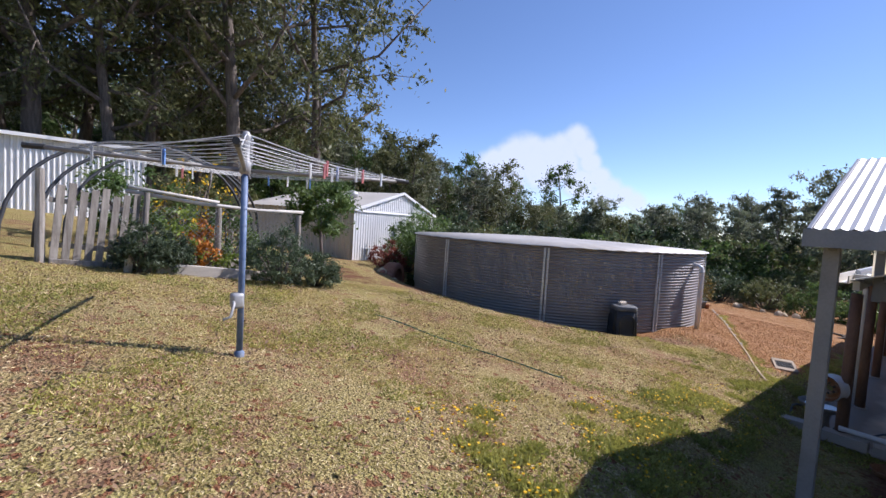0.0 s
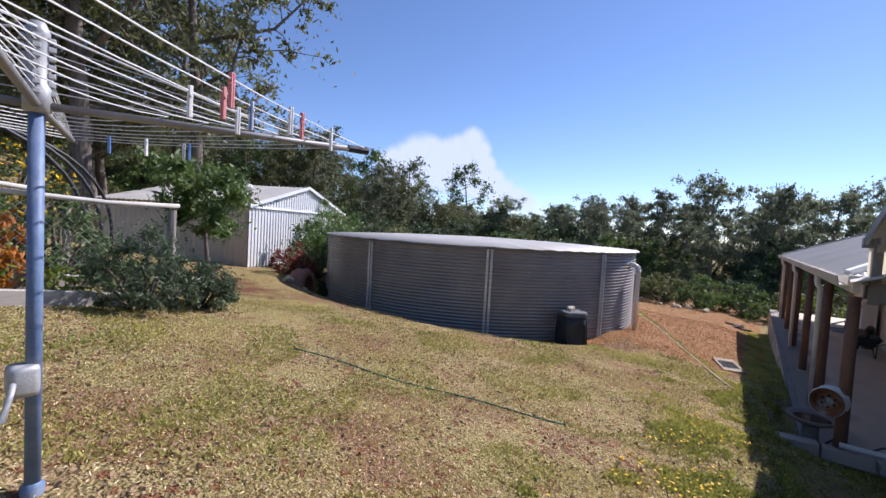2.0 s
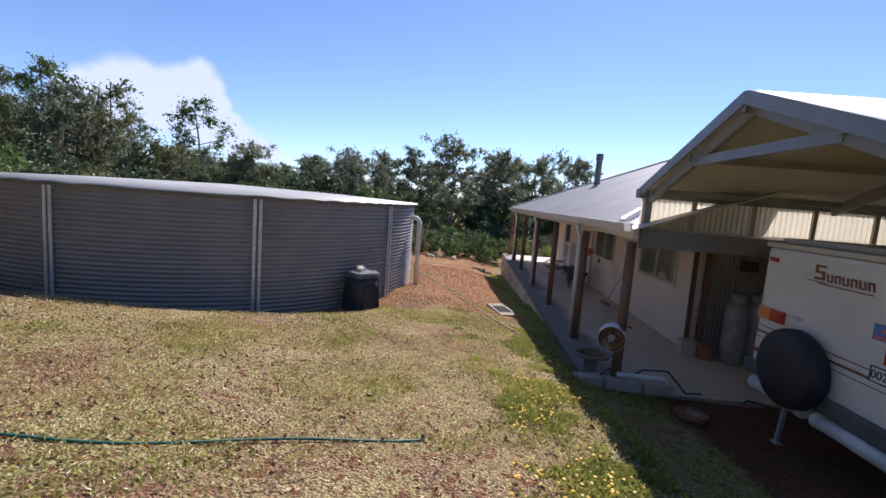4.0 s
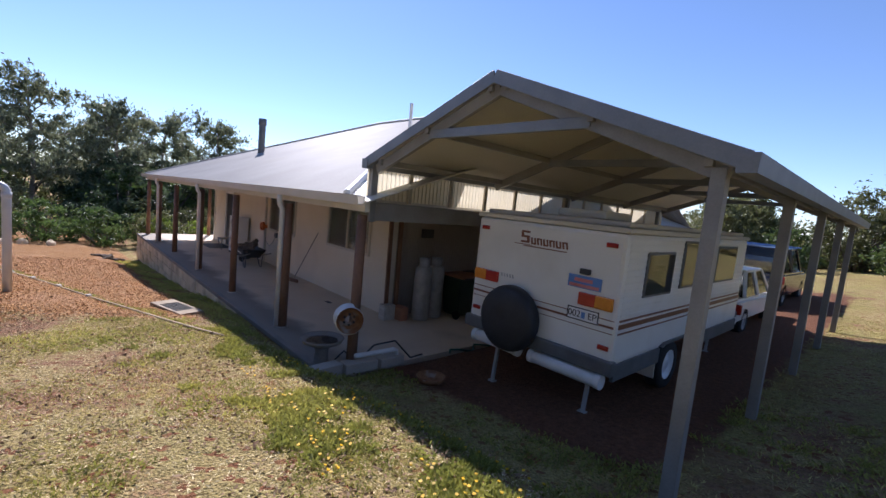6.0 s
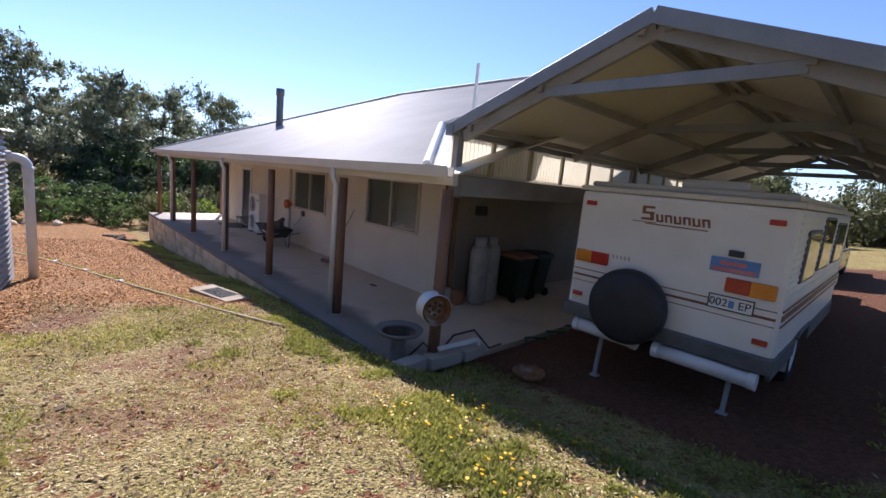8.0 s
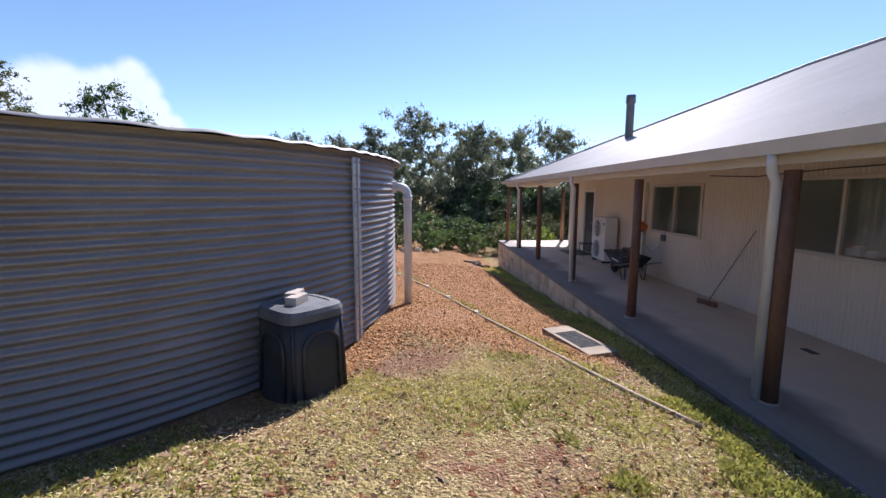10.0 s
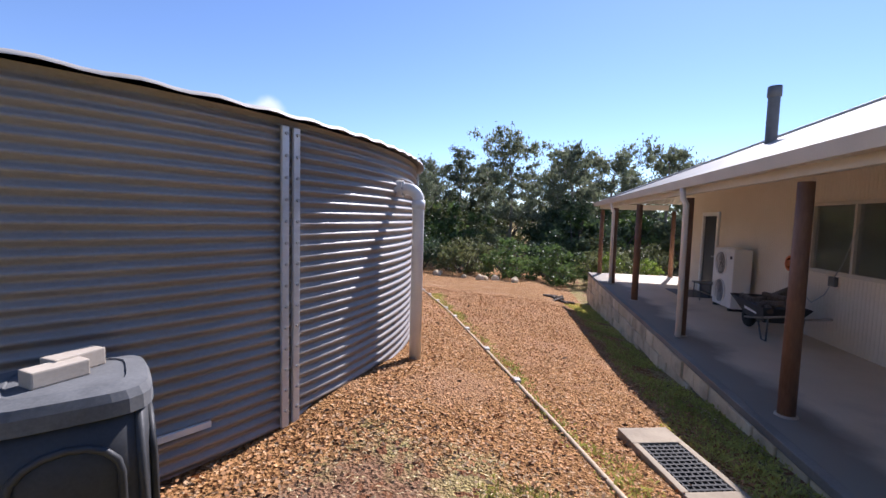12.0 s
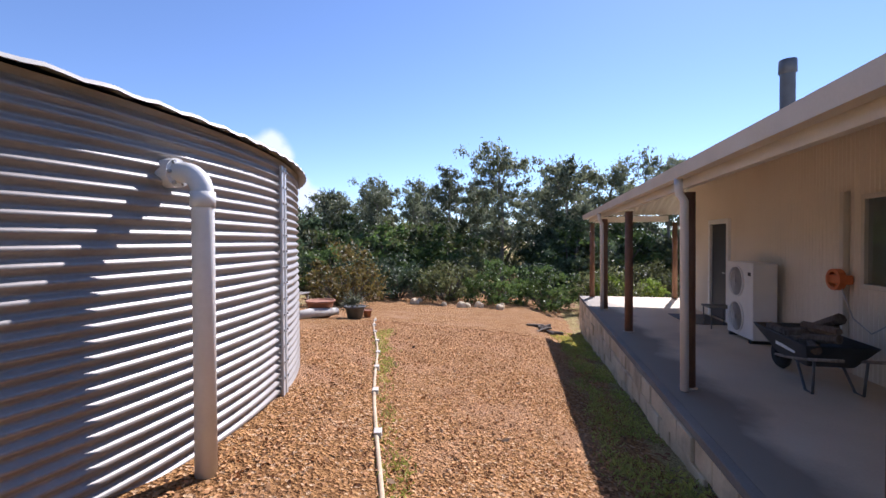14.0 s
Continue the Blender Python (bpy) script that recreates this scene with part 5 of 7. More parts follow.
# ---- garden and sheds ----
def garden():
    def post(x, y, h, r, lean=(0, 0), name="fence_post", label="weathered round timber fence post"):
        z = land(x, y)
        bm = B(); rod(bm, (x, y, z - 0.1), (x + lean[0], y + lean[1], z + h), r, r * 0.9, 10)
        return solo(name, bm, M_OLDWOOD, label, "post", "garden fence posts")
    for x, y, h in ((-0.35, 9.1, 1.45), (-1.2, 9.9, 1.35), (-2.0, 10.8, 1.4), (3.85, 9.4, 1.45), (2.35, 9.9, 1.3), (3.2, 12.2, 1.3), (-0.9, 9.5, 1.3)):
        post(x, y, h, 0.065)
    # picket gate
    gx0, gx1, gy = -0.25, 0.85, 9.05
    root = thing("picket_gate", "leaning gate of weathered grey pickets", "gate", (0.3, gy, land(0.3, gy)))
    for k in range(8):
        x = gx0 + 0.05 + k * 0.14
        z = land(x, gy)
        bm = B(); beam(bm, (x, gy, z + 0.06), (x + 0.10, gy + 0.02, z + 1.24 + 0.06 * math.sin(k * 2.1)), 0.02, 0.10, 0.003)
        part("picket", bm, M_OLDWOOD, root)
    for h in (0.3, 1.0):
        bm = B(); beam(bm, (gx0, gy + 0.03, land(gx0, gy) + h), (gx1, gy + 0.03, land(gx1, gy) + h), 0.03, 0.08, 0.004); part("rail", bm, M_OLDWOOD, root)
    bm = B(); beam(bm, (gx0, gy, land(gx0, gy) + 0.02), (gx1 + 0.2, gy, land(gx1, gy) + 0.02), 0.06, 0.12, 0.01)
    solo("timber_sill", bm, M_OLDWOOD, "old timber sill under the gate", "timber")
    post(0.95, 9.05, 1.35, 0.05, (0.06, 0))
    bm = B(); z = land(0.72, 8.75); tube(bm, [(0.72, 8.75, z - 0.05), (0.76, 8.78, z + 0.35), (0.84, 8.85, z + 0.7)], [0.06, 0.055, 0.05], 9)
    solo("timber_stump", bm, M_POLE, "short bleached post leaning by the gate", "post", smooth=True)
    # top pole and netting
    bm = B(); tube(bm, [(0.72, 9.2, 3.17), (1.9, 9.3, 3.03), (3.0, 9.35, 2.97), (3.95, 9.4, 2.99)], 0.035, 8); tube(bm, [(0.75, 9.16, 3.24), (2.2, 9.26, 3.08)], 0.03, 8)
    solo("fence_rail", bm, M_POLE, "bleached timber pole along the garden fence top", "rail", smooth=True)
    bm = B()
    for i in range(0, 30):
        for j in range(0, 12):
            x, z = 0.95 + i * 0.1, 1.75 + j * 0.1
            if z > land(x, 9.4):
                for dx in (0.1, -0.1):
                    p, q = Vector((x, 9.42, z)), Vector((x + dx, 9.42, z + 0.1))
                    d = 0.0022
                    vs = [bm.verts.new(v) for v in (p + Vector((d, 0, 0)), q + Vector((d, 0, 0)), q - Vector((d, 0, 0)), p - Vector((d, 0, 0)))]
                    bm.faces.new(vs)
    thick(solo("wire_netting", bm, M_GALV, "galvanised wire netting on the garden fence", "netting", kind="stuff"), 0.003)
    # sleepers
    def sleeper(x0, x1, y, name="sleeper"):
        z = min(land(x0, y), land(x1, y))
        bm = B(); beam(bm, (x0, y, land(x0, y) + 0.06), (x1, y, land(x1, y) + 0.08), 0.11, 0.24, 0.012)
        solo(name, bm, M_SLEEPER, "pale weathered timber sleeper edging the bed", "sleeper", "garden sleepers")
    sleeper(1.15, 2.75, 8.9); sleeper(2.79, 3.75, 8.92)
    sleeper(1.6, 3.0, 10.2)
    # black hoops
    for k, (xx, yy) in enumerate(((-0.9, 9.9), (-0.1, 11.4), (-0.5, 10.6))):
        bm = B(); zg = land(xx, yy)
        pts = [(xx + 2.1 - 2.1 * math.cos(math.pi * t / 20), yy + 1.5 * t / 20, zg + 2.15 * math.sin(math.pi * t / 20) ** 0.8 - 0.05) for t in range(21)]
        tube(bm, pts, 0.032, 7)
        solo("garden_hoop", bm, M_BLACKPL, "black plastic pipe bent into a garden hoop", "hoop", "garden hoops", smooth=True)
    for x, y, w, h, s in ((0.95, 8.85, 0.72, 0.95, 1), (3.25, 8.8, 1.2, 1.15, 2), (4.1, 8.95, 0.95, 0.85, 3), (1.4, 9.0, 0.55, 0.8, 9)):
        sh = shrub("rosemary_bush", "dense dark green rosemary bush by the sleepers", s, w * 1.2, h, 0.07, 9500, M_LEAFDARK, 12, aspect=0.25)
        sh.matrix_basis = put(sh, x, y)
    for args in ((1.95, 9.6, 0.8, 1.0, 21, M_ORANGE, "orange_shrub", "orange leaved shrub in the vegetable bed", 900), (1.7, 9.7, 1.0, 1.15, 22, M_LEAFLIME, "citrus_bush", "straggling citrus bush in the bed", 900), (2.7, 10.6, 1.4, 1.5, 23, M_LEAFGREEN, "climbing_plant", "leafy green plant behind the netting", 2400), (1.2, 12.5, 2.6, 2.2, 24, M_LEAFGREEN, "climbing_plant", "leafy green plant behind the netting", 4200), (2.6, 13.4, 2.2, 2.6, 25, M_FLOWER, "wattle_bush", "yellow flowering bush behind the garden", 700), (2.5, 13.6, 2.6, 2.4, 26, M_LEAF, "wattle_bush", "yellow flowering bush behind the garden", 3500), (2.4, 9.4, 0.7, 0.45, 27, M_LEAFLIME, "leafy_vegetable", "broad leaved green vegetables in the bed", 300), (3.4, 10.4, 1.0, 0.6, 28, M_LEAFLIME, "leafy_vegetable", "broad leaved green vegetables in the bed", 400)):
        x, y, w, h, s, m, nm, lb, c = args
        sh = shrub(nm, lb, s, w, h, 0.11, c, m, 6)
        sh.matrix_basis = put(sh, x, y)
    sh = shrub("red_shrub", "red leaved shrub beside the shed", 31, 1.5, 1.1, 0.08, 3500, M_LEAFRED, 7)
    sh.matrix_basis = put(sh, 9.1, 13.7)
    for x, y, w, h, s in ((10.9, 14.9, 2.2, 2.2, 32), (12.6, 16.4, 2.4, 2.4, 33), (13.9, 17.6, 3.0, 3.2, 34), (10.0, 12.9, 1.0, 0.7, 35)):
        sh = shrub("leafy_shrub", "loose green shrub growing against the shed", s, w, h, 0.12, 5200, M_LEAFGREEN, 8)
        sh.matrix_basis = put(sh, x, y)
    tr = tree("orchard_tree", "small leafy tree in front of the shed", 41, 2.9, 1.15, 0.36, 0.13, 110, M_BARK, M_LEAFGREEN, 0.06, 9, 5, 0.0, cl=0.85)
    tr.matrix_basis = put(tr, 6.0, 12.6)
    # half-buried tyre
    x, y = 8.75, 12.7
    z = land(x, y)
    bm = B(); lathe(bm, [(0.30, -0.22), (0.44, -0.24), (0.50, -0.15), (0.50, 0.15), (0.44, 0.24), (0.30, 0.22)], (x, y, z + 0.10), 28, Matrix.Rotation(math.pi / 2, 4, "X") @ Matrix.Rotation(0.5, 4, "Y"))
    solo("old_tyre", bm, M_TERRACOTTA, "old red-painted tyre half sunk as garden edging", "tyre", smooth=True)
    rng = random.Random(8)
    for k in range(16):
        px, py = x + rng.uniform(-0.9, 0.5), y - rng.uniform(0.3, 0.7)
        bm = B(); bmesh.ops.create_icosphere(bm, subdivisions=2, radius=rng.uniform(0.06, 0.14))
        for v in bm.verts:
            v.co *= 1 + 0.25 * noise.noise(v.co * 9 + Vector((k, 0, 0)))
        ob = solo("stone", bm, M_STONE if k % 2 else M_TERRACOTTA, "rough garden stone near the tyre", "stone", "garden stones")
        ob.matrix_basis = pose(px, py, land(px, py) + 0.03)
garden()

def sheds():
    c = Vector((8.5, 15.3, land(8.5, 15.3) - 0.05))
    u, v = Vector((0.88, 0.47, 0)).normalized(), Vector((-0.47, 0.88, 0)).normalized()
    Wd, Dp, H, Ht = 8.2, 5.5, 2.1, 0.95
    root = thing("garden_shed", "white ribbed steel shed with tan side wall", "shed", c)
    bm = B(); corrugated(bm, c, u, (0, 0, 1), Wd, lambda s: (0, H + Ht * (1 - abs(2 * s / Wd - 1))), 0.19, 0.03, 8, True)
    thick(part("gable_wall", bm, M_SHED, root))
    bm = B(); corrugated(bm, c + v * Dp, -v, (0, 0, 1), Dp, lambda s: (0, H), 0.19, 0.02, 8, True); thick(part("side_wall", bm, M_SHEDTAN, root))
    bm = B(); corrugated(bm, c + u * Wd, v, (0, 0, 1), Dp, lambda s: (0, H), 0.19, 0.02, 8, True); thick(part("side_wall", bm, M_SHEDTAN, root))
    for a, b in ((0, 0.5), (1, 0.5)):
        p0, p1 = c + u * Wd * a + Vector((0, 0, H)) - v * 0.12, c + u * Wd * b + Vector((0, 0, H + Ht)) - v * 0.12
        p0 = p0 + (p0 - p1).normalized() * 0.15
        d = p1 - p0
        bm = B()
        if a == 0:
            corrugated(bm, p0 + v * (Dp + 0.2), -v, d, Dp + 0.2, lambda s: (0, d.length), 0.19, 0.02, 4)
        else:
            corrugated(bm, p0, v, d, Dp + 0.2, lambda s: (0, d.length), 0.19, 0.02, 4)
        part("roof", bm, M_TANKROOF, root)
        bm = B(); beam(bm, p0 - v * 0.02, p1 - v * 0.02, 0.03, 0.12); part("barge", bm, M_SHED, root)
    bm = B(); beam(bm, c - v * 0.06 + Vector((0, 0, H - 0.05)), c + u * Wd - v * 0.06 + Vector((0, 0, H - 0.05)), 0.04, 0.08); part("lintel", bm, M_WHITE, root)
    bm = B(); m = c + u * Wd * 0.28 + v * 1.6 + Vector((0, 0, H + 0.42)); lathe(bm, [(0.16, -0.1), (0.16, 0.15), (0.26, 0.18), (0.30, 0.3), (0.24, 0.42), (0, 0.48)], m, 16); part("roof_ventilator", bm, M_GALV, root, "round turbine ventilator", True)
    x0, x1, y = -12.0, 2.2, 20.3
    z = land(0, y) - 0.1
    root = thing("large_shed", "long white corrugated steel shed behind the garden", "shed", (-5, 22, z))
    bm = B(); corrugated(bm, (x0, y, z), (1, 0, 0), (0, 0, 1), x1 - x0, lambda s: (0, 2.75), 0.15, 0.035, 6, True); thick(part("front_wall", bm, M_SHED, root))
    bm = B(); corrugated(bm, (x1, y, z), (0, 1, 0), (0, 0, 1), 6, lambda s: (0, 2.75 + 0.1 * s), 0.15, 0.035, 6, True); thick(part("side_wall", bm, M_SHED, root))
    bm = B(); corrugated(bm, (x0, y - 0.15, z + 2.75), (1, 0, 0), (0, 6, 0.6), x1 - x0 + 0.15, lambda s: (0, 6.2), 0.19, 0.03, 4); thick(part("roof", bm, M_TANKROOF, root))
    bm = B(); box(bm, (x0, y - 0.2, z + 2.66), (x1 + 0.15, y - 0.1, z + 2.78)); part("gutter", bm, M_WHITE, root)
sheds()

# ---- trees ----
def woods():
    rng = random.Random(11)
    big = [tree("gum_tree", "tall dark-barked gum tree with ragged crown", 51, 21, 6.0, 0.28, 0.30, 38, M_BARK, M_LEAF, 0.42, 16, 10, 0.7, cl=0.55),
           tree("gum_tree", "tall dark-barked gum tree with ragged crown", 52, 19, 5.5, 0.24, 0.30, 38, M_BARK, M_LEAF, 0.36, 15, 10, 0.7, cl=0.55)]
    big[0].matrix_basis = put(big[0], 6.3, 24.5); big[1].matrix_basis = put(big[1], 10.8, 24.5, 1.0)
    for i, (x, y, s) in enumerate(((-3, 33, 0.9), (6.5, 34, 0.9), (-8, 26, 0.8), (11, 38, 0.9), (-1.5, 27, 1.0), (3.0, 28, 0.95), (-6, 30, 1.1), (8.5, 31, 0.95), (-12, 29, 1.0), (0.5, 35, 1.1), (-17, 33, 1.0), (5, 38, 1.0), (13.5, 34, 0.8), (-4, 24.5, 0.8), (1.5, 25.5, 0.75), (-9, 37, 1.1))):
        copy_thing(big[i % 2], put(None, x, y, i * 1.7, s))
    mid = [tree("bush_tree", "grey-green gum tree on the wooded slope", 60 + k, 9.5 + 1.2 * k, 2.5, 0.12, 0.30, 26, M_PALEBARK if k % 2 else M_BARK, (M_LEAF, M_LEAFBLUE, M_LEAF, M_LEAFGREEN)[k], 0.17, 13, 7, 0.8, cl=0.95) for k in range(4)]
    for k, t in enumerate(mid):
        t.matrix_basis = put(t, 30 + 5 * k, 48 - 6 * k)
    for i in range(210):
        az, r = radians(rng.uniform(21, 100)), 42 + 75 * rng.random() ** 1.2
        x, y = r * math.cos(az), r * math.sin(az)
        copy_thing(mid[rng.randrange(4)], put(None, x, y, rng.random() * 6, rng.uniform(0.65, 1.1) * (0.62 + 0.38 * sstep(28, 58, math.degrees(az)))))
    # trees past the drive
    blue = [tree("gum_sapling", "slender blue-green gum tree past the drive", 70 + k, 9.5 - 1.3 * k, 1.75, 0.18, 0.19, 40, M_PALEBARK, M_LEAFBLUE, 0.12, 17, 8, 1.2, cl=0.7) for k in range(3)]
    for k, (x, y, s) in enumerate(((43, 9.0, 1.0), (41, 4.6, 1.25), (43, 0.5, 1.4))):
        blue[k].matrix_basis = put(None, x, y, k, s)
    spots = [(44, 12, .8), (46, 15, .85), (42, 18, .75), (48, 20, .85), (41, 23, .8), (47, 7, .85), (50, 3, .9), (46, -3, .95), (44, -7, 1.0), (48, -10, .85), (50, 12, .9), (52, 18, .85), (39, 26, .75), (55, -2, .9), (45, 27, .7), (52, 25, .75), (58, 8, .9), (60, 15, .9), (57, 22, .8), (40, 13, .7), (47, 1, .9), (52, -6, 1)]
    for i, (x, y, s) in enumerate(spots):
        copy_thing(blue[i % 3], put(None, x, y, i * 1.3, s))
    for i in range(50):
        x, y = rng.uniform(60, 140), rng.uniform(-70, 70)
        copy_thing(mid[i % 4], put(None, x, y, i, rng.uniform(0.5, 0.8)))
    # lawn trees on the far side
    dense = [shrub("broad_bush", "broad dense bush of bronze green leaves on the lawn", 81, 5.2, 5.0, 0.26, 9000, M_LEAF, 14, "bush"),
             shrub("round_bush", "rounded bronze-leaved bush on the lawn", 82, 3.6, 3.2, 0.2, 5000, M_LEAFYEL, 10, "bush"),
             shrub("green_bush", "fresh green bush on the lawn", 83, 4.0, 3.2, 0.22, 5200, M_LEAFGREEN, 10, "bush")]
    for k, (x, y, s) in enumerate(((-5.8, -24, 1.25), (1.2, -27.5, 1.15), (3.2, -31.5, 1.0))):
        dense[k].matrix_basis = put(None, x, y, k, s)
    for i, (k, x, y, s) in enumerate(((2, -3.0, -34, 1.0), (0, -14, -31, 0.7), (2, -18, -33, 0.8), (1, -2, -31, 0.8), (0, 6, -42, 1.0), (2, 9.5, -36, 1.1), (0, -22, -38, 0.9), (1, -30, -36, 1.0), (2, -9, -40, 1.1), (0, 14, -46, 1.1), (1, -13, -36, 0.9))):
        copy_thing(dense[k], put(None, x, y, i, s))
    for i in range(60):
        a, r = radians(rng.uniform(-142, -62)), rng.uniform(44, 75)
        copy_thing(dense[(0, 2, 0, 1)[i % 4]], put(None, r * math.cos(a), r * math.sin(a), i, rng.uniform(0.8, 1.25)))
    lime = tree("lime_tree", "round lime-green leafy tree on the lawn", 90, 4.6, 1.9, 0.42, 0.17, 30, M_BARK, M_LEAFLIME, 0.10, 10, 6, 0.1, cl=0.75)
    lime.matrix_basis = put(None, -11.4, -13.2)
    copy_thing(lime, put(None, -17.5, -12.6, 2, 0.95))
    tall = tree("white_gum", "tall pale-trunked gum tree on the lawn", 91, 17, 3.6, 0.18, 0.28, 64, M_PALEBARK, M_LEAFBLUE, 0.28, 19, 8, 0.9, cl=0.8)
    tall.matrix_basis = put(None, -16, -21.0)
    copy_thing(tall, put(None, -16.5, -15.8, 2.0, 0.9)); copy_thing(tall, put(None, -8, -52, 1.0, 0.85))
    con = tree("cypress", "dark narrow conifer beyond the lawn", 92, 11, 1.5, 0.08, 0.24, 18, M_BARK, M_LEAFDARK, 0.16, 18, 5, 0.2, lean=0.01, cl=1.0)
    con.matrix_basis = put(None, 2.2, -58, 0, 0.95)
    copy_thing(con, put(None, -2.2, -56, 2, 0.85))
    for i in range(46):
        a, r = radians(rng.uniform(-140, -40)), rng.uniform(55, 100)
        copy_thing(mid[i % 4], put(None, r * math.cos(a), r * math.sin(a), i, rng.uniform(0.45, 0.75)))
    for i in range(22):
        a, r = radians(rng.uniform(105, 215)), rng.uniform(26, 60)
        copy_thing(mid[i % 4], put(None, r * math.cos(a), r * math.sin(a), i, rng.uniform(0.7, 1.0)))
    # hedge and shrubs past the drive
    hed = [shrub("hedge_shrub", "clipped dark green hedge shrub past the drive", 101 + k, 3.2, 2.0, 0.14, 5200, (M_LEAFGREEN, M_LEAF, M_LEAFDARK)[k], 10) for k in range(3)]
    for k in range(3):
        hed[k].matrix_basis = put(None, 31, 4 + 2.4 * k)
    for i, (x, y, s) in enumerate(((31.2, 1.8, 1.0), (32, -0.5, 1.1), (32, 11, 1.2), (33.6, 13.4, 1.3), (36, 6, 1.25), (36, 2, 1.2), (36, 10, 1.4), (35, -3, 1.1), (32.0, 15.5, 1.3), (30.5, 18, 1.5), (28, 20.5, 1.6), (25.5, 22, 1.7), (36, 14, 1.7), (34, 18, 1.9), (31, 22, 2.0), (38, 12, 2.0), (27, 26, 1.9), (22, 24, 1.7), (18, 23, 1.5), (38, -1, 1.3), (37, 17, 2.2))):
        copy_thing(hed[i % 3], put(None, x, y, i * 1.1, s))
    for i in range(46):
        x, y = rng.uniform(38, 56), rng.uniform(-16, 32)
        copy_thing(hed[i % 3], put(None, x, y, i * 1.1, rng.uniform(1.6, 2.5)))
    for i in range(60):
        az, r = radians(rng.uniform(24, 98)), rng.uniform(34, 70)
        copy_thing(hed[i % 3], put(None, r * math.cos(az), r * math.sin(az), i * 1.1, rng.uniform(1.2, 2.2)))
    yb = shrub("bronze_shrub", "shrub with bronze and green leaves past the tank", 110, 2.9, 2.5, 0.13, 5200, M_LEAFYEL, 9)
    yb.matrix_basis = put(None, 26.5, 9.4)
    lb = shrub("lime_shrub", "bright lime-green shrub beyond the verandah", 111, 1.8, 2.0, 0.12, 3200, M_LEAFLIME, 7)
    lb.matrix_basis = put(None, 31.5, -0.6)
    copy_thing(lb, put(None, 32.5, -2.8, 2, 0.8))
woods()

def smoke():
    """The smoke plume over the far hill: a thin glowing sheet beyond the woods."""
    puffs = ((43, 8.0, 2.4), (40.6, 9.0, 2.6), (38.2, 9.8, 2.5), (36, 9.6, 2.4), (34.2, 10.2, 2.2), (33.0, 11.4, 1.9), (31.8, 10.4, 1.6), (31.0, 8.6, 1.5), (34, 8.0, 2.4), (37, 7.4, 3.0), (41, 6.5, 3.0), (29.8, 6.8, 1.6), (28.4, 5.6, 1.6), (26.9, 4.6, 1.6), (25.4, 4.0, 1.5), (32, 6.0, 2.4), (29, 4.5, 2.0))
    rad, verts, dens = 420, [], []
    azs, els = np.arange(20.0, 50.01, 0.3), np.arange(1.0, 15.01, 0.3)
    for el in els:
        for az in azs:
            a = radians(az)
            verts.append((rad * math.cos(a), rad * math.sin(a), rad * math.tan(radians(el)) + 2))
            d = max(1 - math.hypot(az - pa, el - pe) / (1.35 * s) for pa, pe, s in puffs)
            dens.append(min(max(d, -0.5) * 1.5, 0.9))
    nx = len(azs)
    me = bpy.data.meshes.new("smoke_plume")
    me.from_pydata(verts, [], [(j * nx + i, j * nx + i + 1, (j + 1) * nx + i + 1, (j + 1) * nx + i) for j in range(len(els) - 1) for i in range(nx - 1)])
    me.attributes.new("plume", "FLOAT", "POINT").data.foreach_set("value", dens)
    me.materials.append(M_SMOKEGLOW)
    ob = tagged(new("smoke_plume", me), "pale smoke plume over the far hill, its sunlight given by glow", "smoke", kind="structure")
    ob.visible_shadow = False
smoke()

# ---- things on the verandah ----
def gas_cylinders():
    first = None
    for x, y, s in ((10.45, -2.05, 1.0), (10.5, -2.45, 1.02)):
        if first is None:
            first = thing("gas_cylinder", "tall grey gas cylinder standing by the wall", "gas cylinder", group="gas cylinders")
            bm = B(); lathe(bm, [(0, 0), (0.16, 0), (0.19, 0.04), (0.19, 1.0), (0.17, 1.12), (0.08, 1.20), (0.0, 1.21)], (0, 0, 0.02), 24)
            part("body", bm, M_GALV, first, smooth=True)
            bm = B(); lathe(bm, [(0.11, 1.16), (0.12, 1.34), (0.11, 1.34), (0.10, 1.17)], (0, 0, 0.02), 18); part("collar", bm, M_GALV, first, smooth=True)
            bm = B(); rod(bm, (0, 0, 1.2), (0, 0, 1.33), 0.025); rod(bm, (-0.05, 0, 1.29), (0.05, 0, 1.29), 0.018); part("valve", bm, M_RUST, first)
            first.matrix_basis = pose(x, y, 0)
        else:
            copy_thing(first, pose(x, y, 0, 0, 0, 30))
gas_cylinders()

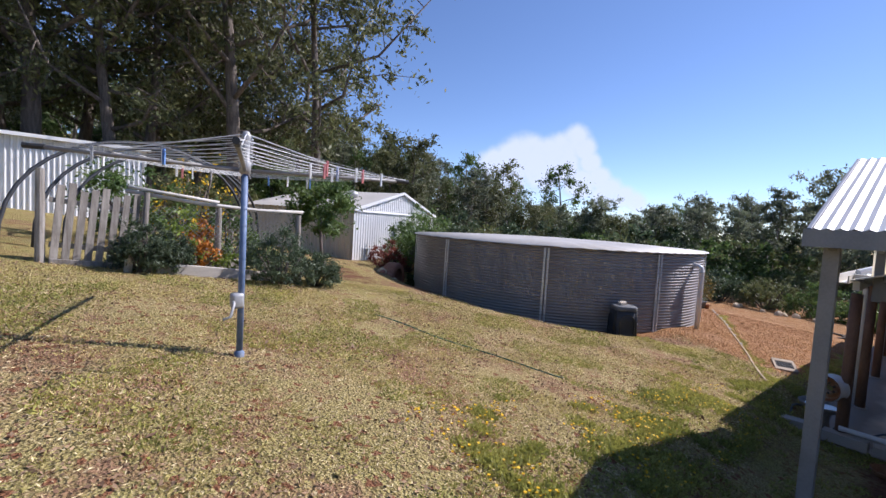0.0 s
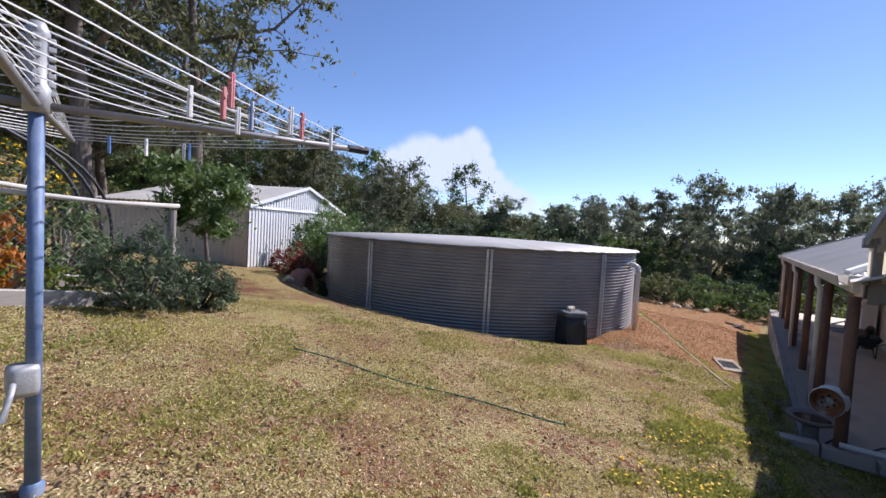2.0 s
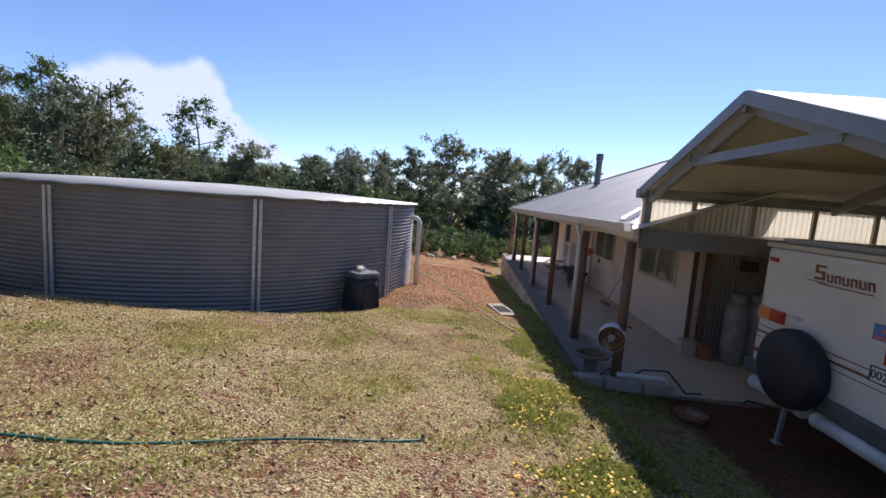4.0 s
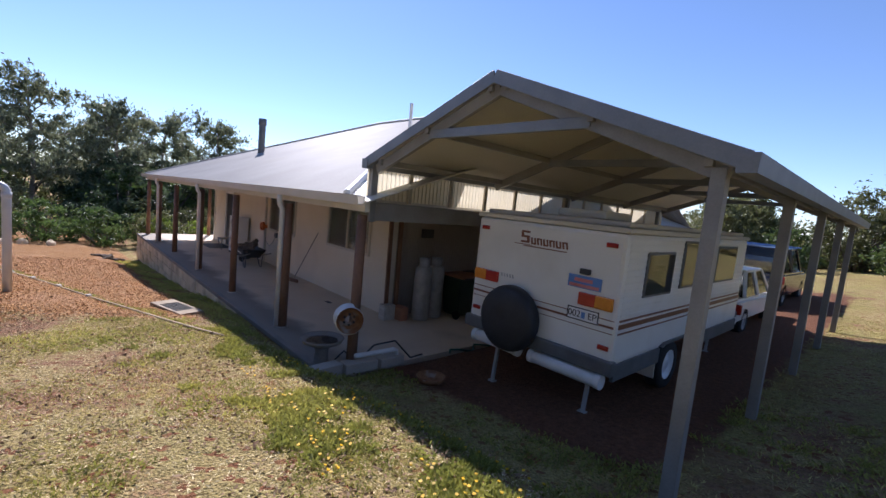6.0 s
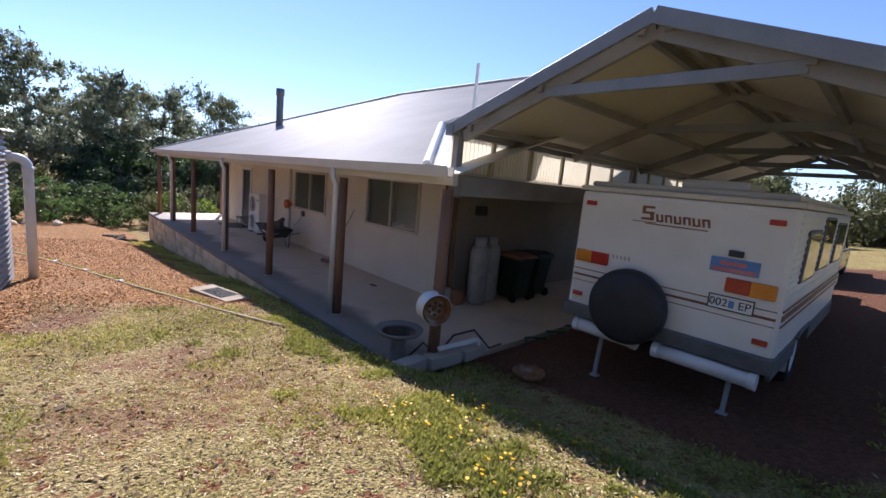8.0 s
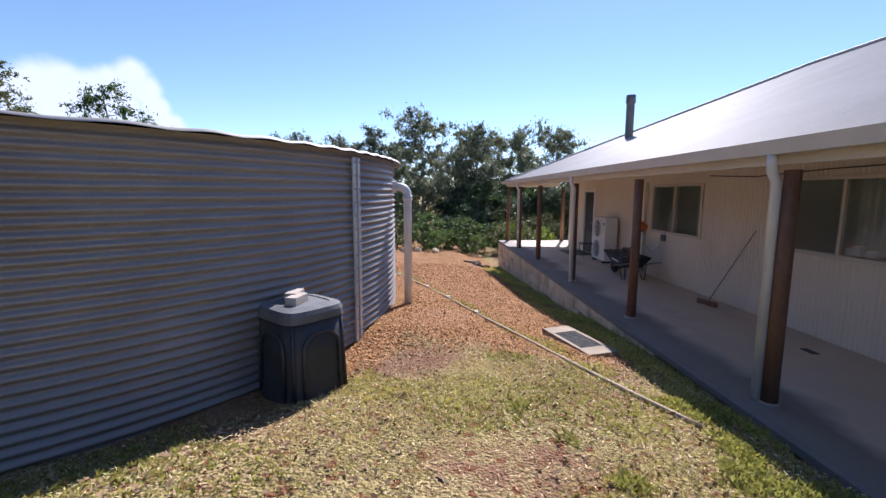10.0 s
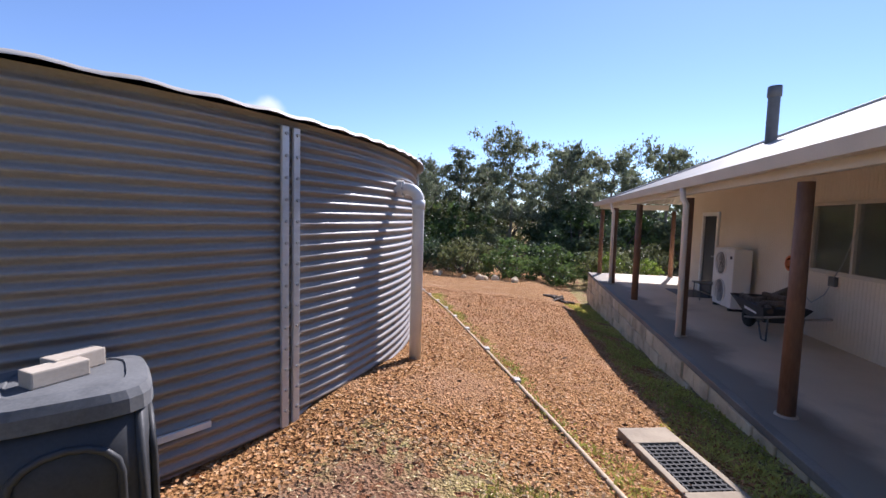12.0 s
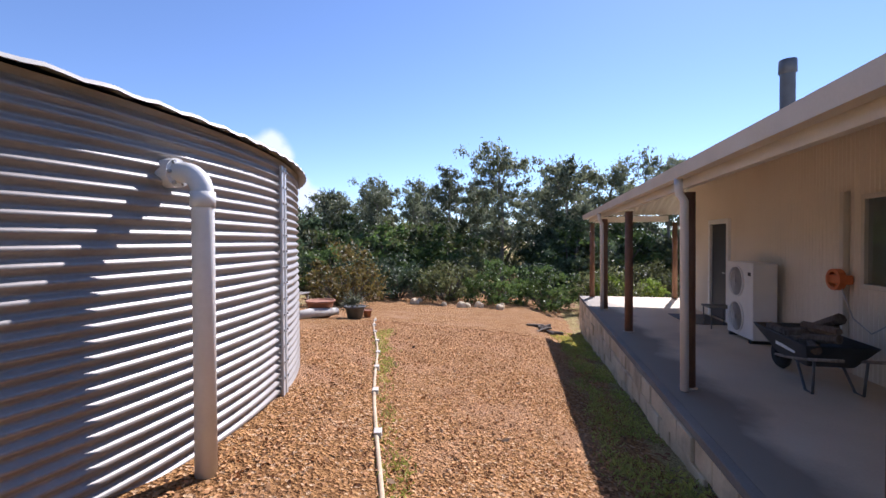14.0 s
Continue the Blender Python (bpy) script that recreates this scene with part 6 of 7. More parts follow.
def wheelie_bin(x, y, lid, label, turn):
    root = thing("wheelie_bin", label, "bin", group="bins")
    bm = B()
    a = [bm.verts.new(p) for p in ((-0.23, -0.25, 0.08), (0.23, -0.25, 0.08), (0.23, 0.22, 0.08), (-0.23, 0.22, 0.08))]
    b = [bm.verts.new(p) for p in ((-0.29, -0.34, 0.95), (0.29, -0.34, 0.95), (0.29, 0.32, 0.95), (-0.29, 0.32, 0.95))]
    bm.faces.new(a[::-1]); bm.faces.new(b)
    for i in range(4):
        bm.faces.new((a[i], a[(i + 1) % 4], b[(i + 1) % 4], b[i]))
    bmesh.ops.bevel(bm, geom=list(bm.edges), offset=0.03, segments=2, affect="EDGES")
    part("body", bm, mat("dark_green_plastic", (0.012, 0.03, 0.02), (0.02, 0.045, 0.03), 4, 0.5, 0.1), root)
    bm = B(); profile_prism(bm, [(-0.36, 0.95), (-0.34, 1.0), (0.1, 1.04), (0.33, 1.0), (0.36, 0.95)], "x", -0.31, 0.31, 0.012); part("lid", bm, lid, root, "hinged lid")
    bm = B(); rod(bm, (-0.24, 0.38, 0.96), (0.24, 0.38, 0.96), 0.016); part("handle", bm, M_BLACKPL, root)
    for sx in (-0.27, 0.27):
        bm = B(); lathe(bm, [(0, -0.03), (0.09, -0.03), (0.10, 0), (0.09, 0.03), (0, 0.03)], (sx, 0.22, 0.12), 16, Matrix.Rotation(math.pi / 2, 4, "Y")); part("wheel", bm, M_RUBBER, root)
    root.matrix_basis = pose(x, y, 0.0, 0, 0, turn)
wheelie_bin(10.3, -3.05, M_TERRACOTTA, "dark green wheelie bin with reddish lid", 90)
wheelie_bin(10.35, -3.75, M_BLACKPL, "dark wheelie bin standing in the carport shade", 92)

def small_box(name, lo, hi, m, label, category, bev=0.01):
    bm = B(); box(bm, lo, hi, bev)
    return solo(name, bm, m, label, category)
small_box("timber_block", (10.62, -1.5, 0.022), (10.82, -1.22, 0.34), M_POLE, "pale timber block beside the house corner", "block")
small_box("red_box", (10.45, -1.72, 0.022), (10.8, -1.52, 0.30), M_TERRACOTTA, "rusty red box by the house corner", "box")
small_box("meter_box", (10.80, -2.55, 1.75), (10.89, -2.25, 1.95), M_BLACKPL, "dark box fixed to the end wall", "box")
for k, (px, py) in enumerate(((10.78, -1.62), (10.8, -1.38))):
    bm = B(); beam(bm, (px, py, 0.02), (px + 0.05, py, 2.35), 0.09, 0.045, 0.004)
    solo("timber_plank", bm, M_POST, "brown timber plank standing against the house corner", "plank", "planks")

def rim_on_post():
    root = thing("wheel_rim", "rusty white steel wheel rim hung on a post", "wheel rim", (8.55, 0.9, 0.95))
    t = Matrix.Rotation(radians(-20), 4, "Z") @ Matrix.Rotation(radians(-90), 4, "Y") @ Matrix.Scale(0.86, 4)
    c = (8.51, 0.89, 0.87)
    bm = B(); lathe(bm, [(0.215, -0.13), (0.225, -0.12), (0.19, -0.10), (0.175, -0.03), (0.175, 0.05), (0.195, 0.10), (0.225, 0.12), (0.215, 0.13)], c, 36, t)
    part("barrel", bm, M_WHITE, root, "chipped white rim barrel", True)
    bm = B(); lathe(bm, [(0.214, 0.131), (0.185, 0.11), (0.165, 0.04), (0.165, -0.04), (0.18, -0.10), (0.214, -0.131)], c, 36, t); part("inner_rim", bm, M_RUST, root, "rusted inner rim", True)
    bm = B(); lathe(bm, [(0.166, 0.0), (0.13, -0.03), (0.10, 0.03), (0.06, 0.04), (0.055, 0.0), (0.055, -0.02), (0.10, 0.01), (0.13, -0.05), (0.166, -0.02)], c, 30, t)
    disc = part("disc", bm, M_RUST, root, "rusted wheel disc", True)
    for k in range(6):
        a = k * math.tau / 6
        bm = B(); lathe(bm, [(0.02, 0.032), (0.02, 0.045), (0.0, 0.048)], Vector(c) + (t @ Vector((0.085 * math.cos(a), 0.085 * math.sin(a), 0))), 8, t); part("stud_hole", bm, M_DARK, disc)
rim_on_post()

def bird_bath():
    x, y = 9.0, 1.0
    root = thing("bird_bath", "dark concrete bird bath on a pedestal", "bird bath", (x, y, 0.02))
    bm = B(); lathe(bm, [(0, 0.02), (0.17, 0.02), (0.17, 0.07), (0.11, 0.10), (0.09, 0.28), (0.12, 0.36), (0, 0.36)], (x, y, 0), 20); part("pedestal", bm, M_KERB, root, smooth=True)
    bm = B(); lathe(bm, [(0, 0.35), (0.15, 0.36), (0.28, 0.42), (0.31, 0.47), (0.30, 0.48), (0.26, 0.45), (0.12, 0.40), (0, 0.395)], (x, y, 0), 26); part("bowl", bm, M_KERB, root, smooth=True)
    bm = B(); bmesh.ops.create_circle(bm, cap_ends=True, radius=0.24, segments=24, matrix=Matrix.Translation((x, y, 0.437))); part("water", bm, M_CARGLASS, root)
bird_bath()

for lo, hi, tr in (((8.45, 0.95, 0.08), (8.65, 1.42, 0.25), 0.12), ((8.40, 0.42, 0.10), (8.60, 0.92, 0.25), -0.05), ((8.38, -0.05, 0.10), (8.56, 0.38, 0.24), 0.05)):
    bm = B(); box(bm, lo, hi, 0.012, Matrix.Rotation(tr, 4, "Z"))
    solo("concrete_block", bm, M_CONC, "pale concrete block edging the slab corner", "block", "edging blocks")
bm = B(); tube(bm, [(8.5, 0.75, 0.32), (8.48, 0.30, 0.32), (8.48, 0.10, 0.32), (8.48, 0.05, 0.30), (8.47, 0.03, 0.15)], 0.035, 12)
solo("drain_pipe", bm, M_PVC, "short white plastic elbow pipe on the blocks", "pipe", smooth=True)
bm = B(); tube(bm, [(8.95, 0.9, 0.05), (8.8, 0.75, 0.3), (8.68, 0.6, 0.14), (8.7, 0.3, 0.35), (8.65, -0.05, 0.38), (8.55, -0.3, 0.1), (8.5, -0.5, 0.14)], 0.014, 7)
solo("black_hose", bm, M_BLACKPL, "black hose looped over the concrete blocks", "hose", smooth=True)
bm = B(); rng = random.Random(2)
tube(bm, [(8.48 + 0.12 * math.sin(k * 1.3), -1.1 - 0.12 * k, max(land(8.45, -1.1 - 0.12 * k), 0.03) + 0.035) for k in range(14)], 0.016, 7)
solo("green_hose", bm, M_HOSE, "green hose lying along the slab edge", "hose", smooth=True)
bm = B(); lathe(bm, [(0, 0), (0.16, 0), (0.2, 0.08), (0.19, 0.085), (0.15, 0.02), (0, 0.015)], (7.55, 0.15, land(7.55, 0.15) + 0.01), 22)
solo("shallow_pan", bm, M_RUST, "shallow rusty pan on the dirt", "pan", smooth=True)

def air_conditioner():
    x0, x1, y0, y1, z0, z1 = 19.45, 20.40, -1.38, -1.02, 0.08, 1.36
    root = thing("air_conditioner", "tall white twin-fan air conditioner outdoor unit", "air conditioner", (20, -1.2, 0.02))
    bm = B(); box(bm, (x0, y0, z0), (x1, y1, z1), 0.02); part("cabinet", bm, M_WHITE, root)
    for zc in (0.40, 1.02):
        bm = B(); lathe(bm, [(0.27, 0), (0.275, 0.025), (0.255, 0.03), (0.25, 0.0)], (20.02, y1, zc), 32, Matrix.Rotation(-math.pi / 2, 4, "X"))
        g = part("fan_grille", bm, M_WHITE, root)
        bm = B(); lathe(bm, [(0.0, 0.004), (0.25, 0.004)], (20.02, y1, zc), 32, Matrix.Rotation(-math.pi / 2, 4, "X")); part("fan_opening", bm, M_GREYSKIRT, g)
        for k in range(7):
            r = 0.05 + 0.032 * k
            bm = B(); lathe(bm, [(r, 0.018), (r + 0.008, 0.022), (r + 0.008, 0.018)], (20.02, y1, zc), 28, Matrix.Rotation(-math.pi / 2, 4, "X")); part("grille_ring", bm, M_WHITE, g)
    bm = B(); box(bm, (19.52, y1 - 0.005, 1.14), (19.62, y1 + 0.004, 1.20)); part("badge", bm, M_TEXT, root)
    for xx in (x0 + 0.1, x1 - 0.1):
        bm = B(); box(bm, (xx - 0.04, y0, 0.02), (xx + 0.04, y1, z0)); part("foot", bm, M_BLACKPL, root)
air_conditioner()

def wheelbarrow():
    x, y = 17.35, -0.75
    root = thing("wheelbarrow", "black wheelbarrow filled with firewood", "wheelbarrow", (x, y, 0.02))
    bm = B()
    a = [bm.verts.new((x + p[0], y + p[1], 0.32)) for p in ((0.38, -0.2), (0.38, 0.2), (-0.25, 0.22), (-0.25, -0.22))]
    b = [bm.verts.new((x + p[0], y + p[1], p[2])) for p in ((0.78, -0.30, 0.62), (0.78, 0.30, 0.62), (-0.45, 0.34, 0.58), (-0.45, -0.34, 0.58))]
    bm.faces.new(a)
    for i in range(4):
        bm.faces.new((a[i], b[i], b[(i + 1) % 4], a[(i + 1) % 4]))
    thick(part("tray", bm, M_BLACKPL, root), 0.012)
    bm = B(); box(bm, (x - 0.12, y + 0.275, 0.43), (x + 0.28, y + 0.282, 0.47), 0, Matrix.Rotation(-0.06, 4, "Y")); part("maker_mark", bm, M_WHITE, root, "white lettering bar")
    for s in (-1, 1):
        bm = B(); tube(bm, [(x + 0.75, y + 0.05 * s, 0.2), (x + 0.2, y + 0.2 * s, 0.3), (x - 0.4, y + 0.27 * s, 0.42), (x - 0.95, y + 0.3 * s, 0.55)], 0.018, 8); part("handle", bm, M_OLDWOOD, root, smooth=True)
        bm = B(); tube(bm, [(x - 0.05, y + 0.22 * s, 0.33), (x - 0.25, y + 0.24 * s, 0.04), (x - 0.38, y + 0.24 * s, 0.04), (x - 0.42, y + 0.25 * s, 0.42)], 0.014, 7); part("leg", bm, M_GREYSKIRT, root, smooth=True)
    bm = B(); lathe(bm, [(0.05, -0.05), (0.16, -0.045), (0.19, 0), (0.16, 0.045), (0.05, 0.05)], (x + 0.72, y, 0.21), 22, Matrix.Rotation(math.pi / 2, 4, "X")); part("wheel", bm, M_RUBBER, root, smooth=True)
    rng = random.Random(12)
    for k in range(12):
        bm = B(); p = Vector((x + rng.uniform(-0.35, 0.4), y + rng.uniform(-0.2, 0.2), 0.50 + 0.024 * k)); d = Vector((rng.uniform(-1, 1), rng.uniform(-0.5, 0.5), rng.uniform(-0.1, 0.2))).normalized() * rng.uniform(0.16, 0.26)
        rod(bm, p - d, p + d, rng.uniform(0.04, 0.065), seg=7); solo("firewood_log", bm, M_BARK, "split log of firewood in the wheelbarrow", "log", "firewood")
wheelbarrow()

def broom():
    root = thing("broom", "broom leaning against the cream wall", "broom", (14.4, -1.3, 0.02))
    bm = B(); rod(bm, (14.75, -1.05, 0.06), (14.25, -1.46, 1.45), 0.012); part("handle", bm, M_GREYFRAME, root)
    bm = B(); beam(bm, (14.55, -1.1, 0.07), (14.95, -1.0, 0.07), 0.06, 0.09, 0.01); part("head", bm, M_POST, root)
broom()

def wall_bits():
    bm = B(); lathe(bm, [(0.10, -0.04), (0.14, -0.04), (0.14, 0.04), (0.10, 0.04)], (18.05, YW + 0.14, 1.22), 18, Matrix.Rotation(math.pi / 2, 4, "X")); box(bm, (17.92, YW + 0.02, 1.16), (18.2, YW + 0.16, 1.28), 0.02)
    solo("hose_hanger", bm, M_BRICKRED, "orange hose hanger on the wall pipe", "hanger")
    small_box("power_point", (17.05, YW + 0.014, 0.95), (17.2, YW + 0.07, 1.1), M_GREYPL, "grey weatherproof power point on the wall", "power point")
    bm = B(); tube(bm, [(17.12, YW + 0.06, 1.0), (17.2, YW + 0.1, 0.8), (17.5, YW + 0.1, 0.62), (17.8, YW + 0.1, 0.75), (18.0, YW + 0.12, 1.15)], 0.008, 6); tube(bm, [(17.12, YW + 0.06, 1.05), (16.9, YW + 0.08, 1.3), (16.6, YW + 0.05, 2.1)], 0.008, 6)
    solo("extension_lead", bm, M_GALV, "grey power cord looped along the wall", "cord", smooth=True)
    bm = B(); tube(bm, [(10.95, YW + 0.03, 2.38), (11.6, YW + 0.03, 2.44), (13.0, YW + 0.03, 2.42), (14.4, YW + 0.03, 2.36), (15.6, YW + 0.03, 2.42)], 0.009, 6)
    solo("cable", bm, M_BLACKPL, "dark cable sagging along the wall", "cable", smooth=True)
    root = thing("bucket", "pale plastic bucket beside the wheelbarrow", "bucket", (18.6, -1.1, 0.02))
    bm = B(); lathe(bm, [(0, 0.02), (0.13, 0.02), (0.16, 0.34), (0.168, 0.34), (0.165, 0.36), (0.15, 0.36), (0.12, 0.04), (0, 0.04)], (18.7, -1.1, 0), 20); part("pail", bm, M_GREYPL, root, smooth=True)
    root = thing("side_table", "small grey table beside the door", "table", (20.9, -1.0, 0.02))
    bm = B(); box(bm, (20.72, -1.3, 0.42), (21.2, -0.85, 0.45), 0.008); part("tabletop", bm, M_GREYSKIRT, root)
    for sx, sy in ((20.76, -1.26), (21.16, -1.26), (20.76, -0.89), (21.16, -0.89)):
        bm = B(); rod(bm, (sx, sy, 0.02), (sx, sy, 0.42), 0.012, seg=8); part("leg", bm, M_GREYSKIRT, root)
    small_box("door_mat", (21.2, -1.4, 0.021), (22.5, -0.6, 0.032), M_BLACKPL, "dark door mat on the concrete", "mat", 0.003)
    small_box("floor_drain", (12.3, -0.95, 0.021), (12.5, -0.85, 0.03), M_BLACKPL, "small dark drain cover in the slab", "drain", 0.003)
wall_bits()

# ---- drive and edging ----
def edging():
    def line(t):
        x = 10.2 + t * 12.2
        return x, 2.40 + 0.385 * (x - 11.35) + 0.03 * math.sin(x * 1.3)
    bm = B()
    pts = []
    for k in range(60):
        x, y = line(k / 59)
        pts.append((x, y, land(x, y) + 0.018))
    tube(bm, pts, 0.019, 7)
    solo("garden_edging", bm, mat("pale_edging", (0.40, 0.30, 0.19), (0.60, 0.48, 0.33), 5, 0.9, 0.3, 40), "thin pale edging strip dividing gravel from grass", "edging", smooth=True)
    for k in range(9):
        x, y = line(0.30 + 0.08 * k)
        bm = B(); box(bm, (x - 0.05, y - 0.045, land(x, y) - 0.05), (x + 0.05, y + 0.02, land(x, y) + 0.05), 0.006, Matrix.Rotation(0.3, 4, "Z"))
        solo("edging_peg", bm, M_POLE, "short timber peg holding the edging", "peg", "edging pegs")
    x, y = 12.56, 2.14
    z = land(x, y)
    root = thing("drain_grate", "concrete drain pit with a dark grate", "drain", (x, y, z))
    tr = Matrix.Translation((x, y, z)) @ Matrix.Rotation(radians(16), 4, "Z") @ Matrix.Translation((-x, -y, -z))
    bm = B()
    for lo, hi in (((-0.55, -0.21, -0.03), (-0.32, 0.21, 0.065)), ((0.28, -0.21, -0.03), (0.52, 0.21, 0.065)), ((-0.32, -0.21, -0.03), (0.28, -0.16, 0.065)), ((-0.32, 0.16, -0.03), (0.28, 0.21, 0.065))):
        box(bm, (x + lo[0], y + lo[1], z + lo[2]), (x + hi[0], y + hi[1], z + hi[2]), 0.008)
    bmesh.ops.transform(bm, verts=bm.verts, matrix=tr); part("surround", bm, mat("tan_concrete", (0.27, 0.215, 0.15), (0.38, 0.31, 0.22), 4, 0.9, 0.3, 40), root)
    bm = B(); box(bm, (x - 0.32, y - 0.16, z - 0.0), (x + 0.28, y + 0.16, z + 0.04)); bmesh.ops.transform(bm, verts=bm.verts, matrix=tr); part("pit", bm, M_DARK, root)
    for k in range(12):
        bm = B(); box(bm, (x - 0.30 + k * 0.048, y - 0.16, z + 0.04), (x - 0.282 + k * 0.048, y + 0.16, z + 0.058)); bmesh.ops.transform(bm, verts=bm.verts, matrix=tr); part("grate_bar", bm, M_DARK, root)
    for k in range(7):
        bm = B(); box(bm, (x - 0.31, y - 0.145 + k * 0.046, z + 0.042), (x + 0.27, y - 0.133 + k * 0.046, z + 0.056)); bmesh.ops.transform(bm, verts=bm.verts, matrix=tr); part("grate_bar", bm, M_DARK, root)
    # green-black hose across the lawn
    bm = B(); pts = []
    for k in range(40):
        t = k / 39
        x, y = 4.15 + 1.0 * t + 0.22 * t ** 4 + 0.05 * math.sin(t * 11), 6.5 - 3.15 * t
        pts.append((x, y, land(x, y) + 0.014))
    tube(bm, pts, 0.010, 6); solo("lawn_hose", bm, M_HOSE, "thin green hose lying across the lawn", "hose", smooth=True)
    bm = B(); pts = []
    for k in range(30):
        t = k / 29
        x, y = 8.9 + 3.0 * t, 1.35 + 0.10 * math.sin(t * 7)
        pts.append((x, y, land(x, y) + 0.016))
    tube(bm, pts, 0.02, 7); solo("ground_pipe", bm, M_GREYPL, "grey plastic pipe along the slab edge", "pipe", smooth=True)
edging()

def yard_things():
    # pots and bench past the tank
    def pot(x, y, r, h, m, label, leaf=None):
        z = land(x, y)
        root = thing("plant_pot", label, "plant pot", (x, y, z), "plant pots")
        bm = B(); lathe(bm, [(0, 0), (r * 0.7, 0), (r, h), (r * 1.08, h), (r * 1.08, h * 0.9), (r * 0.9, h * 0.9), (0, h * 0.85)], (x, y, z), 20); part("pot", bm, m, root, smooth=True)
        if leaf:
            rngp = np.random.default_rng(int(x * 10))
            v = leaves([(0, 0, h + r * 0.6), (r * 0.5, 0, h + r * 0.4), (-r * 0.5, 0.1, h + r * 0.4)], r * 0.9, 260, 0.09, rngp, 0.25)
            ob = new("foliage", leaf_mesh("foliage", v, leaf)); ob.parent = root
    pot(21.9, 7.0, 0.26, 0.32, M_GREYPL, "grey pot with a silvery bush", M_LEAFBLUE)
    pot(21.4, 7.7, 0.34, 0.42, M_TERRACOTTA, "wide terracotta pot on the gravel")
    pot(22.5, 6.9, 0.12, 0.2, M_TERRACOTTA, "small terracotta pot on the gravel")
    root = thing("garden_bench", "dark slatted garden bench past the tank", "bench", (22.0, 9.0, land(22.0, 9.0)))
    z = land(22.0, 9.0)
    for k in range(4):
        bm = B(); box(bm, (21.4, 8.75 + k * 0.11, z + 0.42), (22.8, 8.84 + k * 0.11, z + 0.45), 0.004); part("slat", bm, M_OLDWOOD, root)
        bm = B(); box(bm, (21.4, 9.22, z + 0.52 + k * 0.1), (22.8, 9.25, z + 0.60 + k * 0.1), 0.004); part("slat", bm, M_OLDWOOD, root)
    for sx in (21.45, 22.7):
        for sy in (8.78, 9.2):
            bm = B(); box(bm, (sx, sy, z - 0.05), (sx + 0.05, sy + 0.05, z + (0.95 if sy > 9 else 0.42)), 0.004); part("leg", bm, M_OLDWOOD, root)
    bm = B(); zz = land(20.9, 7.6); tube(bm, [(20.2, 7.9, zz + 0.1), (20.9, 7.7, zz + 0.12), (21.5, 7.3, zz + 0.09)], [0.13, 0.12, 0.09], 10); solo("timber_log", bm, M_POLE, "bleached log lying on the gravel", "log", smooth=True)
    rngl = random.Random(9)
    for k in range(7):
        x, y = 24.3 + rngl.uniform(-0.6, 0.5), 2.2 + rngl.uniform(-0.3, 0.4)
        bm = B(); d = Vector((rngl.uniform(-1, 1), rngl.uniform(-0.6, 0.6), 0.05)).normalized() * 0.3
        p = Vector((x, y, land(x, y) + 0.05)); tube(bm, [p - d, p + d], 0.045, 7); solo("stick", bm, M_BARK, "broken branch on the gravel by the wall", "stick", "sticks")
    for k in range(9):
        x, y = 29.5 + rngl.uniform(-1.0, 1.5), 5.4 + rngl.uniform(-2, 2.5)
        bm = B(); bmesh.ops.create_icosphere(bm, subdivisions=2, radius=rngl.uniform(0.10, 0.22))
        for v in bm.verts:
            v.co *= 1 + 0.3 * noise.noise(v.co * 6 + Vector((k, 3, 0)))
        ob = solo("edge_rock", bm, M_STONE, "rough rock at the edge of the drive", "rock", "drive rocks"); ob.matrix_basis = pose(x, y, land(x, y) + 0.04)
    # red rocks on the lawn
    for k, (x, y, r) in enumerate(((2.72, 1.25, 0.075), (1.35, 1.6, 0.05), (1.15, 1.7, 0.045), (0.9, 1.7, 0.05), (0.7, 1.75, 0.04), (3.6, 0.2, 0.05), (2.5, -1.2, 0.05), (2.05, -0.6, 0.045), (0.3, 1.9, 0.05), (1.0, 1.2, 0.045), (1.15, 1.05, 0.04))):
        bm = B(); bmesh.ops.create_icosphere(bm, subdivisions=3, radius=r)
        for v in bm.verts:
            v.co *= 1 + 0.35 * noise.noise(v.co * 14 + Vector((k, 0, 0)))
        ob = solo("red_rock", bm, M_REDROCK, "lump of red laterite on the lawn", "rock", "lawn rocks"); ob.matrix_basis = pose(x, y, land(x, y) + r * 0.5)
    # tap stump and trailer on the far lawn
    x, y = -4.2, -7.4
    z = land(x, y)
    root = thing("yard_stump", "short post with a yellow top on the lawn", "post", (x, y, z))
    bm = B(); rod(bm, (x, y, z - 0.05), (x, y, z + 0.36), 0.11, 0.09, 12); part("post", bm, M_OLDWOOD, root, smooth=True)
    bm = B(); lathe(bm, [(0.0, 0.52), (0.08, 0.50), (0.09, 0.37), (0.0, 0.36)], (x, y, z), 12); part("cap", bm, M_POLY, root, "yellow cap")
    x, y = -17.5, -17.6
    z = land(x, y)
    root = thing("box_trailer", "black box trailer with a wire cage", "trailer", (x, y, z))
    bm = B()
    for lo, hi in (((-1.2, -0.8, 0.5), (1.2, -0.76, 0.9)), ((-1.2, 0.76, 0.5), (1.2, 0.8, 0.9)), ((-1.2, -0.76, 0.5), (-1.16, 0.76, 0.9)), ((1.16, -0.76, 0.5), (1.2, 0.76, 0.9)), ((-1.16, -0.76, 0.46), (1.16, 0.76, 0.5))):
        box(bm, (x + lo[0], y + lo[1], z + lo[2]), (x + hi[0], y + hi[1], z + hi[2]))
    part("tray", bm, M_GREYSKIRT, root)
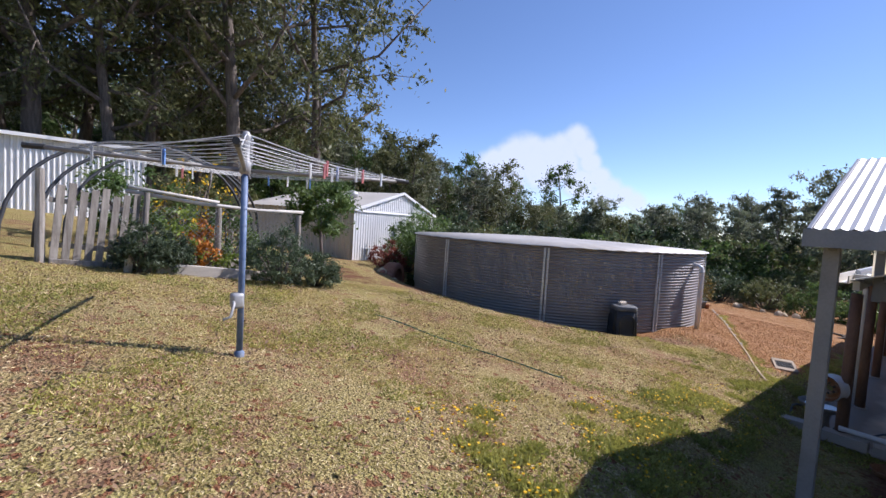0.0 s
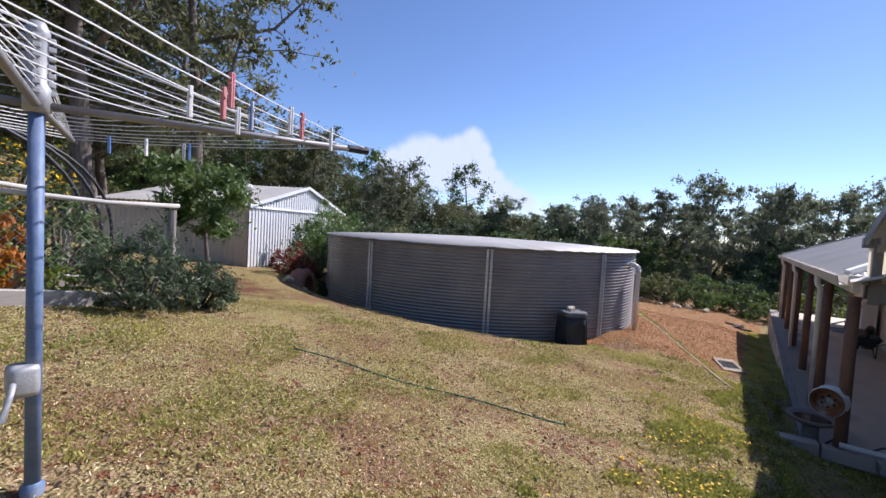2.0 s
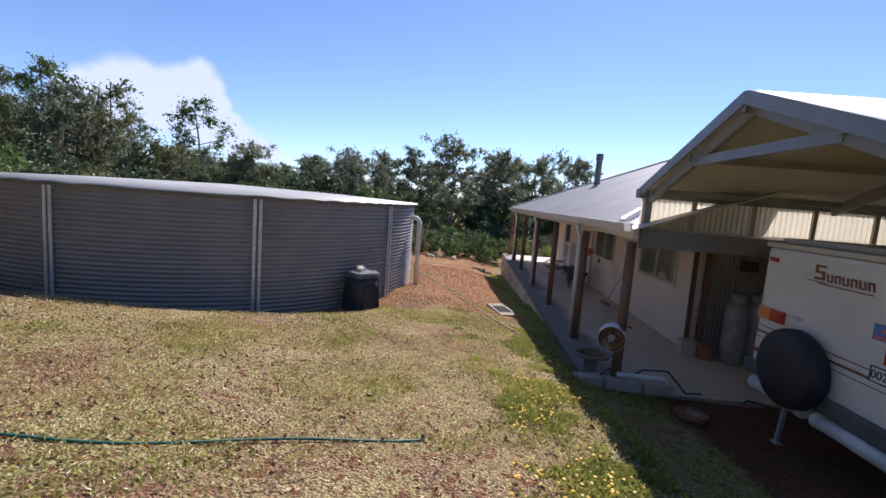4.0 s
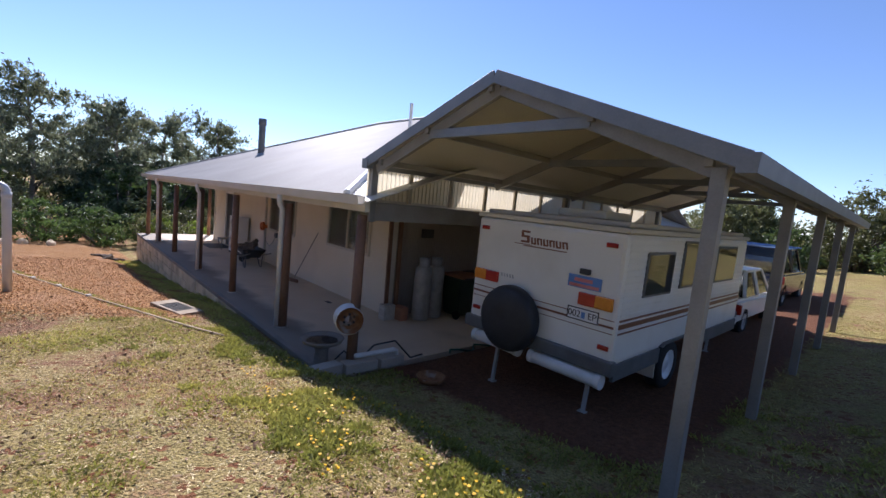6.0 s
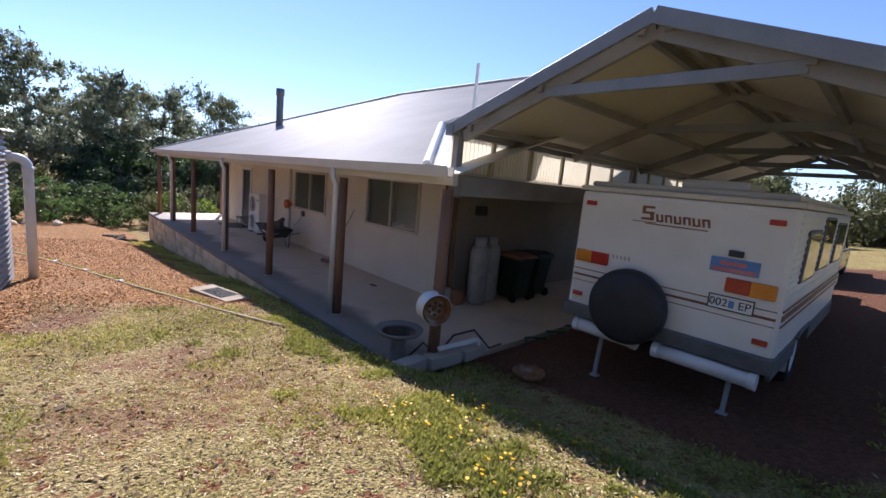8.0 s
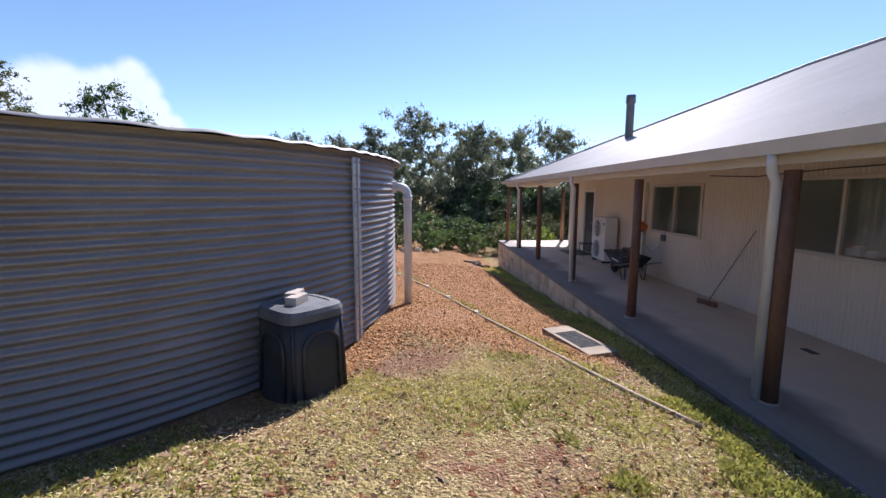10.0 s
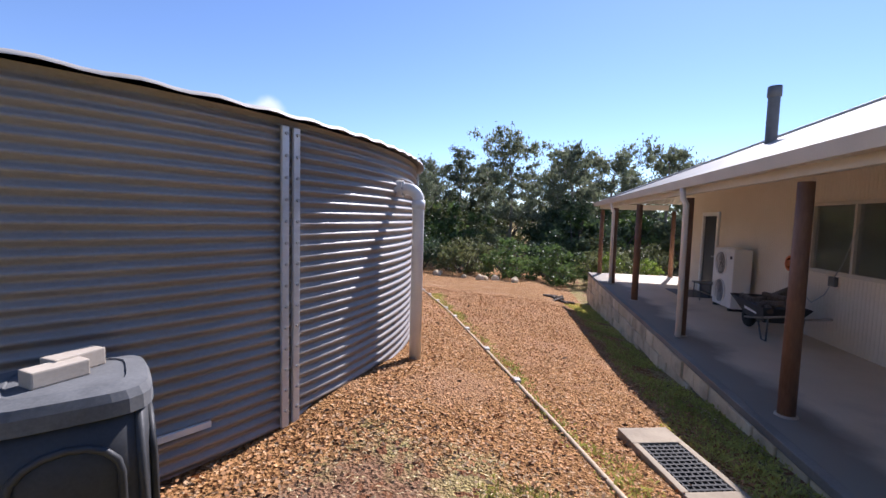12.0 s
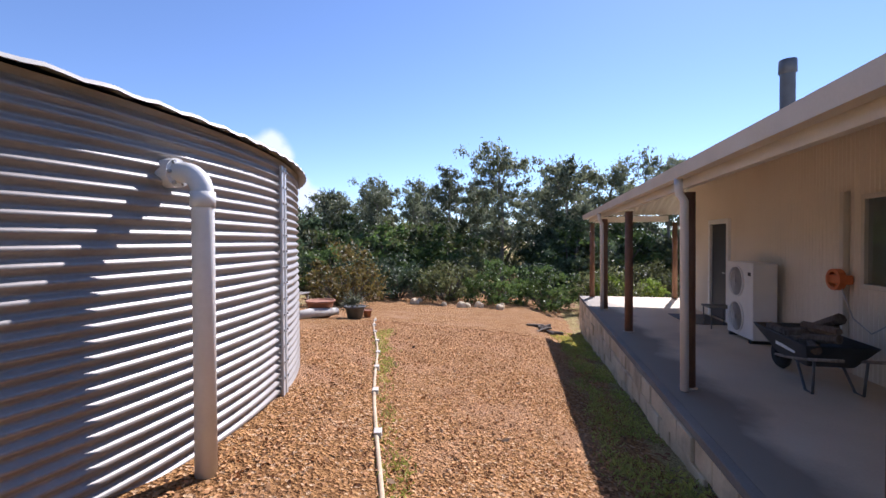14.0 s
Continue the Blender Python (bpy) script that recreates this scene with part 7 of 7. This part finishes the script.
    for k in range(5):
        for s in (-0.78, 0.78):
            bm = B(); rod(bm, (x - 1.18 + k * 0.59, y + s, z + 0.9), (x - 1.18 + k * 0.59, y + s, z + 1.6), 0.02, seg=6); part("cage_bar", bm, M_GALV, root)
    for zz in (1.25, 1.6):
        for s in (-0.78, 0.78):
            bm = B(); rod(bm, (x - 1.2, y + s, z + zz), (x + 1.2, y + s, z + zz), 0.02, seg=6); part("cage_rail", bm, M_GALV, root)
    for s in (-0.9, 0.9):
        bm = B(); lathe(bm, [(0.1, -0.09), (0.28, -0.09), (0.31, 0), (0.28, 0.09), (0.1, 0.09)], (x, y + s, z + 0.3), 20, Matrix.Rotation(math.pi / 2, 4, "X")); part("wheel", bm, M_RUBBER, root, smooth=True)
    bm = B(); beam(bm, (x + 1.2, y, z + 0.48), (x + 2.4, y, z + 0.45), 0.08, 0.08); part("drawbar", bm, M_GREYSKIRT, root)
    # far house on the hill
    az, r = radians(33.5), 74
    x, y = r * math.cos(az), r * math.sin(az)
    z = land(x, y)
    root = thing("hill_house", "pale low house among trees on the hill", "house", (x, y, z))
    bm = B(); box(bm, (x - 3, y - 5, z - 0.5), (x + 3, y + 5, z + 2.4), 0.02); part("wall", bm, M_WALL, root)
    bm = B(); profile_prism(bm, [(x - 3.6, z + 2.4), (x, z + 3.6), (x + 3.6, z + 2.4), (x, z + 3.45)], "y", y - 5.6, y + 5.6); part("roof", bm, M_ROOF, root)
    for k in range(4):
        bm = B(); box(bm, (x - 3.05, y - 4.2 + k * 2.4, z + 0.9), (x - 2.95, y - 3.0 + k * 2.4, z + 2.0)); part("window", bm, M_DARK, root)
yard_things()

# ---- grass, litter and flowers ----
def scatter():
    rng = np.random.default_rng(77)
    def spots(n, lo, hi, keep):
        out = []
        while len(out) < n:
            x, y = rng.uniform(lo[0], hi[0]), rng.uniform(lo[1], hi[1])
            if math.hypot(x - TANK[0], y - TANK[1]) > TANK[2] + 0.1 and not (x > 8.5 and y < 1.1) and keep(x, y):
                out.append((x, y, land(x, y)))
        return np.array(out)
    def blades(p, n, size, up, width, spread, m, name, label, flat=False):
        c = np.repeat(p, n, axis=0)
        k = len(c)
        c = c + np.c_[rng.normal(size=(k, 2)) * spread, np.zeros(k)]
        s = size * (0.5 + rng.random(k))[:, None]
        if flat:
            a = np.c_[rng.normal(size=(k, 2)), rng.normal(size=k) * 0.35]
        else:
            a = np.c_[rng.normal(size=(k, 2)) * 0.7, np.full(k, up)]
        a /= np.linalg.norm(a, axis=1)[:, None]
        side = np.c_[rng.normal(size=(k, 2)), rng.normal(size=k) * (0.3 if flat else 0.0)]
        b = np.cross(a, side) if not flat else side - a * (side * a).sum(1)[:, None]
        b /= np.linalg.norm(b, axis=1)[:, None]
        base = c + np.array((0, 0, 0.014 if flat else 0.0))
        v = np.stack((base, base + a * s * 0.55 + b * s * width, base + a * s, base + a * s * 0.55 - b * s * width), axis=1).reshape(-1, 3)
        tagged(new(name, leaf_mesh(name, v, m)), label, "grass" if "grass" in name else "plants", kind="stuff")
    def patch(x, y):
        return noise.noise((x * 0.8, y * 0.8, 9)) + 0.35 * noise.noise((x * 3, y * 3, 2)) > -0.12
    lawn = spots(52000, (-3, 1.0), (15, 9.5), lambda x, y: gravel_at(x, y) < 0.5 and patch(x, y) and dirt_at(x, y) < 0.3)
    blades(lawn, 3, 0.03, 0.55, 0.12, 0.03, M_GRASS, "grass", "short dry lawn grass in uneven patches")
    lawn2 = spots(12000, (-8, -14), (4.6, 1.6), lambda x, y: patch(x, y))
    blades(lawn2, 4, 0.045, 0.6, 0.10, 0.05, M_GRASS, "grass", "short dry lawn grass beside the carport")
    green = spots(14000, (-3, 1.4), (13, 9.0), lambda x, y: noise.noise((x * 0.9, y * 0.9, 21)) > 0.12 and gravel_at(x, y) < 0.5)
    blades(green, 4, 0.035, 0.6, 0.16, 0.03, M_WEED, "weed_grass", "low green weeds among the dry grass")
    lush = spots(7500, (2.4, 1.3), (11.5, 3.4), lambda x, y: 0.8 * noise.noise((x * 1.1, y * 1.4, 5)) + 0.8 * noise.noise((x * 4, y * 4, 5)) > 0.02 + 0.5 * sstep(1.9, 3.2 - 0.1 * (x - 3), y))
    blades(lush, 5, 0.05, 0.7, 0.14, 0.04, M_WEED, "weed_grass", "yellow-green weeds along the shaded edge")
    shade = spots(2600, (1.6, -2.5), (8.3, 1.6), lambda x, y: noise.noise((x * 1.3, y * 1.3, 6)) + 0.6 * noise.noise((x * 4, y * 4, 5)) > 0.1 and dirt_at(x, y) < 0.6)
    blades(shade, 5, 0.045, 0.7, 0.16, 0.04, M_WEED, "weed_grass", "low green weeds in front of the carport")
    strip = spots(1800, (10.5, 1.5), (24, 5.6), lambda x, y: abs(y - 1.75) < 0.3 * noise.noise((x, y, 3)) + 0.1 or 0 < 2.40 + 0.385 * (x - 11.35) - y < 0.55 * abs(noise.noise((x, y, 8))) + 0.08)
    blades(strip, 5, 0.04, 0.7, 0.15, 0.05, M_WEED, "weed_grass", "sparse green weeds along the drive edging")
    straw = spots(52000, (-3, 1.2), (14.5, 9.0), lambda x, y: gravel_at(x, y) < 0.6)
    blades(straw, 1, 0.03, 0, 0.10, 0.02, M_STRAW, "straw_litter", "pale dry straw bits on the lawn", True)
    lit = spots(36000, (-3, 1.2), (15, 9.0), lambda x, y: noise.noise((x * 0.7, y * 0.7, 1)) > -0.3 and gravel_at(x, y) < 0.7)
    blades(lit, 1, 0.032, 0, 0.26, 0.02, M_LITTER, "leaf_litter", "dry brown gum leaves scattered on the ground", True)
    grit = spots(30000, (9.5, 1.5), (22, 6.5), lambda x, y: gravel_at(x, y) > 0.45)
    blades(grit, 1, 0.024, 0, 0.42, 0.02, mat("gravel_chips", (0.27, 0.125, 0.05), (0.56, 0.31, 0.14), 3, 0.95, 0, 8, vary=0.6), "gravel_chips", "loose reddish gravel chips on the drive", True)
    big = spots(420, (-3, 1.3), (22, 8.5), lambda x, y: dirt_at(x, y) < 0.4)
    blades(big, 1, 0.07, 0, 0.22, 0.02, M_LITTER, "leaf_litter", "large curled dry gum leaves on the ground", True)
    verge = spots(2600, (11.5, 1.1), (25, 2.3), lambda x, y: noise.noise((x * 1.2, y * 1.2, 14)) > -0.2 and y < 1.75 + 0.25 * noise.noise((x, 0, 4)))
    blades(verge, 5, 0.045, 0.7, 0.15, 0.05, M_WEED, "weed_grass", "low weeds in the shade of the verandah wall")
    fl = spots(420, (2.2, 1.3), (8.8, 3.1), lambda x, y: noise.noise((x * 1.1, y * 1.4, 5)) > -0.05 and y < 3.0 - 0.13 * (x - 3))
    bm = B()
    for x, y, z in fl:
        h = rng.uniform(0.03, 0.09)
        bmesh.ops.create_cone(bm, cap_ends=True, segments=7, radius1=0.006, radius2=0.013, depth=0.009, matrix=Matrix.Translation((x, y, z + h)) @ Matrix.Rotation(rng.uniform(-0.4, 0.4), 4, "X"))
    solo("dandelions", bm, M_FLOWER, "small yellow dandelion flowers in the grass", "flowers", kind="stuff")
scatter()
